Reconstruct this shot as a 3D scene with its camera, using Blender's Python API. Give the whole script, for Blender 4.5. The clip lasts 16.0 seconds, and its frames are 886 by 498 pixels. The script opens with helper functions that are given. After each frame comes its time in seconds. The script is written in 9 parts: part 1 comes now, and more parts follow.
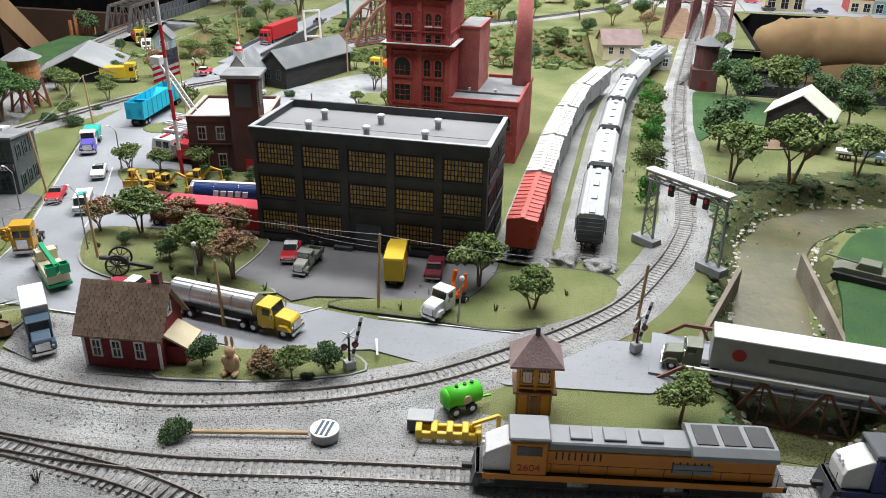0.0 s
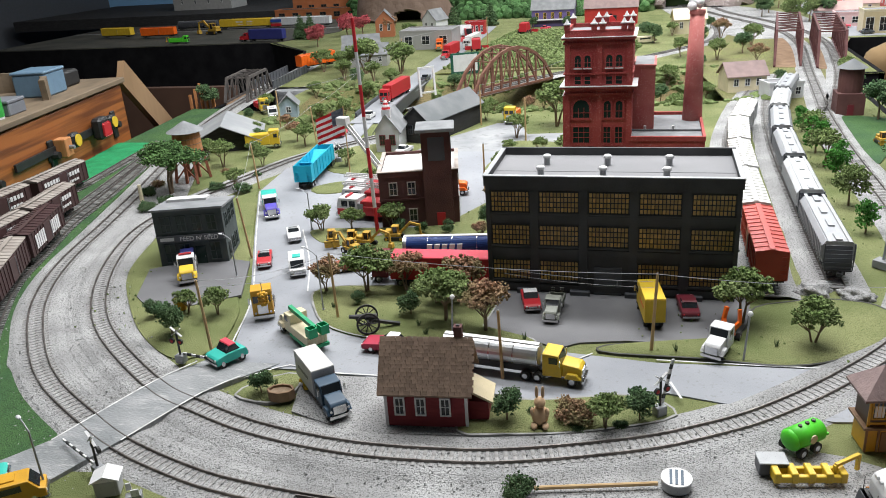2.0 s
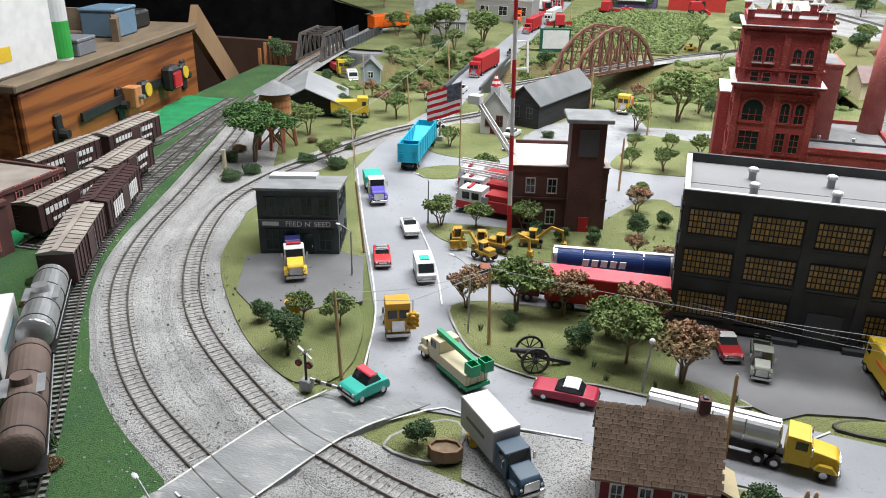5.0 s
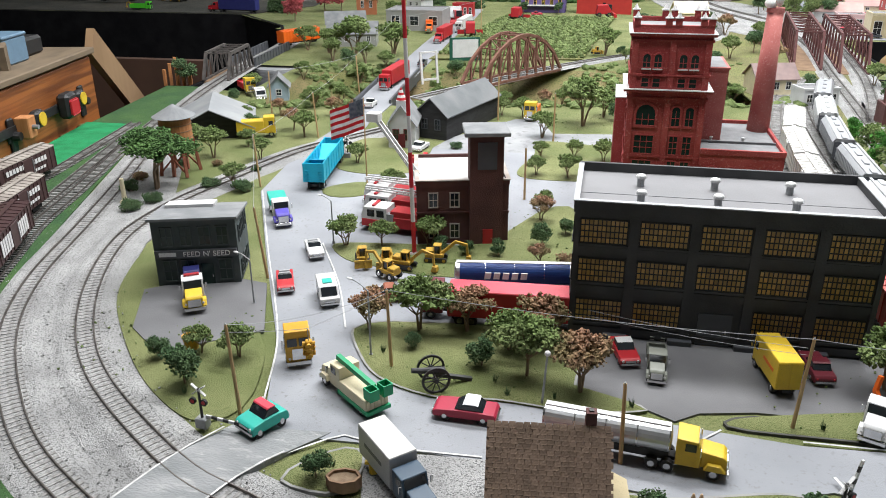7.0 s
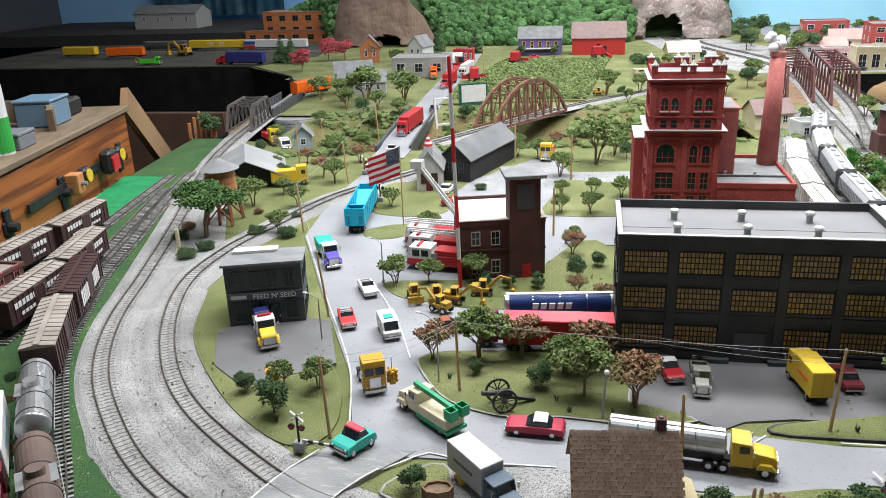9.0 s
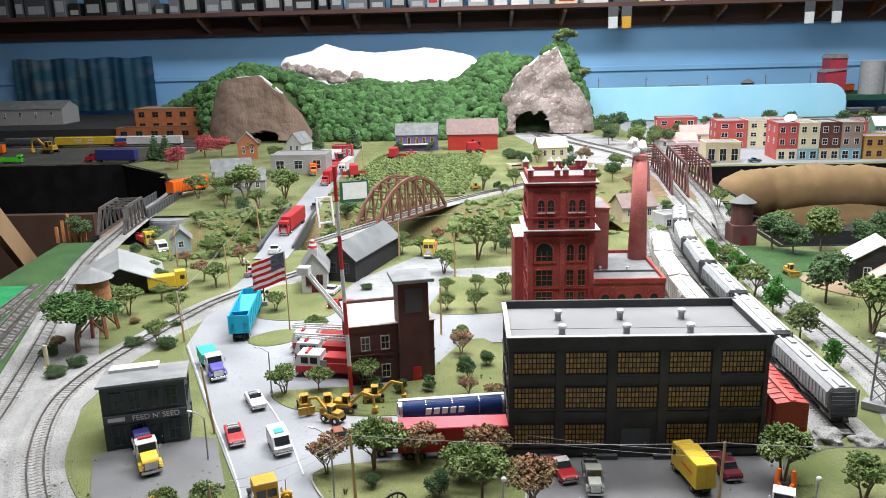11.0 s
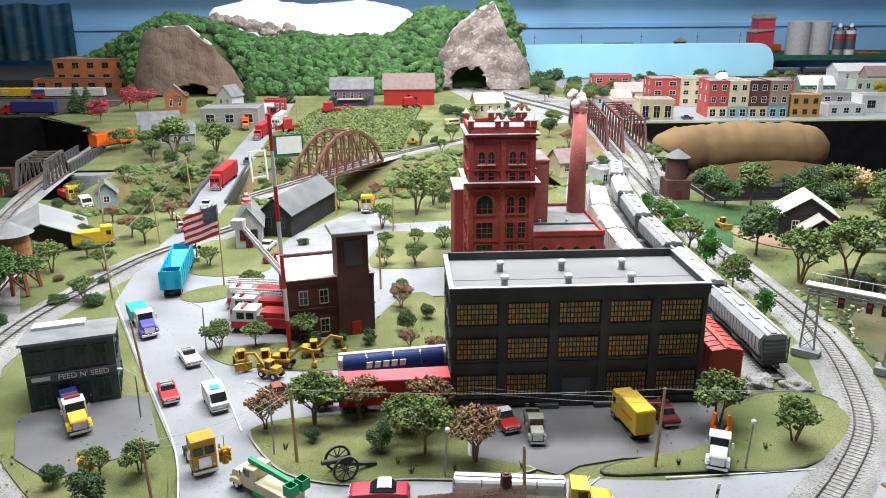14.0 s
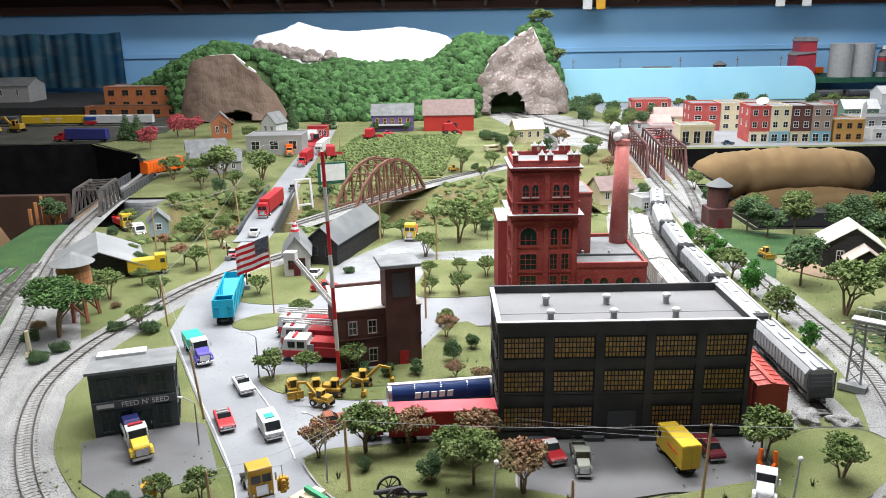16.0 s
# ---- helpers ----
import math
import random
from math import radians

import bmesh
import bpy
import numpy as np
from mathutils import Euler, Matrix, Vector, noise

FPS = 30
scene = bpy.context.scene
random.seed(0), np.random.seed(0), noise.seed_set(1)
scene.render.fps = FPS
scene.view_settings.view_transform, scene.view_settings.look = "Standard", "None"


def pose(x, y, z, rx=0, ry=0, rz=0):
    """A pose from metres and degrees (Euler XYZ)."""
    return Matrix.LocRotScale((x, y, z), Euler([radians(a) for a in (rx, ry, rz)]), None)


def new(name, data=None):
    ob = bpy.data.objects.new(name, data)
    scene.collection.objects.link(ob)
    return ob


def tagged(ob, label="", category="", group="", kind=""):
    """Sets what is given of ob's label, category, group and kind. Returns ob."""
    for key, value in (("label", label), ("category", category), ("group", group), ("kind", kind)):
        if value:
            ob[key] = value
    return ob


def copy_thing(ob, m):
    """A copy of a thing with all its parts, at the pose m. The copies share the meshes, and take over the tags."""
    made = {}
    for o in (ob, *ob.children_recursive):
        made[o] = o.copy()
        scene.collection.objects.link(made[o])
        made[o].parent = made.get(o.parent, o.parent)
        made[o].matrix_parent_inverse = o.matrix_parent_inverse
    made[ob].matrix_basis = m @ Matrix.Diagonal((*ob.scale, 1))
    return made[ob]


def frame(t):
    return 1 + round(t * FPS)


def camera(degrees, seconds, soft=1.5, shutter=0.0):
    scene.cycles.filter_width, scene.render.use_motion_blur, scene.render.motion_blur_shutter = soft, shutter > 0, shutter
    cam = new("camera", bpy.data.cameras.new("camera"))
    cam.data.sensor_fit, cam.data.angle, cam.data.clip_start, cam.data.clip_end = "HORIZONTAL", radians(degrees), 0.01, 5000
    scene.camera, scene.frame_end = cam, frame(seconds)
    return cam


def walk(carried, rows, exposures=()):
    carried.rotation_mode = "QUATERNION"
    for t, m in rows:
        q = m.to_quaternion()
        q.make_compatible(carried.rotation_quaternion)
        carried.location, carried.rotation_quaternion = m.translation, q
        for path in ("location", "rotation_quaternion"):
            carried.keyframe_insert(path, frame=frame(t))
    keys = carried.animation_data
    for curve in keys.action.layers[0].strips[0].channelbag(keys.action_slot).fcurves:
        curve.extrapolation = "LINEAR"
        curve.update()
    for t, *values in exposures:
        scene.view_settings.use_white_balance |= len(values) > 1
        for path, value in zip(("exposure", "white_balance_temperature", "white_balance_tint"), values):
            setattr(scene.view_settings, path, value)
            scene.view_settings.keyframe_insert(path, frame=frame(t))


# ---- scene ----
cam = camera(58.67, 16.0, soft=0.95)
# seconds, eye in metres, then yaw to the left, pitch and roll in degrees
PATH = [
    (0.0, 0.06706, 0.18634, 0.39604, 12.626, -25.446, 1.084),
    (0.5, -0.02051, 0.14738, 0.38636, 13.599, -22.755, 0.615),
    (1.0, -0.07398, 0.12248, 0.37849, 14.326, -22.039, 0.679),
    (1.5, -0.10391, 0.12111, 0.37829, 14.501, -22.127, -2.474),
    (2.0, -0.14959, 0.14758, 0.38671, 15.841, -21.582, -3.864),
    (2.5, -0.18720, 0.21616, 0.37802, 19.324, -21.396, -2.463),
    (3.0, -0.26124, 0.25312, 0.37263, 20.865, -23.582, -2.120),
    (5.5, -0.34173, 0.26816, 0.36804, 15.484, -23.643, 1.666),
    (6.0, -0.32724, 0.27482, 0.37605, 14.053, -23.658, 1.277),
    (6.5, -0.30919, 0.28073, 0.37906, 12.643, -23.295, -0.113),
    (7.0, -0.30869, 0.28010, 0.37991, 11.795, -23.128, -0.374),
    (7.5, -0.34491, 0.26762, 0.37878, 11.500, -22.968, -1.308),
    (8.0, -0.37495, 0.23299, 0.38394, 11.310, -23.109, -2.560),
    (10.5, -0.33035, 0.18777, 0.43219, 9.904, -14.404, -0.504),
    (11.0, -0.36784, 0.19700, 0.43062, 1.911, -14.273, -1.408),
    (11.5, -0.37743, 0.20363, 0.42484, -0.039, -14.478, -1.785),
    (12.0, -0.36449, 0.21075, 0.42261, -1.338, -14.930, -2.269),
    (12.5, -0.36785, 0.19368, 0.42740, -2.293, -15.140, -2.059),
    (13.0, -0.35831, 0.18690, 0.42299, -2.555, -15.067, -1.310),
    (13.5, -0.36595, 0.20851, 0.41562, -3.046, -15.115, -0.833),
    (14.0, -0.37436, 0.21111, 0.41763, -2.922, -17.324, -0.303),
    (14.5, -0.36526, 0.19969, 0.41363, -0.906, -17.481, -0.876),
    (15.0, -0.37123, 0.20636, 0.42062, -1.118, -17.288, -0.630),
    (15.5, -0.38730, 0.20491, 0.43821, -1.608, -17.100, -0.433),
    (16.0, -0.38795, 0.19249, 0.43951, -0.213, -15.808, -0.869),
]


def eye_pose(x, y, z, yaw, pitch, roll):
    return pose(x, y, z, 0, 0, yaw) @ pose(0, 0, 0, 90 + pitch) @ pose(0, 0, 0, 0, 0, roll)


walk(cam, [(row[0], eye_pose(*row[1:])) for row in PATH], exposures=[(0.0, 0.01), (8.2, 0.06), (10.6, 0.22), (13.5, 0.24), (16.0, 0.2)])

# All plan measures below are centimetres on the model railway's table (scale about 1:87); U turns them into metres.
U = 0.01


# ---------- world and lights ----------
world = bpy.data.worlds.new("room_air")
scene.world = world
world.use_nodes = True
world.node_tree.nodes["Background"].inputs[0].default_value = (0.9, 0.95, 1.0, 1)
world.node_tree.nodes["Background"].inputs[1].default_value = 0.12


def tube_light(x, y, z, lx, ly, watts):
    data = bpy.data.lights.new("tube_glow", "AREA")
    data.shape, data.size, data.size_y = "RECTANGLE", lx * U, ly * U
    data.energy, data.color = watts, (0.995, 1.0, 1.01)
    ob = new("tube_glow", data)
    ob.location = (x * U, y * U, z * U)
    return ob


LAMPS = [(-35, 165, 150, 130, 22, 36), (-25, 92, 165, 140, 24, 20), (0, 300, 150, 130, 22, 33), (95, 330, 150, 120, 20, 15), (-190, 420, 150, 120, 20, 9),
         (35, 150, 150, 100, 20, 11), (-110, 100, 160, 100, 20, 8), (-20, 425, 150, 150, 20, 28), (190, 430, 150, 130, 20, 13)]
for row in LAMPS:
    tube_light(*row)


# ---------- materials ----------
def mat(name, base, base2=None, scale=40.0, rough=0.7, metal=0.0, bump=0.0, bump_scale=None, island=0.0, speck=None, spec=0.4, obj_random=0.0, stretch=None, detail=6.0, fac=(0.35, 0.7)):
    """A node material: two colours mixed by noise, a finer grain, relief, and variation from piece to piece."""
    m = bpy.data.materials.new(name)
    m.use_nodes = True
    nt = m.node_tree
    n, l = nt.nodes, nt.links
    b = n["Principled BSDF"]
    b.inputs["Roughness"].default_value, b.inputs["Metallic"].default_value = rough, metal
    b.inputs["Specular IOR Level"].default_value = spec
    base2 = base2 or tuple(c * 0.8 for c in base)
    tc = n.new("ShaderNodeTexCoord")
    vec = tc.outputs["Object"]
    if stretch:
        mp = n.new("ShaderNodeMapping")
        mp.inputs["Scale"].default_value = stretch
        l.new(vec, mp.inputs["Vector"])
        vec = mp.outputs["Vector"]
    no = n.new("ShaderNodeTexNoise")
    no.inputs["Scale"].default_value, no.inputs["Detail"].default_value = scale, detail
    l.new(vec, no.inputs["Vector"])
    rp = n.new("ShaderNodeValToRGB")
    rp.color_ramp.elements[0].position, rp.color_ramp.elements[1].position = fac
    rp.color_ramp.elements[0].color, rp.color_ramp.elements[1].color = (*base, 1), (*base2, 1)
    l.new(no.outputs["Fac"], rp.inputs["Fac"])
    col = rp.outputs["Color"]
    if speck:
        fine = n.new("ShaderNodeTexNoise")
        fine.inputs["Scale"].default_value, fine.inputs["Detail"].default_value = speck[1], 2.0
        l.new(vec, fine.inputs["Vector"])
        rs = n.new("ShaderNodeValToRGB")
        rs.color_ramp.elements[0].position, rs.color_ramp.elements[1].position = speck[2], speck[3]
        l.new(fine.outputs["Fac"], rs.inputs["Fac"])
        mx = n.new("ShaderNodeMix")
        mx.data_type = "RGBA"
        l.new(rs.outputs["Color"], mx.inputs["Factor"])
        l.new(col, mx.inputs["A"])
        mx.inputs["B"].default_value = (*speck[0], 1)
        col = mx.outputs["Result"]
    for amount, kind in ((island, "g"), (obj_random, "o")):
        if amount:
            src = n.new("ShaderNodeNewGeometry").outputs["Random Per Island"] if kind == "g" else n.new("ShaderNodeObjectInfo").outputs["Random"]
            mr = n.new("ShaderNodeMapRange")
            mr.inputs["To Min"].default_value, mr.inputs["To Max"].default_value = 1 - amount, 1 + amount
            l.new(src, mr.inputs["Value"])
            hs = n.new("ShaderNodeHueSaturation")
            l.new(mr.outputs["Result"], hs.inputs["Value"])
            l.new(col, hs.inputs["Color"])
            col = hs.outputs["Color"]
    l.new(col, b.inputs["Base Color"])
    if bump:
        bn = n.new("ShaderNodeTexNoise")
        bn.inputs["Scale"].default_value, bn.inputs["Detail"].default_value = bump_scale or scale * 6, 4.0
        l.new(vec, bn.inputs["Vector"])
        bp = n.new("ShaderNodeBump")
        bp.inputs["Strength"].default_value, bp.inputs["Distance"].default_value = bump, 0.002
        l.new(bn.outputs["Fac"], bp.inputs["Height"])
        l.new(bp.outputs["Normal"], b.inputs["Normal"])
    return m


def paint(name, c, rough=0.45, **k):
    return mat(name, c, tuple(v * 0.86 for v in c), scale=60, rough=rough, speck=(tuple(v * 0.6 + 0.02 for v in c), 900, 0.62, 0.72), **k)


GRASS = mat("flocked_grass", (0.12, 0.145, 0.05), (0.24, 0.25, 0.11), scale=9, rough=0.95, bump=0.9, bump_scale=900, speck=((0.075, 0.095, 0.025), 900, 0.48, 0.7))
GRASS_DARK = mat("green_turf", (0.03, 0.085, 0.03), (0.06, 0.13, 0.035), scale=14, rough=0.95, bump=0.9, bump_scale=900, speck=((0.02, 0.05, 0.015), 700, 0.5, 0.66))
SCRUB = mat("scrub_ground", (0.17, 0.15, 0.07), (0.20, 0.22, 0.07), scale=14, rough=0.95, bump=1.0, bump_scale=500, speck=((0.08, 0.09, 0.03), 500, 0.45, 0.62))
RAVINE = mat("ravine_scrub", (0.2, 0.15, 0.075), (0.13, 0.14, 0.045), scale=10, rough=0.95, bump=1.0, bump_scale=400, speck=((0.07, 0.075, 0.025), 260, 0.5, 0.66))
BANK = mat("olive_bank", (0.075, 0.085, 0.03), (0.14, 0.14, 0.055), scale=16, rough=0.95, bump=1.0, bump_scale=600, speck=((0.04, 0.05, 0.015), 600, 0.48, 0.62))
GRAVEL = mat("grey_ballast", (0.27, 0.27, 0.268), (0.44, 0.44, 0.435), scale=14, rough=0.95, bump=1.0, bump_scale=1000, speck=((0.14, 0.14, 0.138), 640, 0.5, 0.66))
ASPHALT = mat("painted_asphalt", (0.215, 0.225, 0.245), (0.285, 0.295, 0.315), scale=8, rough=0.75, bump=0.15, bump_scale=800, speck=((0.2, 0.2, 0.21), 260, 0.6, 0.75))
ASPHALT_DARK = mat("dark_asphalt", (0.105, 0.105, 0.11), (0.16, 0.16, 0.165), scale=10, rough=0.8, bump=0.2, bump_scale=800)
CONCRETE = mat("worn_concrete", (0.2, 0.21, 0.22), (0.31, 0.315, 0.32), scale=16, rough=0.85, bump=0.3, bump_scale=500, speck=((0.17, 0.17, 0.18), 60, 0.55, 0.75))
CROSSING = mat("scuffed_crossing", (0.17, 0.18, 0.185), (0.27, 0.275, 0.28), scale=18, rough=0.85, bump=0.4, bump_scale=300, stretch=(1, 2.5, 1), speck=((0.36, 0.36, 0.355), 90, 0.58, 0.8))
WHITE_LINE = mat("road_paint", (0.62, 0.62, 0.61), (0.36, 0.36, 0.355), scale=90, rough=0.8)
RAIL = mat("nickel_rail", (0.2, 0.18, 0.165), (0.1, 0.09, 0.085), scale=80, rough=0.45, metal=0.8)
TIE = mat("plastic_tie", (0.12, 0.115, 0.11), (0.29, 0.285, 0.28), scale=160, rough=0.85, bump=0.3, island=0.3)
BLACK = mat("cloth_and_tunnel_black", (0.006, 0.006, 0.007), (0.012, 0.012, 0.013), scale=20, rough=0.95, spec=0.1)
DARKM = mat("black_plastic", (0.012, 0.012, 0.013), (0.02, 0.02, 0.02), scale=80, rough=0.5)
RUBBER = mat("black_rubber", (0.015, 0.015, 0.015), (0.03, 0.03, 0.03), scale=200, rough=0.8)
CHROME = mat("chrome_plate", (0.6, 0.6, 0.6), (0.45, 0.45, 0.45), scale=90, rough=0.2, metal=1.0)
STEEL = mat("grey_steel", (0.32, 0.33, 0.34), (0.22, 0.23, 0.24), scale=80, rough=0.5, metal=0.5)
GLASSD = mat("dark_window_glass", (0.012, 0.015, 0.018), (0.02, 0.024, 0.028), scale=40, rough=0.08, spec=0.6)
WHITE = paint("white_paint", (0.62, 0.62, 0.62))
CREAM = paint("cream_paint", (0.62, 0.55, 0.38))
TANW = paint("tan_paint", (0.5, 0.42, 0.26))
RED = paint("red_paint", (0.42, 0.018, 0.025))
PINKRED = paint("pink_red_paint", (0.62, 0.06, 0.09))
COUPERED = paint("coupe_red", (0.36, 0.02, 0.05))
MACHINE = mat("dusty_machine_yellow", (0.5, 0.31, 0.03), (0.3, 0.17, 0.03), scale=300, rough=0.6)
MAROON = paint("maroon_paint", (0.13, 0.015, 0.025))
YELLOW = paint("yellow_paint", (0.62, 0.42, 0.03))
YELLOW2 = paint("mustard_paint", (0.55, 0.29, 0.02))
ORANGE = paint("orange_paint", (0.75, 0.13, 0.01))
BLUE = paint("blue_paint", (0.025, 0.07, 0.27))
NAVY = paint("navy_paint", (0.03, 0.035, 0.16))
CYAN = paint("cyan_paint", (0.01, 0.42, 0.62))
TEAL = paint("teal_paint", (0.03, 0.4, 0.33))
GREENP = paint("green_paint", (0.03, 0.3, 0.05))
LIME = paint("lime_paint", (0.08, 0.55, 0.03))
GREYP = paint("grey_paint", (0.34, 0.35, 0.36))
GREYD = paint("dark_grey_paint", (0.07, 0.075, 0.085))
BROWNCAR = paint("brown_car_paint", (0.07, 0.035, 0.03))
OLIVE = paint("olive_paint", (0.12, 0.13, 0.09))
ARMYGREY = paint("grey_green_paint", (0.2, 0.21, 0.18))
PURPLE = paint("purple_paint", (0.09, 0.07, 0.4))
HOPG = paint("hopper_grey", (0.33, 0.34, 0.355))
BLUEGREY = paint("blue_grey_paint", (0.03, 0.062, 0.1))
WOOD = mat("pine_wood", (0.27, 0.09, 0.022), (0.115, 0.034, 0.009), scale=7, rough=0.5, stretch=(0.55, 5, 11), bump=0.15, bump_scale=60, fac=(0.42, 0.6), detail=2.5)
POLE = mat("pole_wood", (0.38, 0.25, 0.12), (0.5, 0.35, 0.18), scale=60, rough=0.8, stretch=(1, 1, 0.2))
TIMBER = mat("old_timber", (0.17, 0.1, 0.06), (0.26, 0.17, 0.1), scale=40, rough=0.85, bump=0.3)
BARK = mat("tree_bark", (0.16, 0.11, 0.07), (0.24, 0.18, 0.12), scale=120, rough=0.9, bump=0.5)
def foliage(name, a, b, vary=0.32, fine=1.0):
    return mat(name, a, b, scale=150 * fine, rough=0.95, bump=1.0, bump_scale=1600 * fine, island=vary, spec=0.15, speck=(tuple(v * 0.4 for v in a), 1200 * fine, 0.52, 0.66))
LEAF = foliage("olive_foliage", (0.12, 0.175, 0.058), (0.22, 0.265, 0.115))
LEAF_D = foliage("dark_foliage", (0.065, 0.12, 0.055), (0.13, 0.19, 0.09))
LEAF_G = foliage("bright_foliage", (0.05, 0.17, 0.03), (0.09, 0.25, 0.05))
LEAF_B = foliage("autumn_foliage", (0.3, 0.17, 0.11), (0.17, 0.2, 0.085))
LEAF_C = foliage("cream_foliage", (0.6, 0.46, 0.24), (0.68, 0.56, 0.34), 0.15)
LEAF_Y = foliage("yellow_foliage", (0.42, 0.36, 0.04), (0.5, 0.45, 0.08), 0.2)
LEAF_P = foliage("pink_foliage", (0.42, 0.07, 0.09), (0.5, 0.16, 0.16))
LEAF_F = foliage("forest_foliage", (0.05, 0.12, 0.04), (0.1, 0.19, 0.075), 0.45, 0.3)
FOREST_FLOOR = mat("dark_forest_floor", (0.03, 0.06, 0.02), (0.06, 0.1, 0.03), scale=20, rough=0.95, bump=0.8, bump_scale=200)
LEAF_U = foliage("mid_green_foliage", (0.06, 0.12, 0.04), (0.1, 0.18, 0.06))
BRICK = mat("red_brick", (0.26, 0.028, 0.03), (0.4, 0.075, 0.065), scale=22, rough=0.8, bump=0.5, bump_scale=700, speck=((0.44, 0.16, 0.14), 420, 0.56, 0.78))
BRICK_P = mat("pinkish_brick", (0.34, 0.085, 0.08), (0.47, 0.17, 0.15), scale=26, rough=0.85, bump=0.4, bump_scale=700, speck=((0.5, 0.25, 0.22), 420, 0.56, 0.78))
BRICK_D = mat("brown_brick", (0.075, 0.03, 0.028), (0.11, 0.045, 0.04), scale=30, rough=0.8, bump=0.4, bump_scale=800)
FACTORY = mat("black_factory_wall", (0.034, 0.035, 0.037), (0.066, 0.067, 0.07), scale=25, rough=0.7, bump=0.2, bump_scale=500)
ROOFING = mat("grey_roofing", (0.18, 0.18, 0.187), (0.23, 0.23, 0.238), scale=10, rough=0.85, bump=0.15, bump_scale=600)
ROOF_D = mat("dark_roofing", (0.11, 0.12, 0.125), (0.17, 0.175, 0.18), scale=20, rough=0.85, bump=0.3, bump_scale=500)
SHADE = mat("amber_pane", (0.55, 0.36, 0.1), (0.42, 0.28, 0.1), scale=300, rough=0.35, obj_random=0.25)
FEEDWALL = mat("grey_green_stucco", (0.05, 0.065, 0.065), (0.085, 0.1, 0.1), scale=35, rough=0.85, bump=0.3)
ROCK = mat("plaster_rock", (0.2, 0.155, 0.14), (0.33, 0.28, 0.265), scale=14, rough=0.95, bump=1.0, bump_scale=110, speck=((0.5, 0.46, 0.44), 60, 0.55, 0.75))
ROCK_B = mat("brown_cliff", (0.17, 0.115, 0.09), (0.25, 0.18, 0.145), scale=12, rough=0.95, bump=0.8, bump_scale=90, stretch=(1.5, 1.5, 0.4))
SNOW = mat("white_plaster", (0.85, 0.85, 0.86), (0.8, 0.8, 0.82), scale=6, rough=0.9, bump=0.2, bump_scale=30)
BLUEWALL = mat("blue_painted_wall", (0.2, 0.41, 0.68), (0.24, 0.46, 0.72), scale=2, rough=0.8, bump=0.05)
SKYBLUE = mat("pale_blue_board", (0.3, 0.62, 0.8), (0.36, 0.68, 0.84), scale=4, rough=0.6)
BRIDGE_R = mat("rusty_bridge", (0.15, 0.065, 0.045), (0.22, 0.11, 0.08), scale=70, rough=0.8)
BRIDGE_M = mat("maroon_steel", (0.078, 0.027, 0.027), (0.120, 0.048, 0.045), scale=70, rough=0.8)
TARP = mat("tan_canvas", (0.16, 0.1, 0.046), (0.23, 0.15, 0.07), scale=10, rough=0.9, bump=0.5, bump_scale=40)
SHINGLE = mat("brown_shingle", (0.16, 0.11, 0.08), (0.24, 0.17, 0.125), scale=70, rough=0.9, bump=0.3, obj_random=0.2)
YARDDARK = mat("dark_yard_ballast", (0.03, 0.032, 0.026), (0.065, 0.06, 0.05), scale=8, rough=0.95, bump=0.6, bump_scale=500)
STRAW = mat("straw_fibre", (0.5, 0.38, 0.16), (0.4, 0.3, 0.12), scale=80, rough=0.8)
ROOFGREY = mat("grey_shingle", (0.15, 0.158, 0.165), (0.23, 0.235, 0.24), scale=40, rough=0.85, bump=0.3)

MASTRED = paint("mast_red", (0.5, 0.02, 0.03))
DARKIRON = mat("dark_iron", (0.035, 0.035, 0.037), (0.06, 0.06, 0.062), scale=80, rough=0.6, metal=0.4)
TANSKIN = mat("tan_resin", (0.5, 0.33, 0.19), (0.58, 0.4, 0.25), scale=60, rough=0.7)
BOXGREY = paint("slate_grey_plastic", (0.15, 0.16, 0.18))
BLACKWOOD = mat("black_boards", (0.018, 0.018, 0.019), (0.035, 0.035, 0.036), scale=40, rough=0.8, bump=0.3, stretch=(1, 1, 5))
BLUEHOUSE = paint("grey_blue_paint", (0.3, 0.38, 0.44))
TANKWOOD = mat("orange_tank_wood", (0.36, 0.15, 0.05), (0.45, 0.2, 0.08), scale=60, rough=0.8, stretch=(3, 3, 0.3))
RUSTWOOD = mat("rust_red_timber", (0.22, 0.07, 0.04), (0.3, 0.11, 0.07), scale=50, rough=0.85)
GREYTRUSS = mat("weathered_timber", (0.05, 0.046, 0.043), (0.11, 0.095, 0.088), scale=60, rough=0.85)
GREENDARK = paint("bottle_green_paint", (0.015, 0.09, 0.06))
PALEROOF = mat("pale_sheet_roof", (0.55, 0.57, 0.47), (0.48, 0.49, 0.42), scale=30, rough=0.8)
TANROOF = mat("tan_sheet_roof", (0.48, 0.4, 0.36), (0.4, 0.33, 0.29), scale=30, rough=0.8)
PINKROOF = mat("pinkish_roof", (0.4, 0.27, 0.25), (0.48, 0.34, 0.31), scale=30, rough=0.8)
WATER = mat("murky_water", (0.055, 0.058, 0.022), (0.12, 0.105, 0.05), scale=22, rough=0.45, spec=0.5, bump=0.25, bump_scale=120, speck=((0.07, 0.08, 0.03), 60, 0.5, 0.7))
BARNRED = paint("barn_red", (0.4, 0.03, 0.025))
PURPLEH = paint("house_purple", (0.12, 0.09, 0.24))
ORANGEW = paint("orange_brown_wall", (0.36, 0.13, 0.06))
GREYW = paint("grey_wall", (0.3, 0.3, 0.29))
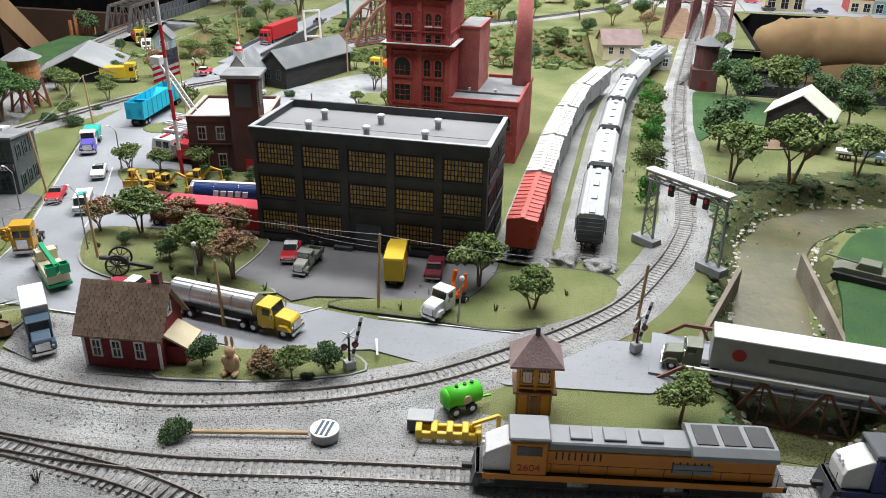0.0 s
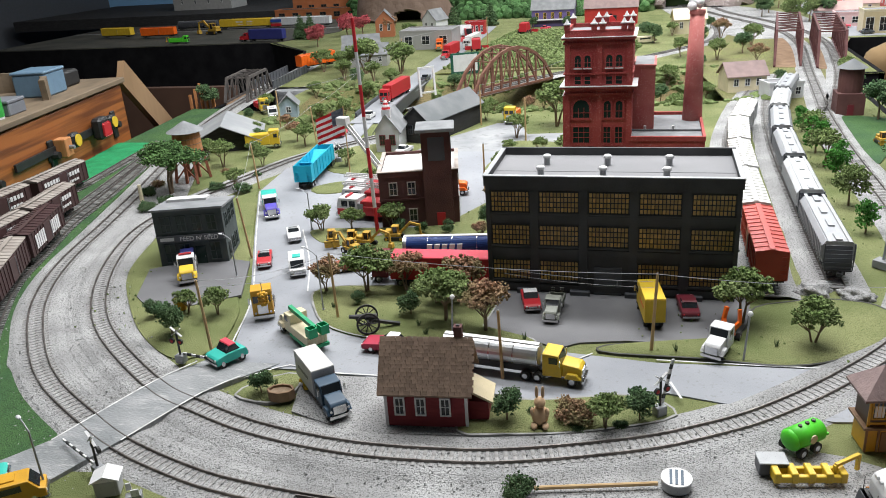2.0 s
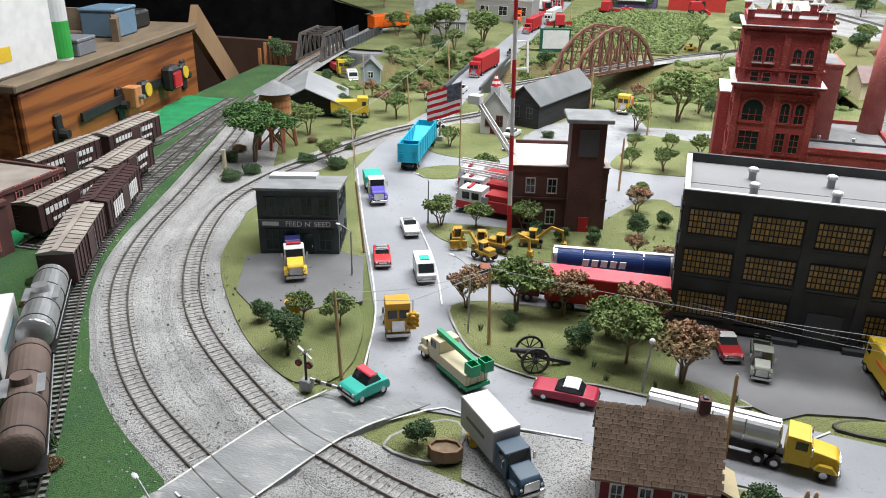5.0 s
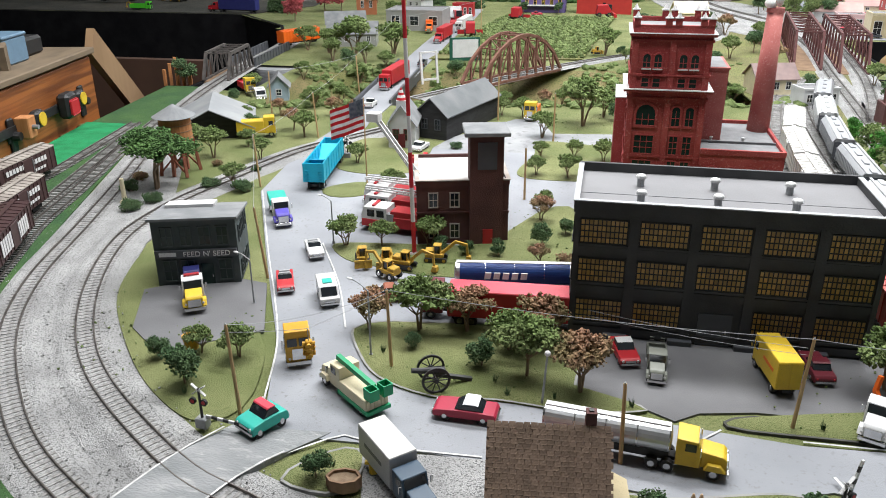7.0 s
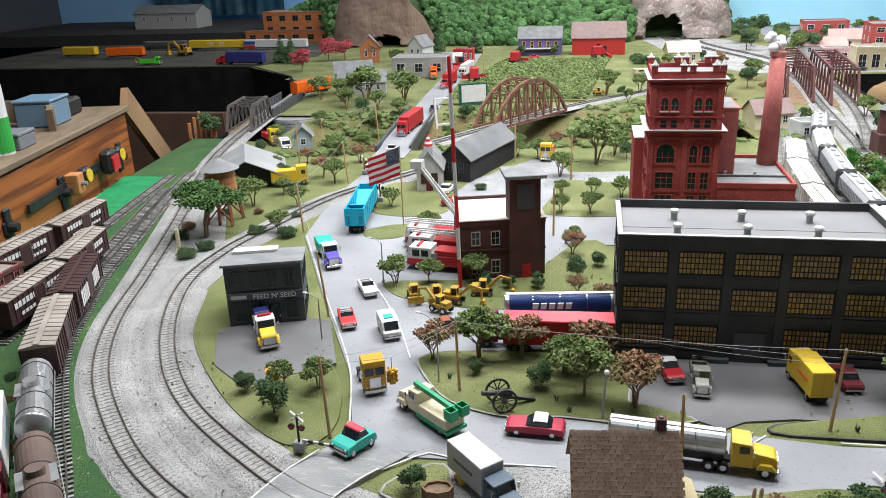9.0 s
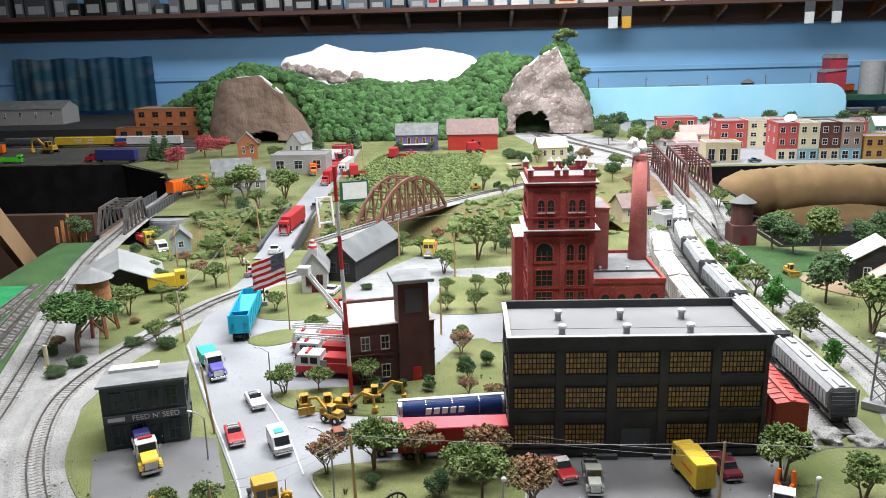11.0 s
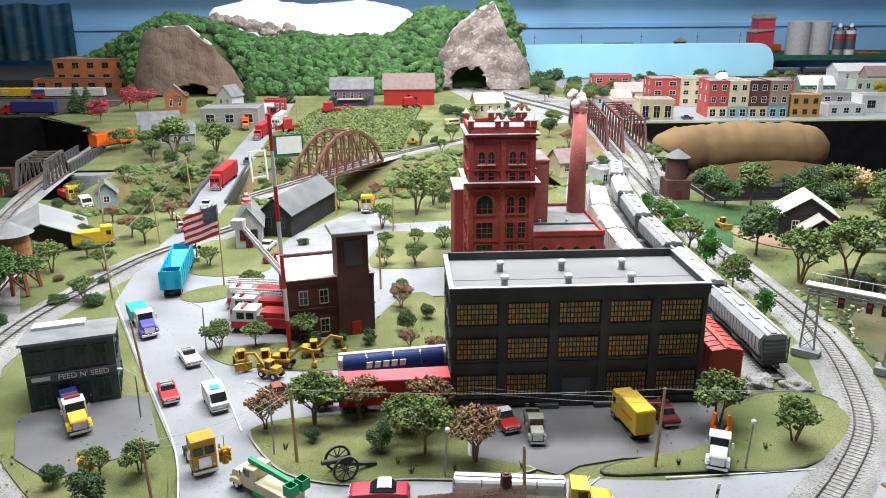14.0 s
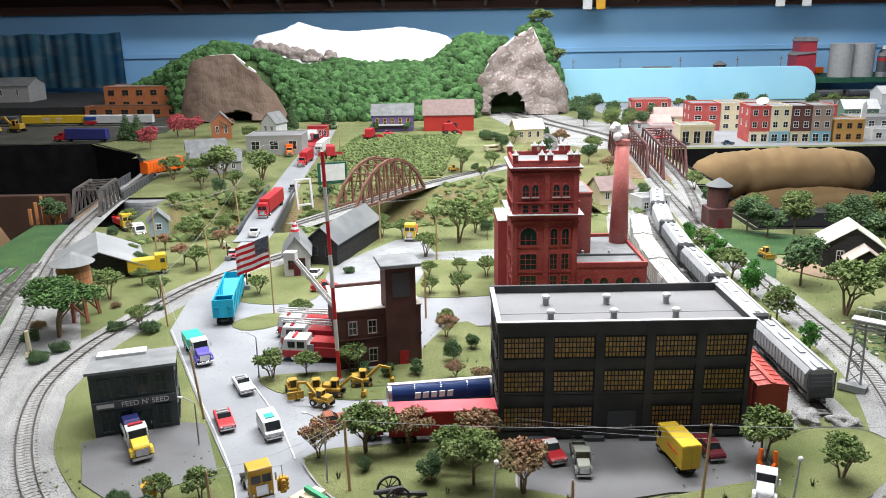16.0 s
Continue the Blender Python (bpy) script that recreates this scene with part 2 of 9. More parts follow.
BRICKT = mat("town_brick", (0.36, 0.06, 0.055), (0.43, 0.09, 0.08), scale=30, rough=0.8, bump=0.3)
GREENPALE = paint("pale_green_wall", (0.42, 0.5, 0.42))
PINKW = paint("pale_pink_wall", (0.6, 0.42, 0.42))
BLUEF = paint("shopfront_blue", (0.16, 0.36, 0.44))
CREEKWALL = mat("stained_plaster", (0.24, 0.21, 0.17), (0.14, 0.12, 0.09), scale=20, rough=0.9, bump=0.5, bump_scale=200)
DIRT = mat("bare_earth", (0.2, 0.14, 0.09), (0.28, 0.2, 0.14), scale=20, rough=0.95, bump=0.6, bump_scale=600)
TANB = paint("grey_tan_wall", (0.3, 0.23, 0.19))
OCHREH = paint("ochre_wall", (0.46, 0.26, 0.08))
GREENH = paint("house_green", (0.11, 0.2, 0.13))
ELEVRED = paint("elevator_red", (0.38, 0.04, 0.06))
GREENSHELF = mat("green_shelf_turf", (0.012, 0.07, 0.04), (0.02, 0.1, 0.06), scale=30, rough=0.9, bump=0.4)
SHELFBROWN = mat("dark_shelf_wood", (0.07, 0.03, 0.022), (0.1, 0.045, 0.035), scale=8, rough=0.7, stretch=(0.3, 4, 4))
CLOUDCLOTH = mat("cloud_print", (0.16, 0.44, 0.62), (0.5, 0.66, 0.72), scale=5.5, rough=0.9, fac=(0.46, 0.68), stretch=(1, 1, 2.2))
ORANGEB = mat("orange_brick", (0.34, 0.11, 0.04), (0.42, 0.15, 0.06), scale=30, rough=0.85)
OLDPLY = mat("scuffed_plywood", (0.17, 0.125, 0.08), (0.1, 0.075, 0.05), scale=12, rough=0.75, stretch=(1, 4, 4))
BLUEBOX = paint("dull_blue_plastic", (0.12, 0.2, 0.28))
PALEGREY = paint("pale_grey_plastic", (0.42, 0.44, 0.44))
WOODDULL = mat("dull_plank_wood", (0.2, 0.12, 0.06), (0.27, 0.17, 0.09), scale=12, rough=0.8, stretch=(1, 1, 0.2))
WOODDARK = mat("dark_panel_wood", (0.05, 0.025, 0.015), (0.08, 0.04, 0.025), scale=8, rough=0.8)
TURFMAT = mat("bright_turf_mat", (0.006, 0.17, 0.055), (0.012, 0.25, 0.09), scale=40, rough=0.9, bump=0.6, bump_scale=900)


# ---------- mesh helpers (centimetres) ----------
def box(bm, x0, x1, y0, y1, z0, z1, bev=0.0):
    r = bmesh.ops.create_cube(bm, size=1.0, matrix=Matrix.Translation(((x0 + x1) / 2, (y0 + y1) / 2, (z0 + z1) / 2)) @ Matrix.Diagonal((x1 - x0, y1 - y0, z1 - z0, 1)))
    if bev:
        es = list({e for v in r["verts"] for e in v.link_edges})
        bmesh.ops.bevel(bm, geom=es, offset=bev, segments=1, affect="EDGES", profile=0.7)
    return bm


def rod(bm, a, b, r0, r1=None, seg=8):
    a, b = Vector(a), Vector(b)
    d = b - a
    m = Matrix.Translation((a + b) / 2) @ d.to_track_quat("Z", "Y").to_matrix().to_4x4()
    bmesh.ops.create_cone(bm, cap_ends=True, segments=seg, radius1=r0, radius2=r0 if r1 is None else max(r1, 0.001), depth=d.length, matrix=m)
    return bm


def bar(bm, a, b, w, h):
    """A square beam from a to b."""
    a, b = Vector(a), Vector(b)
    d = b - a
    m = Matrix.Translation((a + b) / 2) @ d.to_track_quat("Z", "Y").to_matrix().to_4x4()
    bmesh.ops.create_cube(bm, size=1.0, matrix=m @ Matrix.Diagonal((w, h, d.length, 1)))
    return bm


def ball(bm, c, rx, ry=None, rz=None, sub=2):
    bmesh.ops.create_icosphere(bm, subdivisions=sub, radius=1.0, matrix=Matrix.Translation(c) @ Matrix.Diagonal((rx, ry or rx, rz or rx, 1)))
    return bm


def prism(bm, pts, y0, y1, bev=0.0, axis="y"):
    """A side profile (x, z) drawn out from y0 to y1; axis 'z': a plan (x, y) raised from y0 to y1; axis 'x': a profile (y, z)."""
    put = {"y": lambda p, w: (p[0], w, p[1]), "z": lambda p, w: (p[0], p[1], w), "x": lambda p, w: (w, p[0], p[1])}[axis]
    a = [bm.verts.new(put(p, y0)) for p in pts]
    b = [bm.verts.new(put(p, y1)) for p in pts]
    k = len(pts)
    fs = [bm.faces.new(a), bm.faces.new(b[::-1])]
    fs += [bm.faces.new((a[(i + 1) % k], a[i], b[i], b[(i + 1) % k])) for i in range(k)]
    bmesh.ops.recalc_face_normals(bm, faces=fs)
    if bev:
        bmesh.ops.bevel(bm, geom=list({e for f in fs for e in f.edges}), offset=bev, segments=2, affect="EDGES", profile=0.6)
    return bm


def mesh_of(name, bm, material, smooth=False):
    bmesh.ops.scale(bm, vec=(U, U, U), verts=bm.verts)
    me = bpy.data.meshes.new(name)
    bm.to_mesh(me)
    bm.free()
    me.materials.append(material)
    if smooth:
        me.shade_smooth()
    return me


def part(name, bm, material, parent=None, label="", smooth=False, x=0, y=0, z=0, rz=0):
    ob = new(name, mesh_of(name, bm, material, smooth))
    ob.matrix_basis = pose(x * U, y * U, z * U, 0, 0, rz)
    ob.parent = parent
    if label:
        ob["label"] = label
    return ob


def thing(name, x, y, z, rz, label, category, group="", kind=""):
    ob = new(name)
    ob.empty_display_size = 0.01
    ob.matrix_basis = pose(x * U, y * U, z * U, 0, 0, rz)
    return tagged(ob, label, category, group, kind)


def at(x, y, z=0.0, rz=0.0):
    return pose(x * U, y * U, z * U, 0, 0, rz)


def B():
    return bmesh.new()


def curve(pts, step=1.0):
    """A smooth line through plan points, in even steps."""
    p = [Vector((a[0], a[1], a[2] if len(a) > 2 else 0)) for a in pts]
    p = [p[0] * 2 - p[1]] + p + [p[-1] * 2 - p[-2]]
    out = []
    for i in range(1, len(p) - 2):
        a, b, c, d = p[i - 1:i + 3]
        k = max(2, int((c - b).length / step))
        for j in range(k):
            t = j / k
            out.append(0.5 * (2 * b + (c - a) * t + (2 * a - 5 * b + 4 * c - d) * t * t + (3 * b - a - 3 * c + d) * t ** 3))
    return out + [p[-2]]


def even(line, step):
    """Points and headings at even spacing along a line."""
    out, left = [], 0.0
    for a, b in zip(line, line[1:]):
        d, s = b - a, left
        while s < d.length:
            out.append((a + d * (s / d.length), math.degrees(math.atan2(d.y, d.x))))
            s += step
        left = s - d.length
    return out


def sides(line, off):
    out = []
    for i, p in enumerate(line):
        d = (line[min(i + 1, len(line) - 1)] - line[max(i - 1, 0)]).normalized()
        out.append(p + Vector((-d.y, d.x, 0)) * off)
    return out


def sweep(bm, line, profile):
    """A cross-section (offset to the left, height) drawn along a line."""
    rows = [[bm.verts.new((q.x, q.y, q.z + h)) for q in sides(line, o)] for o, h in profile]
    for a, b in zip(rows, rows[1:]):
        for i in range(len(line) - 1):
            bm.faces.new((a[i], b[i], b[i + 1], a[i + 1]))
    return bm


def proto(kind):
    bm = B()
    if kind == "cube":
        bmesh.ops.create_cube(bm, size=1.0)
    elif kind == "leaf":
        bmesh.ops.create_uvsphere(bm, u_segments=4, v_segments=2, radius=1.0)
        bmesh.ops.triangulate(bm, faces=bm.faces)
    else:
        bmesh.ops.create_icosphere(bm, subdivisions=kind, radius=1.0)
    bm.verts.ensure_lookup_table()
    v = np.array([p.co[:] for p in bm.verts])
    f = np.array([[p.index for p in q.verts] for q in bm.faces])
    bm.free()
    return v, f


PROTO = {k: proto(k) for k in ("cube", "leaf", 1, 2)}


def swarm(name, kind, spots, m, parent=None, jitter=0.0, seed=0, smooth=False):
    """Many small shapes in one mesh. Each spot: centre, three half sizes (or sizes of a cube), turn about z and a tilt, in radians."""
    v, f = PROTO[kind]
    rng = np.random.default_rng(seed)
    vs, fs = [], []
    for i, (c, size, a, b) in enumerate(spots):
        w = v * np.array(size)
        if jitter:
            w = w + rng.uniform(-1, 1, w.shape) * jitter * np.mean(size)
        ca, sa, cb, sb = math.cos(a), math.sin(a), math.cos(b), math.sin(b)
        w = w @ np.array([[1, 0, 0], [0, cb, sb], [0, -sb, cb]]) @ np.array([[ca, sa, 0], [-sa, ca, 0], [0, 0, 1]])
        vs.append(w + np.array(c))
        fs.append(f + i * len(v))
    me = bpy.data.meshes.new(name)
    me.from_pydata((np.concatenate(vs) * U).tolist(), [], np.concatenate(fs).tolist())
    me.materials.append(m)
    if smooth:
        me.shade_smooth()
    ob = new(name, me)
    ob.parent = parent
    return ob


# ---------- room ----------
def wall(name, x0, x1, y0, y1, z0, z1, m, label):
    return tagged(part(name, box(B(), x0, x1, y0, y1, z0, z1), m), label, "wall", kind="structure")


wall("floor", -420, 420, -160, 560, -96, -92, ASPHALT_DARK, "dark concrete workshop floor under the layout")["category"] = "floor"
wall("ceiling", -420, 420, -160, 560, 175, 180, WHITE, "white workshop ceiling")["category"] = "ceiling"
wall("wall_north", -420, 420, 545, 560, -92, 175, BLUEWALL, "blue painted board wall behind the layout")
# dark grey paint here stands in for the room's unlit side
wall("wall_west", -420, -410, -160, 545, -92, 175, GREYD, "side wall of the workshop, its lack of light painted dark grey")
wall("wall_east", 410, 420, -160, 545, -92, 175, BLUEWALL, "blue painted side wall of the workshop")
wall("wall_south", -410, 410, -160, -150, -92, 175, GREYP, "plain grey wall behind the camera")


# ---------- the table's ground ----------
CREEK = [(24.4, 36), (24.6, 84), (24.9, 96), (27.3, 114), (31, 123), (38, 128.6), (46, 131), (76, 136)]


def to_creek(x, y):
    """Distance from the creek's middle line."""
    if x < 10 or y > 150:
        return 99.0
    best = 99.0
    for (a, b), (c, d) in zip(CREEK, CREEK[1:]):
        u = max(0.0, min(1.0, ((x - a) * (c - a) + (y - b) * (d - b)) / ((c - a) ** 2 + (d - b) ** 2)))
        best = min(best, math.hypot(x - a - u * (c - a), y - b - u * (d - b)))
    return best


def height(x, y):
    """Lie of the land: a ravine under the truss bridge, a creek bed, small unevenness."""
    h = 0.10 * noise.noise(Vector((x * 0.15, y * 0.15, 0)))
    if -118 < x < 12:
        c = 216 + 0.18 * (x + 60)
        d = abs(y - c)
        if d < 24 and x > -110:
            h -= 9.0 * (0.5 + 0.5 * math.cos(math.pi * d / 24)) ** 0.8 * min(1, (12 - x) / 10) * min(1, (x + 110) / 4)
    d = to_creek(x, y)
    if d < 6.6:
        h -= 3.0 * min(1, (6.6 - d) / 2.8)
    return h


def on_table(x, y):
    if y < 38 or y > 545:
        return False
    if y < 200 and x < -133.5 + (173.1 - y) * 0.1997:
        return False
    if y < 300:
        if x < -113 and 198 < y < 231:
            return False
        left = -150 if y < 165 else (-127 if y < 262 else -127 - (y - 262) * 0.45)
        right = 75 if y < 186 else (31 if y < 236 else 40)
        return left <= x <= right
    if x < -148 and y < 338 - max(0.0, x + 178):
        return False
    return -330 <= x <= 230


def ground_sheet():
    bm, vs = B(), {}
    xs = list(np.arange(-150, 76, 1.5)) 
    xs = list(np.arange(-330, -200, 10.0)) + list(np.arange(-200, -150, 2.0)) + xs + list(np.arange(77.5, 240, 10.0))
    ys = list(np.arange(37.5, 262, 1.5)) + list(np.arange(262, 346, 2.0)) + list(np.arange(346, 549, 4.0))
    for i in range(len(xs) - 1):
        for j in range(len(ys) - 1):
            if not on_table((xs[i] + xs[i + 1]) / 2, (ys[j] + ys[j + 1]) / 2):
                continue
            q = []
            for a, b in ((i, j), (i + 1, j), (i + 1, j + 1), (i, j + 1)):
                if (a, b) not in vs:
                    vs[a, b] = bm.verts.new((xs[a], ys[b], height(xs[a], ys[b])))
                q.append(vs[a, b])
            bm.faces.new(q)
    return bm


ground = tagged(part("ground", ground_sheet(), GRASS, smooth=True), "olive flocked grass sheet over the layout table", "ground", kind="structure")


def fascia(name, pts, z0=-40, z1=0.1, m=BLACK):
    bm = B()
    for (a, b), (c, d) in zip(pts, pts[1:]):
        v = Vector((d - b, -(c - a), 0)).normalized() * 1.2
        prism(bm, [(a, b), (c, d), (c + v.x, d + v.y), (a + v.x, b + v.y)], z0, z1, axis="z")
    return tagged(part(name, bm, m), "black cloth skirt hung along the layout's edge", "table skirt", kind="structure")


fascia("trim_west", [(-330, 339), (-177, 339), (-149, 309), (-145, 300), (-128, 262), (-127.5, 166)])
fascia("trim_east", [(31, 186), (31, 236), (40.5, 236), (40.5, 300), (230, 300)][::-1])
fascia("trim_mid", [(75, 186), (31, 186)])
fascia("trim_front", [(75, 37), (-150, 37)])


# ---------- roads ----------
def road(name, pts, width, m, z=0.14, label="", kind_word="road"):
    line = curve(pts, 2.0)
    w = width / 2
    bm = sweep(B(), line, [(-w, z - 0.3), (-w, z), (-w * 0.5, z + 0.06), (0, z + 0.08), (w * 0.5, z + 0.06), (w, z), (w, z - 0.3)])
    return tagged(part(name, bm, m), label, kind_word, kind="structure")


def slab(name, pts, m, z=0.12, label="", word="pavement"):
    return tagged(part(name, prism(B(), pts, z - 0.3, z, axis="z"), m), label, word, kind="structure")


slab("ground_yard", [(-55, 40), (-62, 58), (-65.1, 62.9), (-70.3, 66), (-79.3, 72.4), (-87.3, 82.5), (-93.6, 94), (-97.6, 105), (-101.6, 117), (-106, 130), (-112, 148), (-117, 164), (-126, 200), (-134, 200), (-130, 162), (-111, 62), (-107, 40)], GRASS_DARK, 0.2, "dark green turf beside the freight yard", "ground")
slab("ground_gravel", [(-120, 192), (-108, 150), (-101, 126), (-96, 108), (-90, 94), (-80, 74), (-66, 56), (-50, 48), (-20, 44), (75, 44), (75, 58), (30, 60), (10, 66), (0, 70), (-14, 72), (-24, 68.5), (-38, 66.5), (-47, 68), (-56, 71), (-66, 77), (-76, 88), (-82, 98), (-86, 110), (-86, 122), (-92, 128), (-102, 150), (-114, 192)], GRAVEL, 0.12, "light grey ballast bed under the tracks", "gravel")
slab("ground_near", [(-75, 40), (-36, 40), (-36, 54), (-44, 57), (-55, 58.5), (-66, 57)], GRASS, 0.22, "grass strip along the layout's front edge", "ground")
slab("ground_field", [(-80, 246), (-38, 252), (-30, 345), (-72, 350)], SCRUB, 0.5, "green crop field beyond the ravine", "field")
def closed(pts, step=1.2):
    p = [Vector((a[0], a[1], 0)) for a in pts]
    out, n = [], len(p)
    for i in range(n):
        a, b, c, d = p[i - 1], p[i], p[(i + 1) % n], p[(i + 2) % n]
        k = max(2, int((c - b).length / step))
        for j in range(k):
            t = j / k
            out.append(0.5 * (2 * b + (c - a) * t + (2 * a - 5 * b + 4 * c - d) * t * t + (3 * b - a - 3 * c + d) * t ** 3))
    return out


def island(name, pts, m, z, label, word="ground", kerb=False):
    """A raised patch with a smooth outline and a slightly domed top."""
    ring = closed(pts)
    c = sum(ring, Vector()) / len(ring)
    bm = B()
    rings = []
    for s, h in ((1.0, -0.3), (1.0, z), (0.93, z + 0.1), (0.6, z + 0.16), (0.25, z + 0.18)):
        rings.append([bm.verts.new((c.x + (q.x - c.x) * s, c.y + (q.y - c.y) * s, h)) for q in ring])
    k = len(ring)
    for r0, r1 in zip(rings, rings[1:]):
        for i in range(k):
            bm.faces.new((r0[i], r0[(i + 1) % k], r1[(i + 1) % k], r1[i]))
    bm.faces.new(rings[-1])
    bmesh.ops.recalc_face_normals(bm, faces=bm.faces)
    ob = tagged(part(name, bm, m, smooth=False), label, word, kind="structure")
    if kerb:
        part("kerb", sweep(B(), ring + ring[:1], [(0.18, -0.1), (0.16, z + 0.05), (-0.06, z + 0.05)]), kerb, ob)
    return ob


def stripe(pts, w=0.16, z=0.26):
    line = curve(pts, 1.5)
    return tagged(part("road_marking", sweep(B(), line, [(-w / 2, z - 0.012), (-w / 2, z), (w / 2, z), (w / 2, z - 0.012)]), WHITE_LINE), "worn white painted road line", "road marking", "road lines", "structure")


# streets: one grey field of paving, with grass and lots raised on it
def crossing():
    """The level crossing: at rail height over both tracks, falling to the street behind."""
    bm, rows = B(), []
    for a, b, z in (((-72, 50), (-63, 50), 0.57), ((-64.2, 61), (-58, 62), 0.57), ((-61, 70.8), (-55, 70), 0.57), ((-60, 73), (-53.4, 72.4), 0.5), ((-58.4, 76.2), (-50.2, 76.8), 0.19)):
        rows.append([bm.verts.new((*a, -0.1)), bm.verts.new((*a, z)), bm.verts.new((*b, z)), bm.verts.new((*b, -0.1))])
    for p, q in zip(rows, rows[1:]):
        for i in range(3):
            bm.faces.new((p[i], p[i + 1], q[i + 1], q[i]))
    bmesh.ops.recalc_face_normals(bm, faces=bm.faces)
    return bm


tagged(part("road_crossing", crossing(), CROSSING), "scuffed grey level crossing with worn white patches", "road", kind="structure")
slab("road_town", [(-58.6, 75.5), (-57, 80), (-60, 89.4), (-64.6, 98.8), (-70.3, 110.6), (-79.9, 131), (-82, 152), (-81, 170), (-81.4, 186), (-77.4, 186), (-75, 165), (-60, 158), (-46, 158), (-24, 156), (-20, 144), (-20, 131), (-33.5, 131), (-36, 114), (-30, 106.5), (-33, 97.5), (-33, 84), (-14, 82.2), (0, 83), (12, 84.6), (16, 86), (16, 79), (12, 76.4), (0, 74.6), (-5, 75.4), (-13, 77), (-22, 74), (-38, 75.6), (-48, 76)], ASPHALT, 0.16, "light grey painted streets of the model town", "road")
road("road_main", [(-79.4, 182, 0.05), (-79.6, 190, .1), (-81, 205, .1), (-82.6, 240, .1), (-84.5, 280, .1), (-86, 330, .1), (-88, 370, .1)], 7.4, ASPHALT, label="grey road on the bridge over the ravine")
slab("pavement_lot", [(-31.5, 85.2), (-31.5, 97.5), (-4.5, 97.5), (-4.5, 90), (-7, 86.2), (-17, 86), (-21.5, 85), (-23.5, 83.5), (-26.5, 85.2)], ASPHALT_DARK, 0.24, "dark asphalt parking lot before the factory")
KERB = mat("pale_kerb", (0.3, 0.3, 0.29), (0.2, 0.2, 0.19), scale=60, rough=0.9, bump=0.4)
DARKEDGE = mat("dark_kerb", (0.05, 0.05, 0.045), (0.09, 0.09, 0.08), scale=60, rough=0.9)
island("ground_park", [(-53.6, 93.2), (-51.4, 88.4), (-48.8, 85.2), (-45.2, 83.5), (-42, 83), (-38, 83.6), (-30.9, 83.2), (-25.6, 84.5), (-27.8, 85.6), (-31.4, 86.2), (-31.2, 92.6), (-32.4, 97), (-40, 96.8), (-46.8, 95.8), (-51, 95.2)], GRASS, 0.3, "mown grass of the small park", kerb=KERB)
island("ground_verge", [(-19.6, 84), (-17.3, 85.2), (-12, 85.4), (-8, 86), (-5.4, 90), (-4, 95), (0, 97), (3, 98), (8, 97), (9, 92), (4, 86.2), (-2, 83.2), (-10, 83.4), (-18, 83.3)], GRASS, 0.28, "grass verge beside the parking lot", kerb=DARKEDGE)
island("ground_fire", [(-62.6, 113.6), (-57, 114.6), (-52, 114.8), (-45, 117), (-40, 122), (-38, 131), (-33.5, 131), (-33.4, 112), (-34, 107.4), (-44, 107), (-50, 106.8), (-55, 108), (-59.6, 109.4)], GRASS, 0.24, "grass round the fire station")
island("ground_meadow", [(-43, 145), (-42, 157), (-41, 166), (-24, 162), (-20, 156), (-21, 147), (-30, 144.6)], GRASS, 0.24, "grass with young trees beyond the cross street")
island("ground_oval", [(-71.2, 133.4), (-68, 137), (-64.4, 137.6), (-63, 134), (-65.6, 131), (-69, 130.6)], GRASS, 0.24, "small oval grass island in the street")
island("ground_church", [(-73.6, 146), (-74.4, 160), (-70, 163), (-61, 162), (-59.6, 150), (-60.6, 143.6), (-68, 142)], GRASS, 0.24, "grass round the chapel")
island("ground_feed", [(-74, 118), (-69.4, 108), (-64.9, 98), (-62.4, 91), (-60.2, 87), (-58.6, 80.6), (-59.2, 77.2), (-62, 76.2), (-67, 79.2), (-72.6, 84.6), (-80, 94), (-83.4, 102), (-85, 110), (-84.6, 120), (-81, 131), (-79.4, 129)], GRASS, 0.22, "grass strip round the feed store")
island("ground_planter", [(-51.8, 70.6), (-50.8, 73), (-48.4, 75), (-46.8, 74.4), (-46.6, 71.6), (-48.2, 69.9)], GRASS, 0.26, "little grass island with a planter", kerb=KERB)
island("ground_house", [(-30, 68.4), (-29.6, 73.4), (-24, 74), (-16, 76), (-12.6, 74.4), (-13.4, 72.6), (-20, 69.9), (-26, 68.6)], GRASS, 0.26, "grass strip beside the red house", kerb=KERB)
slab("ground_drive", [(-47, 75.2), (-45.4, 69), (-38.6, 66.8), (-29, 68), (-29, 74.6), (-37.6, 75.8)], GRAVEL, 0.2, "light gravel drive beside the red house", "gravel")
for row in ([(-57.2, 79.8), (-59.9, 89.2), (-64.2, 98.8), (-70, 110.6), (-79.6, 131)], [(-54.4, 93.3), (-58.2, 102.6), (-64, 113.6)], [(-14, 82.6), (-6, 82.8), (2, 83.2)], [(-20, 83), (-24, 79)], [(-64.2, 61), (-61, 70.8), (-58.6, 75.4)], [(-58, 62), (-55, 70), (-52.7, 73.4)], [(-52.6, 73.6), (-49, 76.6), (-46, 75.8), (-38, 76)]):
    stripe(row, 0.17, 0.588 if row[0][1] < 63 else 0.27)
for x, y in ((-11.9, 75.6), (-56.6, 77.8), (-55.6, 74.5)):
    stripe([(x, y), (x - 0.9, y + 2.6)], 0.22, 0.27 if y > 76 else 0.62)
slab("pavement_plaza", [(-62, 150), (-58, 166), (-48, 182), (-43, 182), (-40, 172), (-24, 174), (-24, 164), (-40, 160), (-48, 150)], CONCRETE, 0.11, "pale concrete yard beside the black shed")
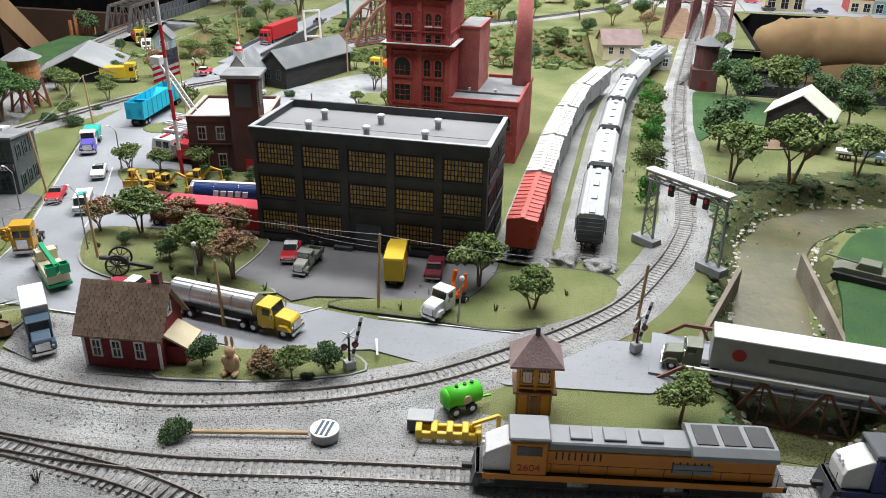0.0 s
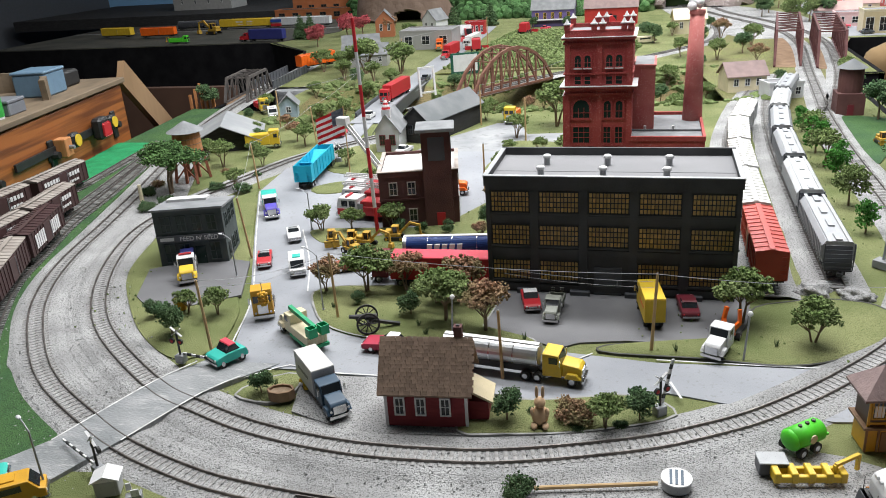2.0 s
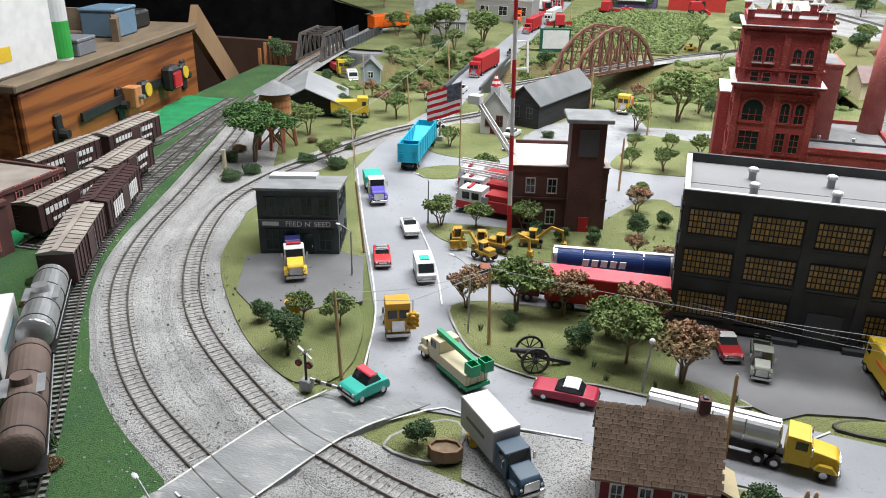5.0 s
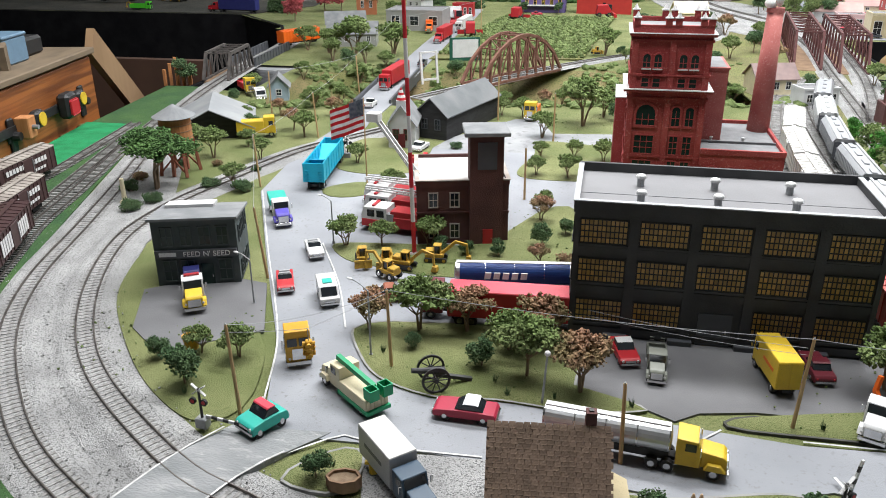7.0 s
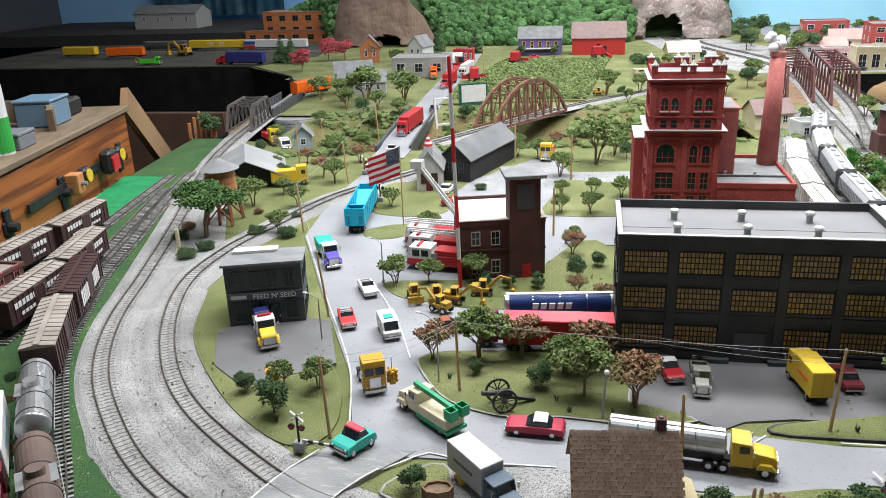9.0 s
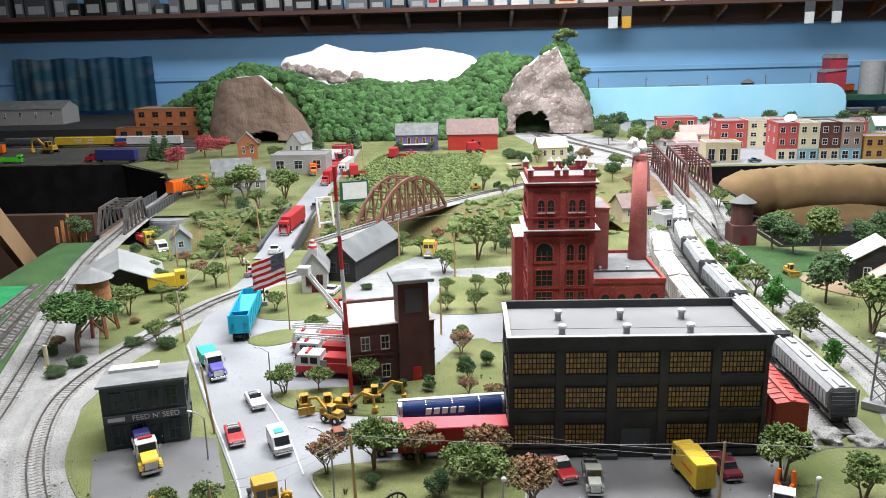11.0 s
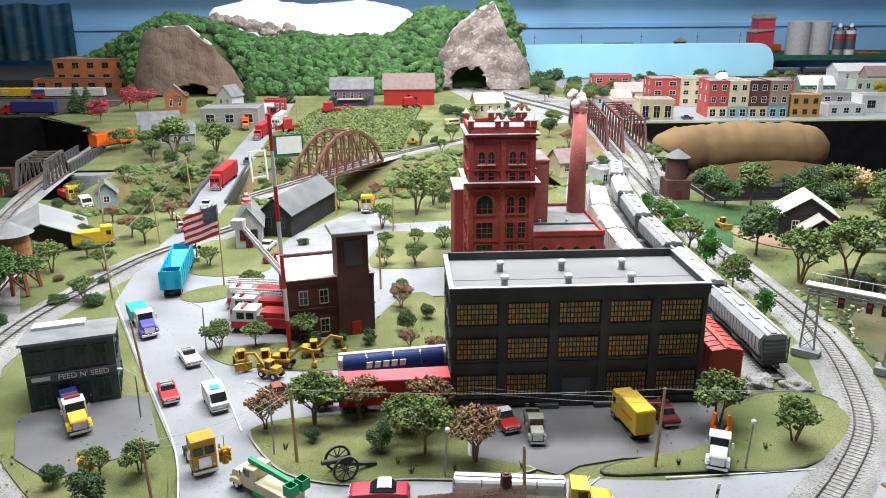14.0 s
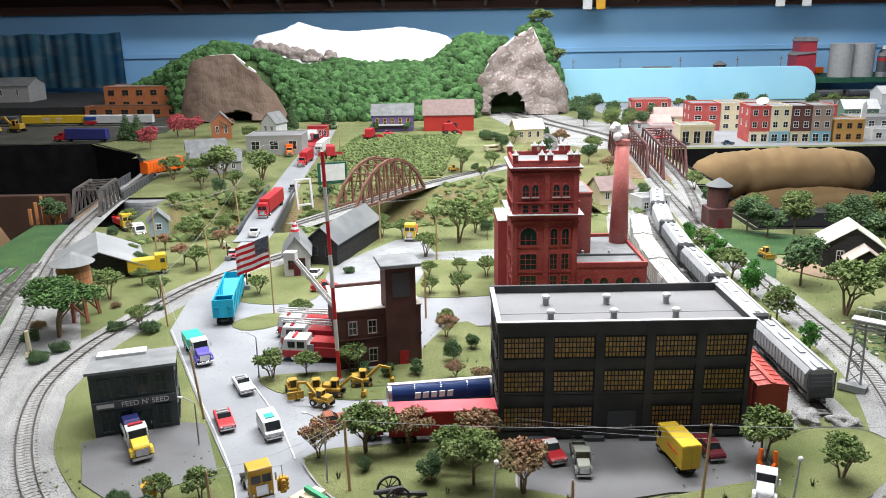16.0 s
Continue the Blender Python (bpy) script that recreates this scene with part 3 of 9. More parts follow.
slab("pavement_feed", [(-78.5, 97), (-75, 89), (-70, 85), (-62, 91), (-66, 101), (-72, 102)], ASPHALT_DARK, 0.46, "dark asphalt lot before the feed store")
slab("pavement_town", [(44, 305), (226, 305), (226, 474), (44, 474)], ASPHALT, 0.1, "grey streets of the far town")
slab("ground_throat", [(-16, 436), (6, 436), (24, 412), (40, 376), (43.5, 340), (43.5, 304), (16, 304), (2, 330), (-8, 380)], GRAVEL, 0.16, "pale grey ballast at the tunnel approach", "gravel")
slab("pavement_yard_east", [(2, 190), (16, 190), (30, 245), (45, 300), (30, 345), (0, 345), (-10, 300)], SCRUB, 0.1, "scrubby ground along the main tracks", "ground")


slab("ground_rear_yard", [(-330, 340), (-176, 340), (-160, 372), (-170, 440), (-330, 440)], YARDDARK, 0.3, "dark cindery ground of the rear yard", "ground")


def sheet(name, inside, x0, x1, y0, y1, m, label, step=0.75, lift=0.06):
    """A thin flocked cover that follows the lie of the land where inside(x, y) holds."""
    bm, vs = B(), {}
    for i in range(int((x1 - x0) / step)):
        for j in range(int((y1 - y0) / step)):
            if not inside(x0 + (i + 0.5) * step, y0 + (j + 0.5) * step):
                continue
            q = []
            for a, b in ((i, j), (i + 1, j), (i + 1, j + 1), (i, j + 1)):
                if (a, b) not in vs:
                    x, y = x0 + a * step, y0 + b * step
                    vs[a, b] = bm.verts.new((x, y, height(x, y) + lift))
                q.append(vs[a, b])
            bm.faces.new(q)
    return tagged(part(name, bm, m, smooth=True), label, "ground", kind="structure")


sheet("ground_bank", lambda x, y: to_creek(x, y) < 6.2 + 1.2 * noise.noise(Vector((x * 0.3, y * 0.3, 5))) + (0 if y < 118 else 5 * min(1, (y - 118) / 12)), 15, 75, 74, 150, BANK, "dark olive banks of the creek")


sheet("ground_ravine", lambda x, y: height(x, y) < -0.9 + 0.6 * noise.noise(Vector((x * 0.2, y * 0.2, 9))), -112, 12, 188, 250, RAVINE, "brown and olive scrub-covered ravine slopes", 1.5)


# ---------- tracks ----------
def track(name, pts, label, ballast=True, single=False):
    line = curve(pts, 1.2)
    top = tagged(new(name), label, "railway track", "tracks", "structure")
    if ballast:
        part("ballast", sweep(B(), line, [(-3.4, 0.02), (-2.1, 0.34), (2.1, 0.34), (3.4, 0.02)]), GRAVEL, top)
    bm = B()
    for s in (-0.825, 0.825):
        sweep(bm, sides(line, s), [(-0.09, 0.37), (-0.045, 0.6), (0.045, 0.6), (0.09, 0.37)])
    part("rails", bm, RAIL, top)
    spots = even(line, 0.72)
    near = sorted((q for q in spots if q[0].y < 112), key=lambda q: q[0].y)[:300] if single else []
    taken = {id(q) for q in near}
    rest = [q for q in spots if id(q) not in taken]
    base = mesh_of("tie", box(B(), -0.15, 0.15, -1.35, 1.35, -0.07, 0.07), TIE)
    for p, h in near:
        t = new("tie", base)
        t.parent = top
        t.matrix_basis = at(p.x, p.y, p.z + 0.325, h)
    tagged(swarm("ties", "cube", [((p.x, p.y, p.z + 0.325), (0.3, 2.7, 0.14), radians(h), 0) for p, h in rest], TIE, top), kind="stuff")
    return line


INNER = [(-66, 176), (-75, 163), (-82, 151.6), (-87, 134.4), (-89.5, 124), (-89.8, 112), (-86.2, 100), (-80, 88.5), (-72.4, 79.7), (-60.5, 70.8), (-54, 67.9), (-47, 65.6), (-38.7, 64.4), (-31, 64.6), (-24.7, 65.6), (-15.7, 68.5), (-10.5, 71.1), (-5, 74.8), (2.1, 81.6), (8.9, 90.1), (12.8, 99.3), (15.3, 107.8), (16.6, 116), (17, 132), (17.2, 156), (18, 176), (18.8, 190), (20.4, 207), (23.4, 240), (28, 290), (25, 330), (10, 380), (-2, 430), (-6, 470)]
OUTER = [(-135, 300), (-129.5, 258), (-127, 230), (-121, 191), (-114.5, 166), (-108, 147), (-102, 129), (-97, 112.8), (-92.6, 98), (-87, 86.5), (-79.3, 76.8), (-71.9, 69.9), (-63.2, 64.5), (-57.9, 61.7), (-51.7, 59.5), (-45.5, 58.1), (-35.5, 57.4), (-23, 58.1), (-12.2, 60.2), (-1.6, 62.2), (20, 66), (40, 69)]
track("track_inner", INNER, "nickel silver curve of the inner main line", single=True)
track("track_outer", OUTER, "nickel silver curve of the outer main line", single=True)
track("track_turnout", [(-40, 57.2), (-29.1, 56.6), (-22.7, 55.9), (-14, 53.6), (-4, 50.2)], "diverging turnout track at the front edge", ballast=False)
track("track_siding", [(-2.4, 98), (-2.4, 130), (-1.5, 165), (4, 200), (10, 225)], "siding with boxcars beside the factory")
track("track_siding", [(5, 101), (5.2, 130), (6, 165), (9, 200), (16, 235)], "siding with covered hoppers beside the boxcars")
track("track_yard", [(-62, 42), (-77.2, 65), (-87.3, 79), (-94.3, 90), (-98.8, 101), (-103.2, 112.4), (-106.5, 125), (-113, 148), (-118, 168)], "dark yard track with tank cars and boxcars", ballast=False)
track("track_yard", [(-103.2, 91), (-103.6, 97.6), (-105, 105), (-107, 116), (-111, 132), (-117, 155)], "dark yard track with brown boxcars", ballast=False)
track("track_yard", [(-115.5, 105), (-115.2, 118), (-116, 132), (-119, 152), (-121, 165)], "dark yard track beside the workbench", ballast=False)


# ---------- building helpers ----------
def window(parent, x, z, w, h, y=0.0, frame_m=WHITE, glass_m=GLASSD, cols=2, rows=2, name="window", t=0.12, deep=0.06, rim=0.14, arch=False, side=None):
    """A window on a wall that faces -y (or side='x': the wall faces +x at x=y)."""
    n = 8
    if arch:
        arc = [(math.cos(math.pi * k / n), math.sin(math.pi * k / n)) for k in range(n + 1)]
        inner = [(w / 2, 0)] + [(w / 2 * c, h + w / 2 * q) for c, q in arc] + [(-w / 2, 0)]
        r = w / 2 + rim
        outer = [(r, -rim)] + [(r * c, h + r * q) for c, q in arc] + [(-r, -rim)]
    else:
        inner = [(w / 2, 0), (w / 2, h), (-w / 2, h), (-w / 2, 0)]
        outer = [(w / 2 + rim, -rim), (w / 2 + rim, h + rim), (-w / 2 - rim, h + rim), (-w / 2 - rim, -rim)]
    bm = B()
    loops = [[bm.verts.new((px, yy, pz)) for px, pz in lp] for lp, yy in ((outer, 0.02), (outer, -t), (inner, -t), (inner, 0.02))]
    k = len(inner)
    for la, lb in zip(loops, loops[1:]):
        for q in range(k):
            bm.faces.new((la[q], la[(q + 1) % k], lb[(q + 1) % k], lb[q]))
    bmesh.ops.recalc_face_normals(bm, faces=bm.faces)
    ob = part(name, bm, frame_m, parent)
    for q in range(1, cols):
        c = -w / 2 + w * q / cols
        part("muntin", box(B(), c - 0.035, c + 0.035, -t * 0.7, 0.0, 0, h), frame_m, ob)
    for q in range(1, rows):
        c = h * q / rows
        part("transom", box(B(), -w / 2, w / 2, -t * 0.66, 0.0, c - 0.035, c + 0.035), frame_m, ob)
    bm = B()
    if arch:
        prism(bm, [(-w / 2, 0), (w / 2, 0), (w / 2, h)] + [(w / 2 * math.cos(math.pi * i / 8), h + w / 2 * math.sin(math.pi * i / 8)) for i in range(1, 8)] + [(-w / 2, h)], -deep * 0.5, 0.02)
    else:
        box(bm, -w / 2, w / 2, -deep * 0.5, 0.02, 0, h)
    part("pane", bm, glass_m, ob)
    ob.matrix_basis = pose(x * U, y * U, z * U) if side is None else pose(y * U, x * U, z * U, 0, 0, 90 if side == "x" else -90)
    return ob


def gable(parent, x0, x1, y0, y1, z, ridge, over, m, along="x", name="roof", t=0.18):
    """Two roof slabs with thickness; along: the ridge's axis."""
    bm = B()
    if along == "x":
        c = (y0 + y1) / 2
        s = (ridge - z) / (c - y0)
        for d in (-1, 1):
            e = c + d * (c - y0 + over)
            ez = z - s * over
            prism(bm, [(c, ridge), (e, ez), (e, ez + t), (c, ridge + t)], x0 - over, x1 + over, axis="x")
    else:
        c = (x0 + x1) / 2
        s = (ridge - z) / (c - x0)
        for d in (-1, 1):
            e = c + d * (c - x0 + over)
            ez = z - s * over
            prism(bm, [(c, ridge), (e, ez), (e, ez + t), (c, ridge + t)], y0 - over, y1 + over)
    return part(name, bm, m, parent)


def gable_walls(x0, x1, y0, y1, z, ridge, along="x"):
    c = (y0 + y1) / 2 if along == "x" else (x0 + x1) / 2
    if along == "x":
        return prism(B(), [(y0, 0), (y1, 0), (y1, z), (c, ridge - 0.03), (y0, z)], x0, x1, axis="x")
    return prism(B(), [(x0, 0), (x1, 0), (x1, z), (c, ridge - 0.03), (x0, z)], y0, y1)


def lettering(text, size, m, parent, x, y, z, rx=90, rz=0, name="lettering"):
    cu = bpy.data.curves.new(name, "FONT")
    cu.body, cu.size, cu.align_x, cu.extrude = text, size * U, "CENTER", 0.0002
    tmp = bpy.data.objects.new("tmp", cu)
    me = bpy.data.meshes.new_from_object(tmp)
    bpy.data.objects.remove(tmp)
    me.materials.clear()
    me.materials.append(m)
    ob = new(name, me)
    ob.parent = parent
    ob.matrix_basis = pose(x * U, y * U, z * U, rx, 0, rz)
    return ob


# ---------- factory ----------
def factory():
    f = thing("factory", -19.4, 96.3, 0, 0, "long black multi-storey factory with amber gridded windows and grey flat roof", "factory")
    W, D, Hh = 13.4, 11.8, 14.0
    part("body", box(B(), -W, W, 0.25, D, 0, Hh - 1.1), FACTORY, f)
    for x in [-W, -W + 5.36, -W + 10.72, -W + 16.08, -W + 21.44, W]:
        part("pilaster", box(B(), max(x - 0.45, -W), min(x + 0.45, W), 0, 0.25, 0, Hh - 1.1), FACTORY, f)
    for z in (0.9, 5.25, 9.2, 12.75):
        part("spandrel", box(B(), -W, W, 0.05, 0.25, z - 0.35, z + 0.35), FACTORY, f)
    bm = B()
    box(bm, -W - 0.15, W + 0.15, -0.15, 0.25, Hh - 1.1, Hh)
    box(bm, -W - 0.15, W + 0.15, D - 0.25, D + 0.15, Hh - 1.1, Hh + 0.15)
    box(bm, -W - 0.15, -W + 0.25, 0.25, D - 0.25, Hh - 1.1, Hh)
    box(bm, W - 0.25, W + 0.15, 0.25, D - 0.25, Hh - 1.1, Hh)
    part("parapet", bm, FACTORY, f)
    bm = B()
    box(bm, -W - 0.22, W + 0.22, -0.22, 0.3, Hh, Hh + 0.1)
    box(bm, -W - 0.22, -W + 0.3, 0.3, D - 0.2, Hh, Hh + 0.1)
    box(bm, W - 0.3, W + 0.22, 0.3, D - 0.2, Hh, Hh + 0.1)
    part("coping", bm, GREYP, f)
    part("roof", box(B(), -W + 0.26, W - 0.26, 0.26, D - 0.26, Hh - 1.1, Hh - 0.75), ROOFING, f)
    seam = B()
    box(seam, -W + 0.3, W - 0.3, D * 0.38, D * 0.38 + 0.06, Hh - 0.75, Hh - 0.71)
    part("roof_seam", seam, ROOF_D, f)
    for x, y in ((-7.6, 2.6), (-0.8, 2.6), (5.9, 2.6), (-7.5, 7.4), (-0.6, 7.4), (6.2, 7.4)):
        bm = rod(B(), (x, y, Hh - 0.75), (x, y, Hh + 0.1), 0.36, 0.34, 12)
        v = part("roof_vent", bm, GREYP, f)
        part("cap", ball(rod(B(), (x, y, Hh + 0.1), (x, y, Hh + 0.25), 0.5, 0.5, 12), (x, y, Hh + 0.3), 0.48, 0.48, 0.22), WHITE, v, "white vent cap", smooth=False)
    # windows: one grid of bars and one set of panes, shared
    w, h = 4.25, 2.35
    ring = B()
    for a in ((-w / 2 - 0.06, -w / 2 + 0.06, -0.12, h + 0.12), (w / 2 - 0.06, w / 2 + 0.06, -0.12, h + 0.12)):
        box(ring, a[0], a[1], -0.1, 0.02, 0, h)
    for z in (0, h):
        box(ring, -w / 2, w / 2, -0.1, 0.02, z - 0.06, z + 0.06)
    ring = mesh_of("window", ring, DARKM)
    upright = mesh_of("muntin", box(B(), -0.05, 0.05, -0.085, 0.02, 0.06, h - 0.06), DARKM)
    level = mesh_of("transom", box(B(), -w / 2 + 0.06, w / 2 - 0.06, -0.08, 0.02, -0.045, 0.045), DARKM)
    panes = []
    for v in range(3):
        rnd = random.Random(v)
        bm = B()
        for i in range(11):
            for j in range(4):
                d = rnd.uniform(-0.015, 0.015)
                box(bm, -w / 2 + w * i / 11 + 0.05, -w / 2 + w * (i + 1) / 11 - 0.05, d - 0.01, 0.03, h * j / 4 + 0.05, h * (j + 1) / 4 - 0.05)
        panes.append(mesh_of("panes", bm, PANE))
    sill = mesh_of("sill", box(B(), -w / 2 - 0.15, w / 2 + 0.15, -0.2, 0.02, -0.28, -0.06), FACTORY)
    def put(x, y, z, rz, k):
        ob = new("window", ring)
        ob.parent = f
        ob.matrix_basis = at(x, y, z, rz)
        p = new("panes", panes[k % 3])
        p.parent = ob
        p["kind"] = "stuff"
        s = new("sill", sill)
        s.parent = ob
        for i in range(1, 11):
            q = new("muntin", upright)
            q.parent = ob
            q.matrix_basis = at(-w / 2 + w * i / 11, 0)
        for i in range(1, 4):
            q = new("transom", level)
            q.parent = ob
            q.matrix_basis = at(0, 0, h * i / 4)
    k = 0
    for r, z in enumerate((1.75, 5.95, 9.85)):
        for c in range(5):
            if r == 0 and c == 2:
                continue
            put(-W + 2.68 + 5.36 * c, 0.24, z, 0, k)
            k += 1
    for r, z in enumerate((1.75, 5.95, 9.85)):
        for c in range(2):
            put(W + 0.01, 3.1 + 5.4 * c, z, 90, k)
            put(-W - 0.01, 3.1 + 5.4 * c, z, -90, k + 1)
            k += 2
    d = part("door", box(B(), -1.5, 1.5, 0.12, 0.26, 0.2, 3.6), GREYD, f, "dark grey loading door")
    part("handle", box(B(), 1.0, 1.1, 0.05, 0.12, 1.6, 2.0), STEEL, d)
    for x in (-9, -3, 3, 9):
        part("loading_dock", box(B(), x - 1.1, x + 1.1, -0.5, 0.26, 0.2, 0.75, 0.04), GREYD, f)


PANE = mat("amber_panes", (0.5, 0.3, 0.06), (0.36, 0.25, 0.11), scale=50, rough=0.3, island=0.35)
factory()


# ---------- fire station ----------
STONE = mat("weathered_stone", (0.3, 0.26, 0.23), (0.42, 0.38, 0.35), scale=60, rough=0.9)


def fire_station():
    f = thing("fire_station", -52.4, 115.7, 0, 14, "dark brown brick fire station with tall hose tower", "fire station")
    part("body", box(B(), 0, 11.2, 0, 11.5, 0, 7.6), BRICK_D, f)
    bm = B()
    for a in ((0, 11.2, -0.12, 0.3), (0, 11.2, 11.2, 11.62), (-0.12, 0.3, 0.3, 11.2), (10.9, 11.32, 0.3, 11.2)):
        box(bm, *a, 7.6, 8.3)
    box(bm, -0.1, 11.3, -0.1, 0, 4.1, 4.35)
    part("cornice", bm, BRICK_D, f)
    bm = B()
    for a in ((-0.2, 11.4, -0.2, 0.36), (-0.2, 0.36, 0.36, 11.3), (10.85, 11.4, 0.36, 11.3)):
        box(bm, *a, 8.3, 8.42)
    part("coping", bm, STONE, f, "pale stone coping")
    part("roof", box(B(), 0.3, 10.9, 0.3, 11.2, 7.6, 7.9), WHITEROOF, f, "flat white roof deck")
    tw = part("hose_tower", box(B(), 6.4, 10.4, -0.9, 3.0, 0, 14.0), BRICK_D, f)
    part("tower_roof", box(B(), 5.7, 11.1, -1.6, 3.7, 14.0, 14.5, 0.08), ROOFGREY, tw, "pale grey tower roof slab")
    part("louvre", box(B(), 7.3, 9.6, -1.0, -0.88, 9.9, 13.2), GREYD, tw)
    part("side_louvre", box(B(), 10.38, 10.5, 0, 2.2, 9.9, 13.2), GREYD, tw)
    for x in (2.0, 4.6):
        window(f, x, 5.0, 0.95, 1.7, cols=2, rows=2, frame_m=STONE)
    window(f, 2.0, 1.0, 0.95, 1.7, frame_m=STONE)
    window(f, 4.6, 1.0, 0.95, 1.7, frame_m=STONE)
    for y in (4.2, 5.8, 7.4, 9.0):
        window(f, y, 5.0, 0.8, 1.7, y=11.2, side="x")
    for y in (5.2, 8.6):
        part("garage_door", box(B(), 11.15, 11.3, y - 1.3, y + 1.3, 0, 3.2), WHITE, f, "white panelled engine bay door")
    d = part("door", box(B(), 8.0, 9.2, -1.0, -0.88, 0, 2.3), RED, f, "dark red entrance door")
    part("door_handle", box(B(), 9.0, 9.08, -1.06, -1.0, 1.0, 1.2), CHROME, d)


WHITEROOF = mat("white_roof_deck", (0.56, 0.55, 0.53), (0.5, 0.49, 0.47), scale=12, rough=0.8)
fire_station()


# ---------- brewery ----------
def brewery():
    f = thing("brewery", -28, 132.7, 0, 0, "tall red brick brewery tower with stepped cornices and finials", "brewery")
    W, D = 9.7, 9.5
    part("tower_wall", box(B(), 0, W, 0, D, 0, 23.6), BRICK, f)
    bm = B()
    for z, o, t in ((7.9, 0.12, 0.3), (15.6, 0.2, 0.3), (18.6, 0.2, 0.25), (22.9, 0.2, 0.3)):
        box(bm, -o, W + o, -o, D + o, z, z + t)
    for x in (0, 4.65, W - 0.75):
        box(bm, x, x + 0.75, -0.16, 0, 0, 22.9)
    part("brick_band", bm, BRICK, f)
    for z, o in ((16.6, 0.7), (23.6, 0.45)):
        part("cornice", box(B(), -o, W + o, -o, D + o, z, z + 0.28, 0.05), BRICK, f)
        part("ledge", box(B(), -o - 0.06, W + o + 0.06, -o - 0.06, D + o + 0.06, z + 0.28, z + 0.36), WHITE, f, "white weathered ledge")
    bm = B()
    for a in ((0, W, 0, 0.4), (0, W, D - 0.4, D), (0, 0.4, 0.4, D - 0.4), (W - 0.4, W, 0.4, D - 0.4)):
        box(bm, *a, 23.9, 24.9)
    part("parapet", bm, BRICK, f)
    part("roof", box(B(), 0.4, W - 0.4, 0.4, D - 0.4, 23.9, 24.3), ROOFING, f)
    for x in (0.35, 4.2, 5.4, W - 1.3, W - 0.35):
        for y in (0.2, D - 0.2):
            m = part("merlon", box(B(), x - 0.4, x + 0.4, y - 0.3, y + 0.3, 24.9, 25.7), BRICK, f)
            part("finial", rod(box(B(), x - 0.5, x + 0.5, y - 0.4, y + 0.4, 25.7, 25.85), (x, y, 25.85), (x, y, 26.5), 0.38, 0.05, 4), WHITE, m, "white pyramid finial")
    for z, h in ((8.4, 2.4), (4.8, 2.6), (1.2, 2.4), (10.9, 0)):
        if h:
            window(f, 2.4, z, 2.4, h, frame_m=BRICK, glass_m=GREENGLASS, cols=3, rows=3)
            for x in (6.2, 7.9):
                window(f, x, z, 1.0, h, frame_m=BRICK, glass_m=GREENGLASS, cols=2, rows=3)
    window(f, 2.4, 12.2, 2.4, 1.5, frame_m=BRICK, glass_m=GREENGLASS, cols=3, rows=2, arch=True, rim=0.35)
    for x in (6.2, 7.9):
        window(f, x, 12.2, 1.0, 2.0, frame_m=BRICK, glass_m=GREENGLASS, cols=2, rows=2, arch=True, rim=0.25)
    for x in (1.9, 3.3, 6.4, 7.8):
        window(f, x, 17.2, 0.85, 1.1, frame_m=BRICK, glass_m=GREENGLASS, cols=1, rows=2)
        window(f, x, 19.7, 0.9, 1.2, frame_m=BRICK, glass_m=GREENGLASS, cols=2, rows=2, arch=True, rim=0.22)
        part("sill", box(B(), x - 0.6, x + 0.6, -0.25, 0, 19.4, 19.55), WHITE, f)
    for z in (1.2, 4.8, 8.4, 12.2, 17.2, 19.9):
        for y in (2.5, 5.5):
            w = window(f, 0, 0, 1.1, 1.6, frame_m=BRICK, glass_m=GREENGLASS)
            w.matrix_basis = pose(0, y * U, z * U, 0, 0, -90)
    # lower wings
    wing = part("rear_wing", box(B(), -1.4, W, D, D + 9, 0, 13.6), BRICK, f)
    part("coping", box(B(), -1.5, W + 0.1, D - 0.02, D + 9.1, 13.6, 13.75), WHITE, wing)
    wing = part("tall_wing", box(B(), W, W + 3.2, 6.2, 15, 0, 18.6), BRICK_P, f, "plain pinkish brick wing")
    part("coping", box(B(), W, W + 3.35, 6.05, 15.1, 18.6, 18.85), BRICK_P, wing)
    part("wing_roof", box(B(), W + 0.2, W + 3.0, 6.4, 14.8, 18.85, 18.9), ROOFGREY, wing)
    low = part("low_wing", box(B(), W, 20.2, -0.6, 6.2, 0, 8.8), BRICK, f)
    bm = B()
    for a in ((W, 20.3, -0.7, -0.3), (19.9, 20.3, -0.3, 16.5), (W + 3.2, 19.9, 16.1, 16.5)):
        box(bm, *a, 8.8, 9.5)
    part("parapet", bm, BRICK, low)
    part("low_roof", box(B(), W, 19.9, -0.3, 6.2, 8.8, 9.0), ROOFGREY, low)
    back = part("boiler_wing", box(B(), W + 3.2, 20.2, 6.2, 16.4, 0, 8.8), BRICK, f)
    part("boiler_roof", box(B(), W + 3.2, 19.9, 6.2, 16.1, 8.8, 9.0), ROOFGREY, back)
    part("roof_step", box(B(), W, 19.9, 4.6, 4.9, 9.0, 9.3), ROOF_D, low)
    for x in (11.6, 15.8):
        part("roof_vent", ball(rod(B(), (x, 5.6, 9.0), (x, 5.6, 9.5), 0.2, 0.2, 8), (x, 5.6, 9.55), 0.28, 0.28, 0.16, 1), WHITE, low)
    for x in (11.4, 13.8, 16.2, 18.6):
        w = window(low, x, 5.0, 1.2, 1.5, y=-0.6, frame_m=BRICK, glass_m=GREENGLASS, arch=True, rim=0.25)
    c = part("chimney", rod(B(), (18.8, 12.8, 8.9), (18.8, 12.8, 25.6), 1.55, 1.05, 20), BRICK_P, f, "tapered weathered brick chimney", smooth=True)
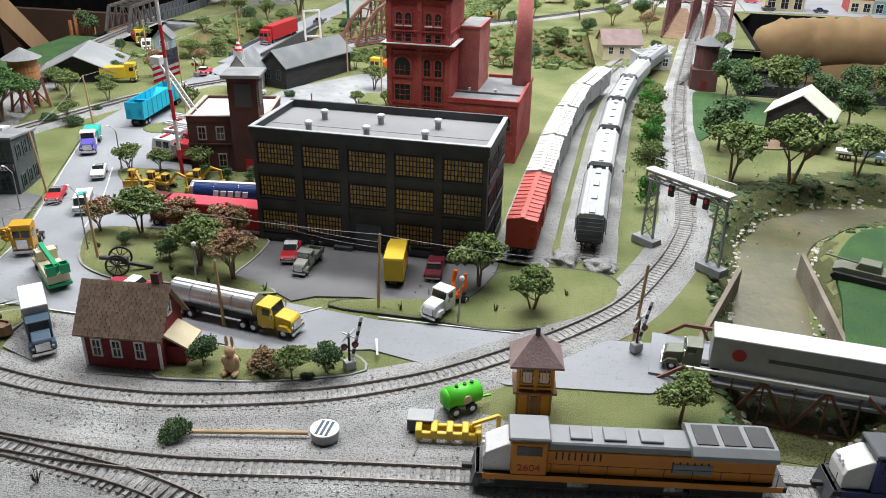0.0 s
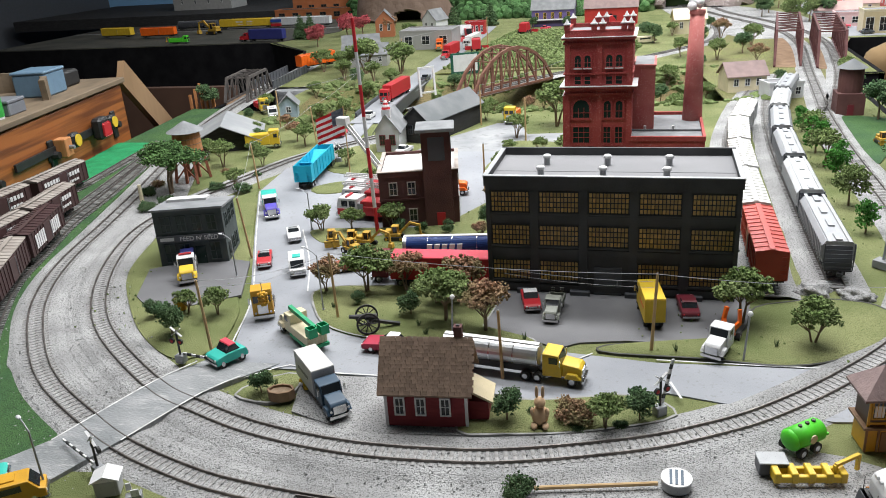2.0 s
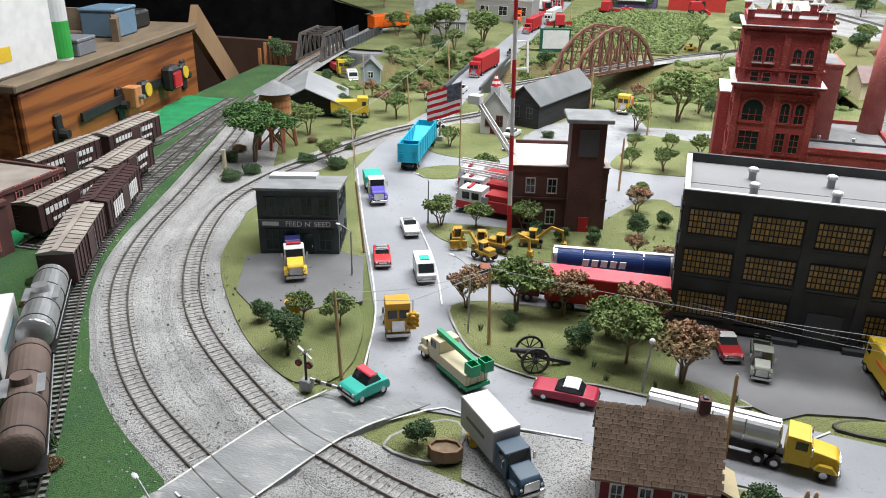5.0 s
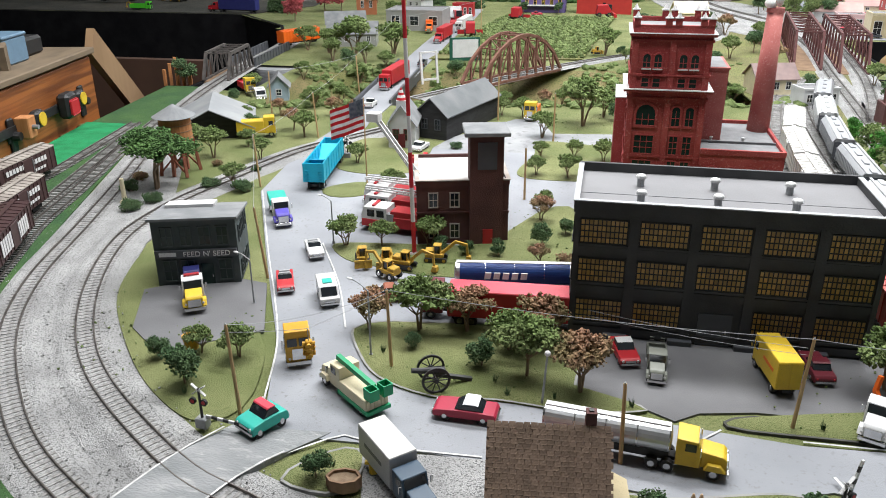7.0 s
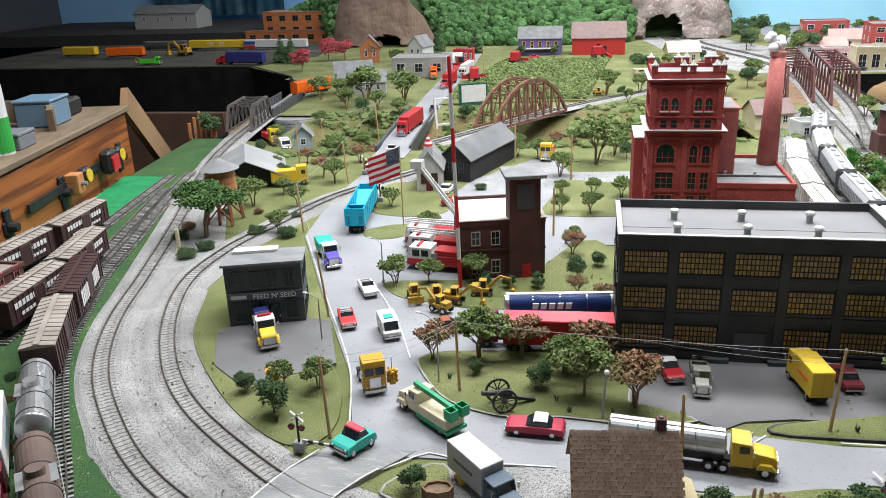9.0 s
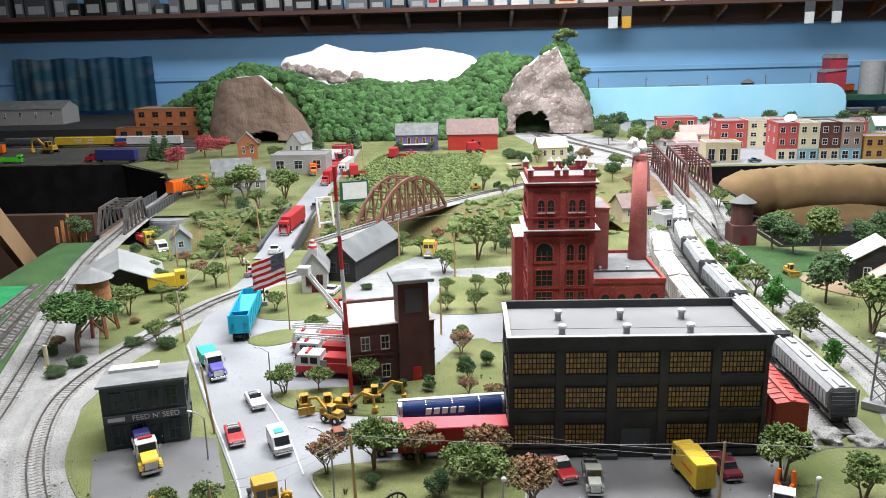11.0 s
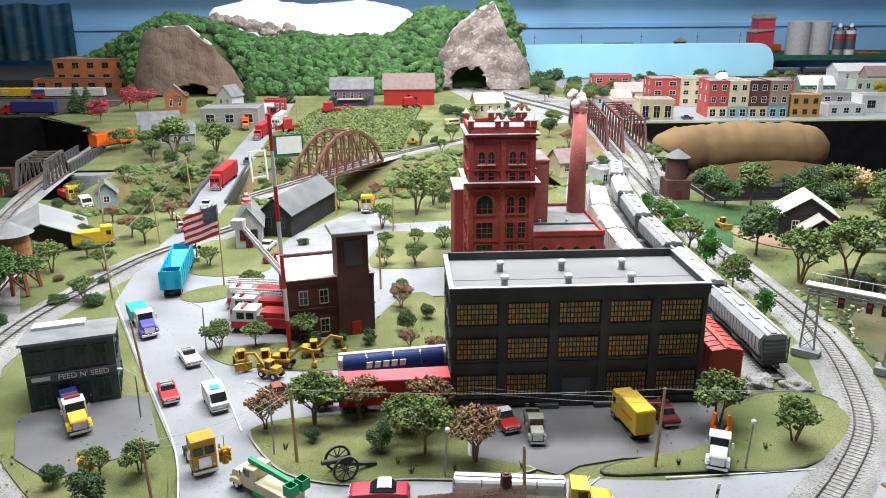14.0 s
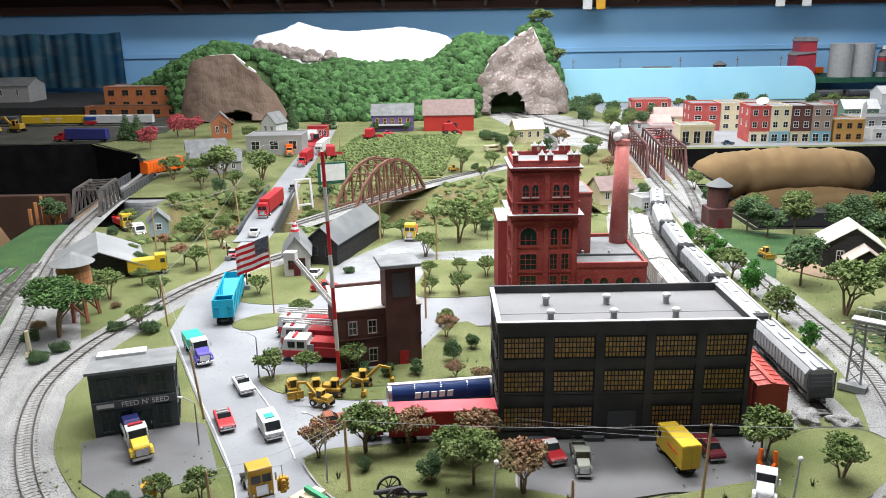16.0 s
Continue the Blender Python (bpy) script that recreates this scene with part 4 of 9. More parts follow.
    part("rim", rod(B(), (18.8, 12.8, 25.3), (18.8, 12.8, 25.9), 1.2, 1.15, 20), BRICK_P, c)
    bm, rnd = B(), random.Random(4)
    for i in range(16):
        ball(bm, (18.8 + rnd.uniform(-1, 0.9) - i * 0.06, 12.8 + rnd.uniform(-0.5, 0.5), 26.2 + i * 0.14 + rnd.uniform(-0.2, 0.2)), rnd.uniform(0.35, 0.75), sub=2)
    part("cotton_smoke", bm, SNOW, c, "white cotton tuft as smoke")


GREENGLASS = mat("dark_green_glass", (0.008, 0.022, 0.018), (0.015, 0.035, 0.028), scale=60, rough=0.2)
brewery()


# ---------- feed store ----------
def feed_store():
    f = thing("feed_store", -77.4, 98.2, 0, 17, "grey-green two-storey feed store with a sloped grey roof", "store")
    prof = [(0, 0), (7.2, 0), (7.2, 7.0), (0, 8.0)]
    part("body", prism(B(), prof, 0, 8.9, axis="x"), FEEDWALL, f)
    part("roof", prism(B(), [(-0.4, 8.02), (7.4, 7.0), (7.4, 7.25), (-0.4, 8.3)], -0.3, 9.2, axis="x"), ROOFGREY, f)
    part("roof_patch", prism(B(), [(5.2, 7.55), (7.6, 7.3), (7.6, 7.6), (5.2, 7.9)], 0.4, 5.8, axis="x"), WHITE, f, "white sheet lying on the roof")
    part("sign_board", box(B(), 0.1, 8.8, -0.35, -0.02, 3.75, 4.6), GREYD, f)
    lettering("FEED N' SEED", 0.85, WHITE, f, 5.6, -0.37, 3.88)
    part("name_bar", box(B(), 0.55, 2.35, -0.38, -0.34, 3.95, 4.4), WHITE, f, "white bar standing for a name")
    for x in (1.5, 3.5, 5.5, 7.4):
        window(f, x, 5.1, 1.1, 2.0, frame_m=FEEDWALL, glass_m=GREENGLASS)
    for x in (1.5, 3.4, 7.4):
        window(f, x, 1.0, 1.3, 2.3, frame_m=FEEDWALL, glass_m=GREENGLASS)
    d = part("door", box(B(), 4.8, 6.1, -0.1, 0.02, 0.1, 2.9), GREENGLASS, f)
    part("door_handle", box(B(), 5.9, 5.98, -0.16, -0.1, 1.3, 1.6), CHROME, d)
    for y in (1.6, 3.6, 5.6):
        for z in (1.0, 5.0):
            window(f, y, z, 1.0, 1.7, y=8.9, frame_m=FEEDWALL, glass_m=GREENGLASS, side="x")
    part("step", box(B(), 4.5, 6.5, -1.0, -0.02, 0.1, 0.45), CONCRETE, f)


feed_store()


# ---------- small red house with shingles ----------
def shingle_roof(parent, x0, x1, y0, y1, z, ridge, over, rows, cols):
    slab_ob = gable(parent, x0, x1, y0, y1, z, ridge, over, SHINGLE, "x")
    c = (y0 + y1) / 2
    L = math.hypot(c - y0 + over, (ridge - z) * (c - y0 + over) / (c - y0))
    ang = math.degrees(math.atan2(ridge - z, c - y0))
    w = (x1 - x0 + 2 * over) / cols
    base = mesh_of("shingle", box(B(), -w / 2 + 0.02, w / 2 - 0.02, -0.03, L / rows * 1.25, 0.0, 0.07), SHINGLE)
    rnd = random.Random(7)
    for r in range(rows):
        for k in range(cols):
            s = new("shingle", base)
            s.parent = slab_ob
            d = L * r / rows + rnd.uniform(-0.03, 0.03)
            yy, zz = y0 - over + d * math.cos(radians(ang)), z - over * (ridge - z) / (c - y0) + d * math.sin(radians(ang)) + 0.2
            s.matrix_basis = pose((x0 - over + w * (k + 0.5 + (0.5 if r % 2 else 0) * 0.6)) * U, yy * U, zz * U, ang - 3, rnd.uniform(-2, 2), 0)
    return slab_ob


def red_house():
    f = thing("red_house", -36.1, 68.3, 0.15, 6, "small dark red clapboard house with a brown shingle roof", "house")
    part("wall", gable_walls(0, 6.9, 0, 4.6, 4.0, 7.1), HOUSERED, f)
    for i in range(14):
        z = 0.15 + i * 0.28
        part("clapboard", prism(B(), [(0, z), (-0.06, z), (-0.01, z + 0.26), (0, z + 0.26)], 0, 6.9, axis="x"), HOUSERED, f)
        part("clapboard", prism(B(), [(6.9, z), (6.96, z), (6.91, z + 0.26), (6.9, z + 0.26)], 0, 4.6), HOUSERED, f)
    for x in (-0.1, 6.75):
        part("corner_board", box(B(), x, x + 0.25, -0.1, 0.02, 0, 3.9), WHITE, f)
    shingle_roof(f, 0, 6.9, 0, 4.6, 4.0, 7.1, 0.55, 15, 17)
    for x in (1.2, 3.0, 5.1):
        window(f, x, 1.3, 0.65, 1.5, y=-0.05)
    window(f, 2.3, 4.6, 0.6, 1.0, y=6.95, side="x")
    c = part("chimney", box(B(), 5.8, 6.5, 2.3, 3.0, 6.4, 8.3), BRICK_D, f)
    part("flue", box(B(), 6.0, 6.3, 2.5, 2.8, 8.3, 8.4), DARKM, c)
    p = part("porch_roof", prism(B(), [(6.9, 3.0), (9.0, 1.9), (9.0, 2.1), (6.9, 3.25)], 0.8, 3.8), TANW, f, "tan sloped porch roof")
    part("porch_wall", box(B(), 6.95, 8.6, 1.0, 3.6, 0, 2.0), HOUSERED, f)


HOUSERED = mat("faded_red_boards", (0.17, 0.02, 0.025), (0.24, 0.035, 0.04), scale=40, rough=0.8, bump=0.2, stretch=(1, 1, 4))
red_house()


# ---------- interlocking tower ----------
def switch_tower():
    f = thing("signal_tower", 2.5, 72.2, 0.15, 10, "brown and yellow railway signal tower with hipped roof", "signal tower")
    f.scale = (0.7, 0.7, 0.88)
    part("lower_wall", box(B(), -2.0, 2.0, -1.6, 1.6, 0, 2.4), YELLOWOCH, f)
    for x in (-1.95, -0.7, 0.7, 1.85):
        part("post", box(B(), x - 0.12, x + 0.12, -1.72, -1.58, 0, 2.5), TIMBER, f)
    part("upper_wall", box(B(), -2.0, 2.0, -1.6, 1.6, 2.5, 5.6), TOWERBROWN, f)
    for x in (-1.95, 0, 1.95):
        part("stile", box(B(), x - 0.14, x + 0.14, -1.72, -1.58, 2.6, 5.4), YELLOWOCH, f)
    for z in (2.9, 5.2):
        part("rail", box(B(), -2.0, 2.0, -1.7, -1.58, z - 0.1, z + 0.1), YELLOWOCH, f)
    part("skirt_roof", prism(B(), [(-2.5, -2.1), (2.5, -2.1), (2.5, 2.1), (-2.5, 2.1)], 2.4, 2.6, axis="z"), TIMBER, f)
    for x in (-0.95, 0.95):
        window(f, x, 3.4, 1.3, 1.6, y=-1.6, frame_m=YELLOWOCH, glass_m=GLASSD, cols=3, rows=3)
        b = part("blind", box(B(), x - 0.5, x + 0.5, -1.68, -1.64, 3.5, 4.6), WHITE, f)
    for y in (-0.7, 0.7):
        window(f, y, 3.4, 1.0, 1.6, y=2.0, frame_m=YELLOWOCH, cols=2, rows=3, side="x")
    bm = B()
    e = [bm.verts.new(p) for p in ((-3.0, -2.6, 5.4), (3.0, -2.6, 5.4), (3.0, 2.6, 5.4), (-3.0, 2.6, 5.4))]
    g = [bm.verts.new(p) for p in ((-3.0, -2.6, 5.6), (3.0, -2.6, 5.6), (3.0, 2.6, 5.6), (-3.0, 2.6, 5.6))]
    t = [bm.verts.new((-0.3, 0, 7.9)), bm.verts.new((0.3, 0, 7.9))]
    bm.faces.new(e)
    for i in range(4):
        bm.faces.new((e[i], e[(i + 1) % 4], g[(i + 1) % 4], g[i]))
    bm.faces.new((g[0], g[1], t[1], t[0])), bm.faces.new((g[1], g[2], t[1])), bm.faces.new((g[2], g[3], t[0], t[1])), bm.faces.new((g[3], g[0], t[0]))
    part("roof", bm, TOWERROOF, f, "mauve-brown hipped roof")
    part("chimney", box(B(), -0.25, 0.25, -0.25, 0.25, 7.7, 8.6, 0.05), GREYD, f)
    part("door", box(B(), -0.45, 0.45, -1.7, -1.58, 0, 2.0), TIMBER, f)


TOWERBROWN = paint("dark_brown_paint", (0.07, 0.04, 0.025))
YELLOWOCH = paint("ochre_paint", (0.5, 0.27, 0.02))
TOWERROOF = mat("mauve_roofing", (0.2, 0.145, 0.14), (0.26, 0.19, 0.18), scale=60, rough=0.85, bump=0.3)
switch_tower()


# ---------- generic small buildings ----------
def cottage(name, x, y, rz, w, d, wall_h, ridge, wall_m, roof_m, label, cat="house", along="x", over=0.5, wins=2, win_m=WHITE, door_m=None, z=0.0):
    f = thing(name, x, y, z, rz, label, cat)
    part("wall", gable_walls(0, w, 0, d, wall_h, ridge, along), wall_m, f)
    gable(f, 0, w, 0, d, wall_h, ridge, over, roof_m, along)
    for i in range(wins):
        window(f, w * (i + 0.7) / (wins + 0.4), wall_h * 0.4, min(1.0, w / wins * 0.4), wall_h * 0.38, frame_m=win_m)
    if door_m:
        part("door", box(B(), w * 0.5 - 0.6, w * 0.5 + 0.6, -0.1, 0.02, 0, wall_h * 0.62), door_m, f)
    return f


def block(name, x, y, rz, w, d, h, wall_m, label, cat="building", floors=3, cols=3, roof_m=ROOFING, base_m=None, win_m=WHITE, z=0.0, side=True):
    f = thing(name, x, y, z, rz, label, cat)
    part("wall", box(B(), 0, w, 0, d, 0, h), wall_m, f)
    bm = B()
    for a in ((-0.1, w + 0.1, -0.12, 0.3), (-0.1, w + 0.1, d - 0.3, d + 0.1), (-0.1, 0.3, 0.3, d - 0.3), (w - 0.3, w + 0.1, 0.3, d - 0.3)):
        box(bm, *a, h, h + 0.5)
    part("parapet", bm, wall_m, f)
    part("roof", box(B(), 0.3, w - 0.3, 0.3, d - 0.3, h, h + 0.15), roof_m, f)
    fh = h / floors
    for r in range(floors):
        for k in range(cols):
            window(f, w * (k + 0.5) / cols, r * fh + fh * 0.3, w / cols * 0.42, fh * 0.45, frame_m=win_m)
        if side and r:
            for k in range(2):
                wn = window(f, 0, 0, 0.9, fh * 0.45, frame_m=win_m)
                wn.matrix_basis = pose(0, d * (k + 0.6) / 2.2 * U, (r * fh + fh * 0.3) * U, 0, 0, -90)
    if base_m:
        b = part("shopfront", box(B(), 0.05, w - 0.05, -0.12, 0.02, 0, fh * 0.95), base_m, f)
        for k in range(cols):
            window(f, w * (k + 0.5) / cols, fh * 0.12, w / cols * 0.55, fh * 0.6, y=-0.12, frame_m=win_m)
    return f


# ---------- trees ----------
def tree_model(kind, seed, leaf, hide_z=-400.0):
    """A tree 1 cm high, to be scaled: tapered trunk with limbs, and a crown of many small clumps."""
    rnd = random.Random(seed)
    f = thing("tree", 0, 0, 0, 0, "", "tree")
    bm, tips = B(), []
    if kind == "conifer":
        rod(bm, (0, 0, 0), (0, 0, 0.95), 0.03, 0.008, 6)
    else:
        n = 1 if kind in ("oval", "round") else rnd.choice((2, 3))
        for k in range(n):
            a0 = rnd.uniform(0, 6.28)
            p, q = Vector((0.02 * math.cos(a0), 0.02 * math.sin(a0), 0)), None
            q = Vector((0.07 * math.cos(a0) * n / 2, 0.07 * math.sin(a0) * n / 2, rnd.uniform(0.28, 0.38)))
            rod(bm, p, q, 0.026, 0.018, 6)
            for j in range(4):
                a = a0 + rnd.uniform(-1.6, 1.6)
                e = q + Vector((rnd.uniform(0.08, 0.26) * math.cos(a), rnd.uniform(0.08, 0.26) * math.sin(a), rnd.uniform(0.15, 0.36)))
                rod(bm, q, e, 0.014, 0.006, 5)
                tips.append(e)
                for _ in range(2):
                    e2 = e + Vector((rnd.uniform(-0.12, 0.12), rnd.uniform(-0.12, 0.12), rnd.uniform(0.03, 0.14)))
                    rod(bm, e, e2, 0.009, 0.004, 4)
                    tips.append(e2)
    part("trunk", bm, BARK, f)
    spots = []

    def clump(c, r):
        spots.append((c[:], (r * rnd.uniform(0.8, 1.25), r * rnd.uniform(0.8, 1.25), r * rnd.uniform(0.6, 0.95)), rnd.uniform(0, 6), rnd.uniform(0, 6)))

    lobes = []
    if kind == "umbrella":
        for i in range(8):
            a = i * 0.785 + rnd.uniform(-0.4, 0.4)
            rr = rnd.uniform(0.12, 0.36)
            lobes.append((Vector((rr * math.cos(a), rr * math.sin(a), rnd.uniform(0.62, 0.8))), rnd.uniform(0.14, 0.22), 0.55))
        lobes.append((Vector((0, 0, 0.82)), 0.22, 0.6))
    elif kind == "oval":
        for i in range(7):
            a = rnd.uniform(0, 6.28)
            lobes.append((Vector((0.13 * math.cos(a), 0.13 * math.sin(a), 0.35 + 0.085 * i)), 0.2 - 0.012 * i, 0.9))
    elif kind == "round":
        for i in range(10):
            a = i * 2.4
            lobes.append((Vector((0.24 * math.cos(a) * rnd.uniform(0.5, 1), 0.24 * math.sin(a) * rnd.uniform(0.5, 1), rnd.uniform(0.42, 0.8))), rnd.uniform(0.15, 0.22), 0.85))
    elif kind == "bush":
        for i in range(7):
            a = i * 0.9
            lobes.append((Vector((0.4 * math.cos(a), 0.4 * math.sin(a), rnd.uniform(0.3, 0.6))), rnd.uniform(0.25, 0.4), 0.8))
    elif kind == "conifer":
        for i in range(9):
            lobes.append((Vector((0, 0, 0.12 + i * 0.1)), 0.26 * (1 - i / 9.5) + 0.03, 0.5))
    for c, r, flat in lobes:
        for _ in range(420 if leaf is LEAF_U else 140):
            d = Vector((rnd.gauss(0, 1), rnd.gauss(0, 1), rnd.gauss(0.15, 0.8))).normalized() * r * rnd.uniform(0.35, 1.15)
            d.z *= flat
            clump(c + d, rnd.uniform(0.06, 0.12) * r if leaf is LEAF_U else rnd.uniform(0.09, 0.2) * r)
    for t in tips:
        clump(t + Vector((0, 0, 0.02)), rnd.uniform(0.04, 0.07))
        clump(t + Vector((rnd.uniform(-0.05, 0.05), rnd.uniform(-0.05, 0.05), 0.05)), rnd.uniform(0.03, 0.06))
    swarm("crown", "leaf", spots, leaf, f, 0.3, seed)
    return f


KINDS = {
    "o": ("umbrella", LEAF, "olive clump-foliage model tree on a branching trunk"),
    "d": ("round", LEAF_D, "dark green clump-foliage model tree"),
    "b": ("umbrella", LEAF_B, "brownish autumn model tree on a branching trunk"),
    "g": ("oval", LEAF_G, "bright green upright model tree"),
    "y": ("round", LEAF, "yellow-green rounded model tree"),
    "U": ("umbrella", LEAF_U, "broad flat-topped green tree beside the water tank"),
    "p": ("round", LEAF_P, "pink blossoming rounded model tree"),
    "k": ("round", LEAF_C, "pale cream-coloured model tree on a dark trunk"),
    "Y": ("round", LEAF_Y, "small bright yellow model tree"),
    "c": ("conifer", LEAF_D, "dark green conical fir tree"),
    "B": ("bush", LEAF_D, "low dark green foliage bush"),
    "R": ("bush", LEAF_B, "low rusty brown foliage bush"),
}
MODELS = {}


def plant(k, x, y, h, z=None, wide=1.0):
    v = (k, random.randrange(3))
    kind, leaf, label = KINDS[k]
    z = height(x, y) - 0.02 if z is None else z
    m = at(x, y, z, random.uniform(0, 360))
    s = h * (1.25 if kind == "bush" else 1.06)
    if v not in MODELS:
        MODELS[v] = ob = tree_model(kind, hash_of(k) + v[1], leaf)
        ob.matrix_basis = m
    else:
        ob = copy_thing(MODELS[v], m)
    tagged(ob, label, "bush" if kind == "bush" else "tree", "trees on the layout")
    ob.scale = (s * wide, s * wide, s)
    return ob


def hash_of(k):
    return ord(k) * 10


def grove(text, wide=1.0):
    for row in text.split(";"):
        k, x, y, h = row.split()
        plant(k, float(x), float(y), float(h), wide=wide)


# park before the factory
grove("b -51.9 93.4 4.5;o -47 94 6.2;b -42.3 94.6 5.1;o -37.9 91.8 4.6;o -35.9 87.8 6.2;b -31.2 86.2 6.0;d -40.1 88.6 3.4;d -46.8 90.5 2;b -34.7 93.4 5.6;R -44 86.5 0.5", 0.98)
# by the fire station and the excavators
grove("o -60.9 113.4 4.3;o -56.5 114.1 3.6;o -50.6 114.5 4.4;d -49 113 2.6;d -45.8 113.1 2.3;d -42.1 113.6 2.4;b -37.1 112.2 2.8;d -37.3 117.7 3.2;b -38.1 126 3.9;o -38 131 3;R -33.6 112 1.8;d -34.5 122 2.6")
# meadow behind
grove("o -40.7 155.4 3.2;o -35.3 156.5 3.4;o -30.5 154.7 4.2;o -40.6 145.7 3.5;o -35.6 145.4 4.1;B -55.8 159 1.2;o -69.9 146.7 3.8;o -60.8 134.5 3.7;o -51.3 185.3 3.9;o -46.9 183.5 4.3;o -41.7 168.7 5.1;o -34.9 179.2 9.5;o -31.1 186.8 5.7;d -28.7 184 3.8")
# engine shed and left edge
grove("o -95 146.2 5.4;o -84.6 132.2 4;o -92.2 153.8 3.3;o -84.8 162 5;b -95.7 176.9 3.6;B -93.2 123.8 1.5;B -82.7 131 1.8;B -88 131.4 1.6;B -94.4 120.2 1.6;B -99.5 128 1.6;o -100 170 3.4;d -110 186 3.2")
plant("U", -95.9, 129.4, 9.4, wide=1.3)
# ravine banks
grove("b -100 196 3.2;o -93 201 5;o -98 208 5.4;d -90 196 3.8;b -106 204 4.4;o -104 214 5.2;o -94 226 5;d -99 232 5.2;o -68 200 4.2;b -60 199 4.6;o -34 204 5.4;o -28 198 5;b -44 200 4;o -72 222 5;d -70 232 5;o -96 238 6;o -106 240 6.4;b -91 214 4.6;o -32 262.2 7.8;d -27.7 259.7 3.4;o -26 250 4;o -20 196 5;d -14 204 5;b -24 210 4.4;o -10 214 5.6;o -4 206 5;d -30 218 4;o -40 196 3.6;o -52 194 3.2;b -16 222 4.4;o -58 192 2.8")
# lawn right of the main line
grove("g 12.1 158.2 6.4;o 11.9 150.2 6.4;g 12.2 141.7 6.4;y 11.8 130.1 5.9;g 11.6 119.5 4.7;d 23.1 147.8 9;o 23.6 133.2 9;o 31.9 134 10.4;d 27.3 183 8.2;d 30.2 178.9 7.4;y 37 182 9.3;d 47 168 8;o 60 152 8;d 66 164 9;y 54 160 8;d 50.6 183 8.3;y 56.7 183 8.4;d 44 178 7.6;y 62 176 8.6;o 42 140 8;o 52 143 8.6;y 12.6 166 5.8;g 12 174 5")
# front
grove("o -5.7 91.5 6.2;o 0.5 87.9 5;d -64.9 80.8 4.3;o -66.1 86 3.2;o -62.3 86 3.7;d -49.3 71.2 2.8;d -26.1 70.5 3.4;o -18 70.7 3.4;d -15.2 72.1 3.4;d -69.5 84.5 2.6;R -20.5 71.6 2;B -20.2 70.2 .7;B -24 71.8 .8;B -16.8 71.2 .7;B -23.7 61.4 1.5")
plant("y", 14.2, 73.2, 4.7, wide=1.25)
# far side
grove("p -149.4 321.3 9.1;p -149.2 355.8 9.8;p -143 358 9;c -168.7 349.5 10.3;c -163.8 348.8 10.3;c -104 372 10;c -88 376 10;o -103.5 252.1 11;o -91.5 250 9.7;o -119.6 256.5 7.3;o -111.7 252.9 7.2;o -114.8 337.4 6.6;d -16 302.3 7;B -18.2 333.2 3.4;b -128 350 9;o -95 330 6", 1.1)
grove("d 28 398 11;d 36 404 12;d 26 370 9;y 34 352 9;y 40 348 9;d 46 352 9;d 62 392 8;d 92 430 8;d 118 432 9;d 128 430 8;o 84 425 7;d -52 358 5;d -66 358 5;B -20 340 3;o -10 320 5;d 4 336 5;d 134 372 6;o 150 380 6")
grove("o -6 228 5.4;b 2 222 5;o -12 240 6;d -4 246 5.6;o 8 236 5.4;b 12 252 6;o 2 262 6.4;d 10 274 6.6;o -8 270 6;o 14 290 7;d -2 290 6.6;b 6 308 7;o 30 228 5.6;d 28 210 5;o 34 196 6;d 14 218 4.4;o -22 266 6;d 44 196 6.4")
# round the engine shed
grove("o -86.5 146 4.2;b -88.6 166 4.4;o -91 184 4.6;o -100.6 150.4 4.6;d -96 164 3.6;b -84.4 178 4;o -87 190 4.8;o -93 190 4.2;R -100.6 133 1.4;B -98 141 1.2;R -92.4 142.4 1;B -84.6 140 1;o -110 196 4.8;b -88.4 204 4.8;o -108 222 5;o -88.6 232 5.2")
# yard turf
grove("R -86.5 72 .9;B -85 70.5 1.1;R -83 69 .9;B -79.5 66 1;R -77 64 1;B -75 62.6 1.1;R -73 61 .9;R -80.6 67.4 .8;B -89.5 77 .7;R -92.6 84 .6")
grove("R -90 68 .8;B -88 64 .9;R -86 62 .8;B -96 84 .8;R -93 80 .7;B -101 96 .7;R -84 58 .8")


# ---------- rolling stock ----------
def bogie(parent, x, y=0.0, z=0.0):
    b = part("bogie", box(box(box(B(), -1.3, 1.3, -0.98, -0.8, 0.75, 1.15), -1.3, 1.3, 0.8, 0.98, 0.75, 1.15), -0.35, 0.35, -0.8, 0.8, 0.8, 1.1), DARKM, parent)
    b.matrix_basis = at(x, y, z)
    for a in (-0.85, 0.85):
        w = B()
        for s in (-0.76, 0.76):
            rod(w, (a, s - 0.08, 1.1), (a, s + 0.08, 1.1), 0.46, 0.46, 14)
        rod(w, (a, -0.8, 1.1), (a, 0.8, 1.1), 0.1, 0.1, 6)
        part("wheelset", w, STEEL, b)


def under(f, L):
    part("underframe", box(box(B(), -L / 2 + 0.2, L / 2 - 0.2, -0.45, 0.45, 1.15, 1.6), -L / 2, L / 2, -1.4, 1.4, 1.5, 1.66), DARKM, f)
    for s in (-1, 1):
        part("coupler", box(box(B(), min(s * (L / 2), s * (L / 2 + 0.7)), max(s * L / 2, s * (L / 2 + 0.7)), -0.12, 0.12, 1.25, 1.5), s * (L / 2 + 0.6) - 0.15, s * (L / 2 + 0.6) + 0.15, -0.22, 0.22, 1.2, 1.55), DARKM, f)
    for s in (-1, 1):
        bogie(f, s * (L / 2 - 2.2))


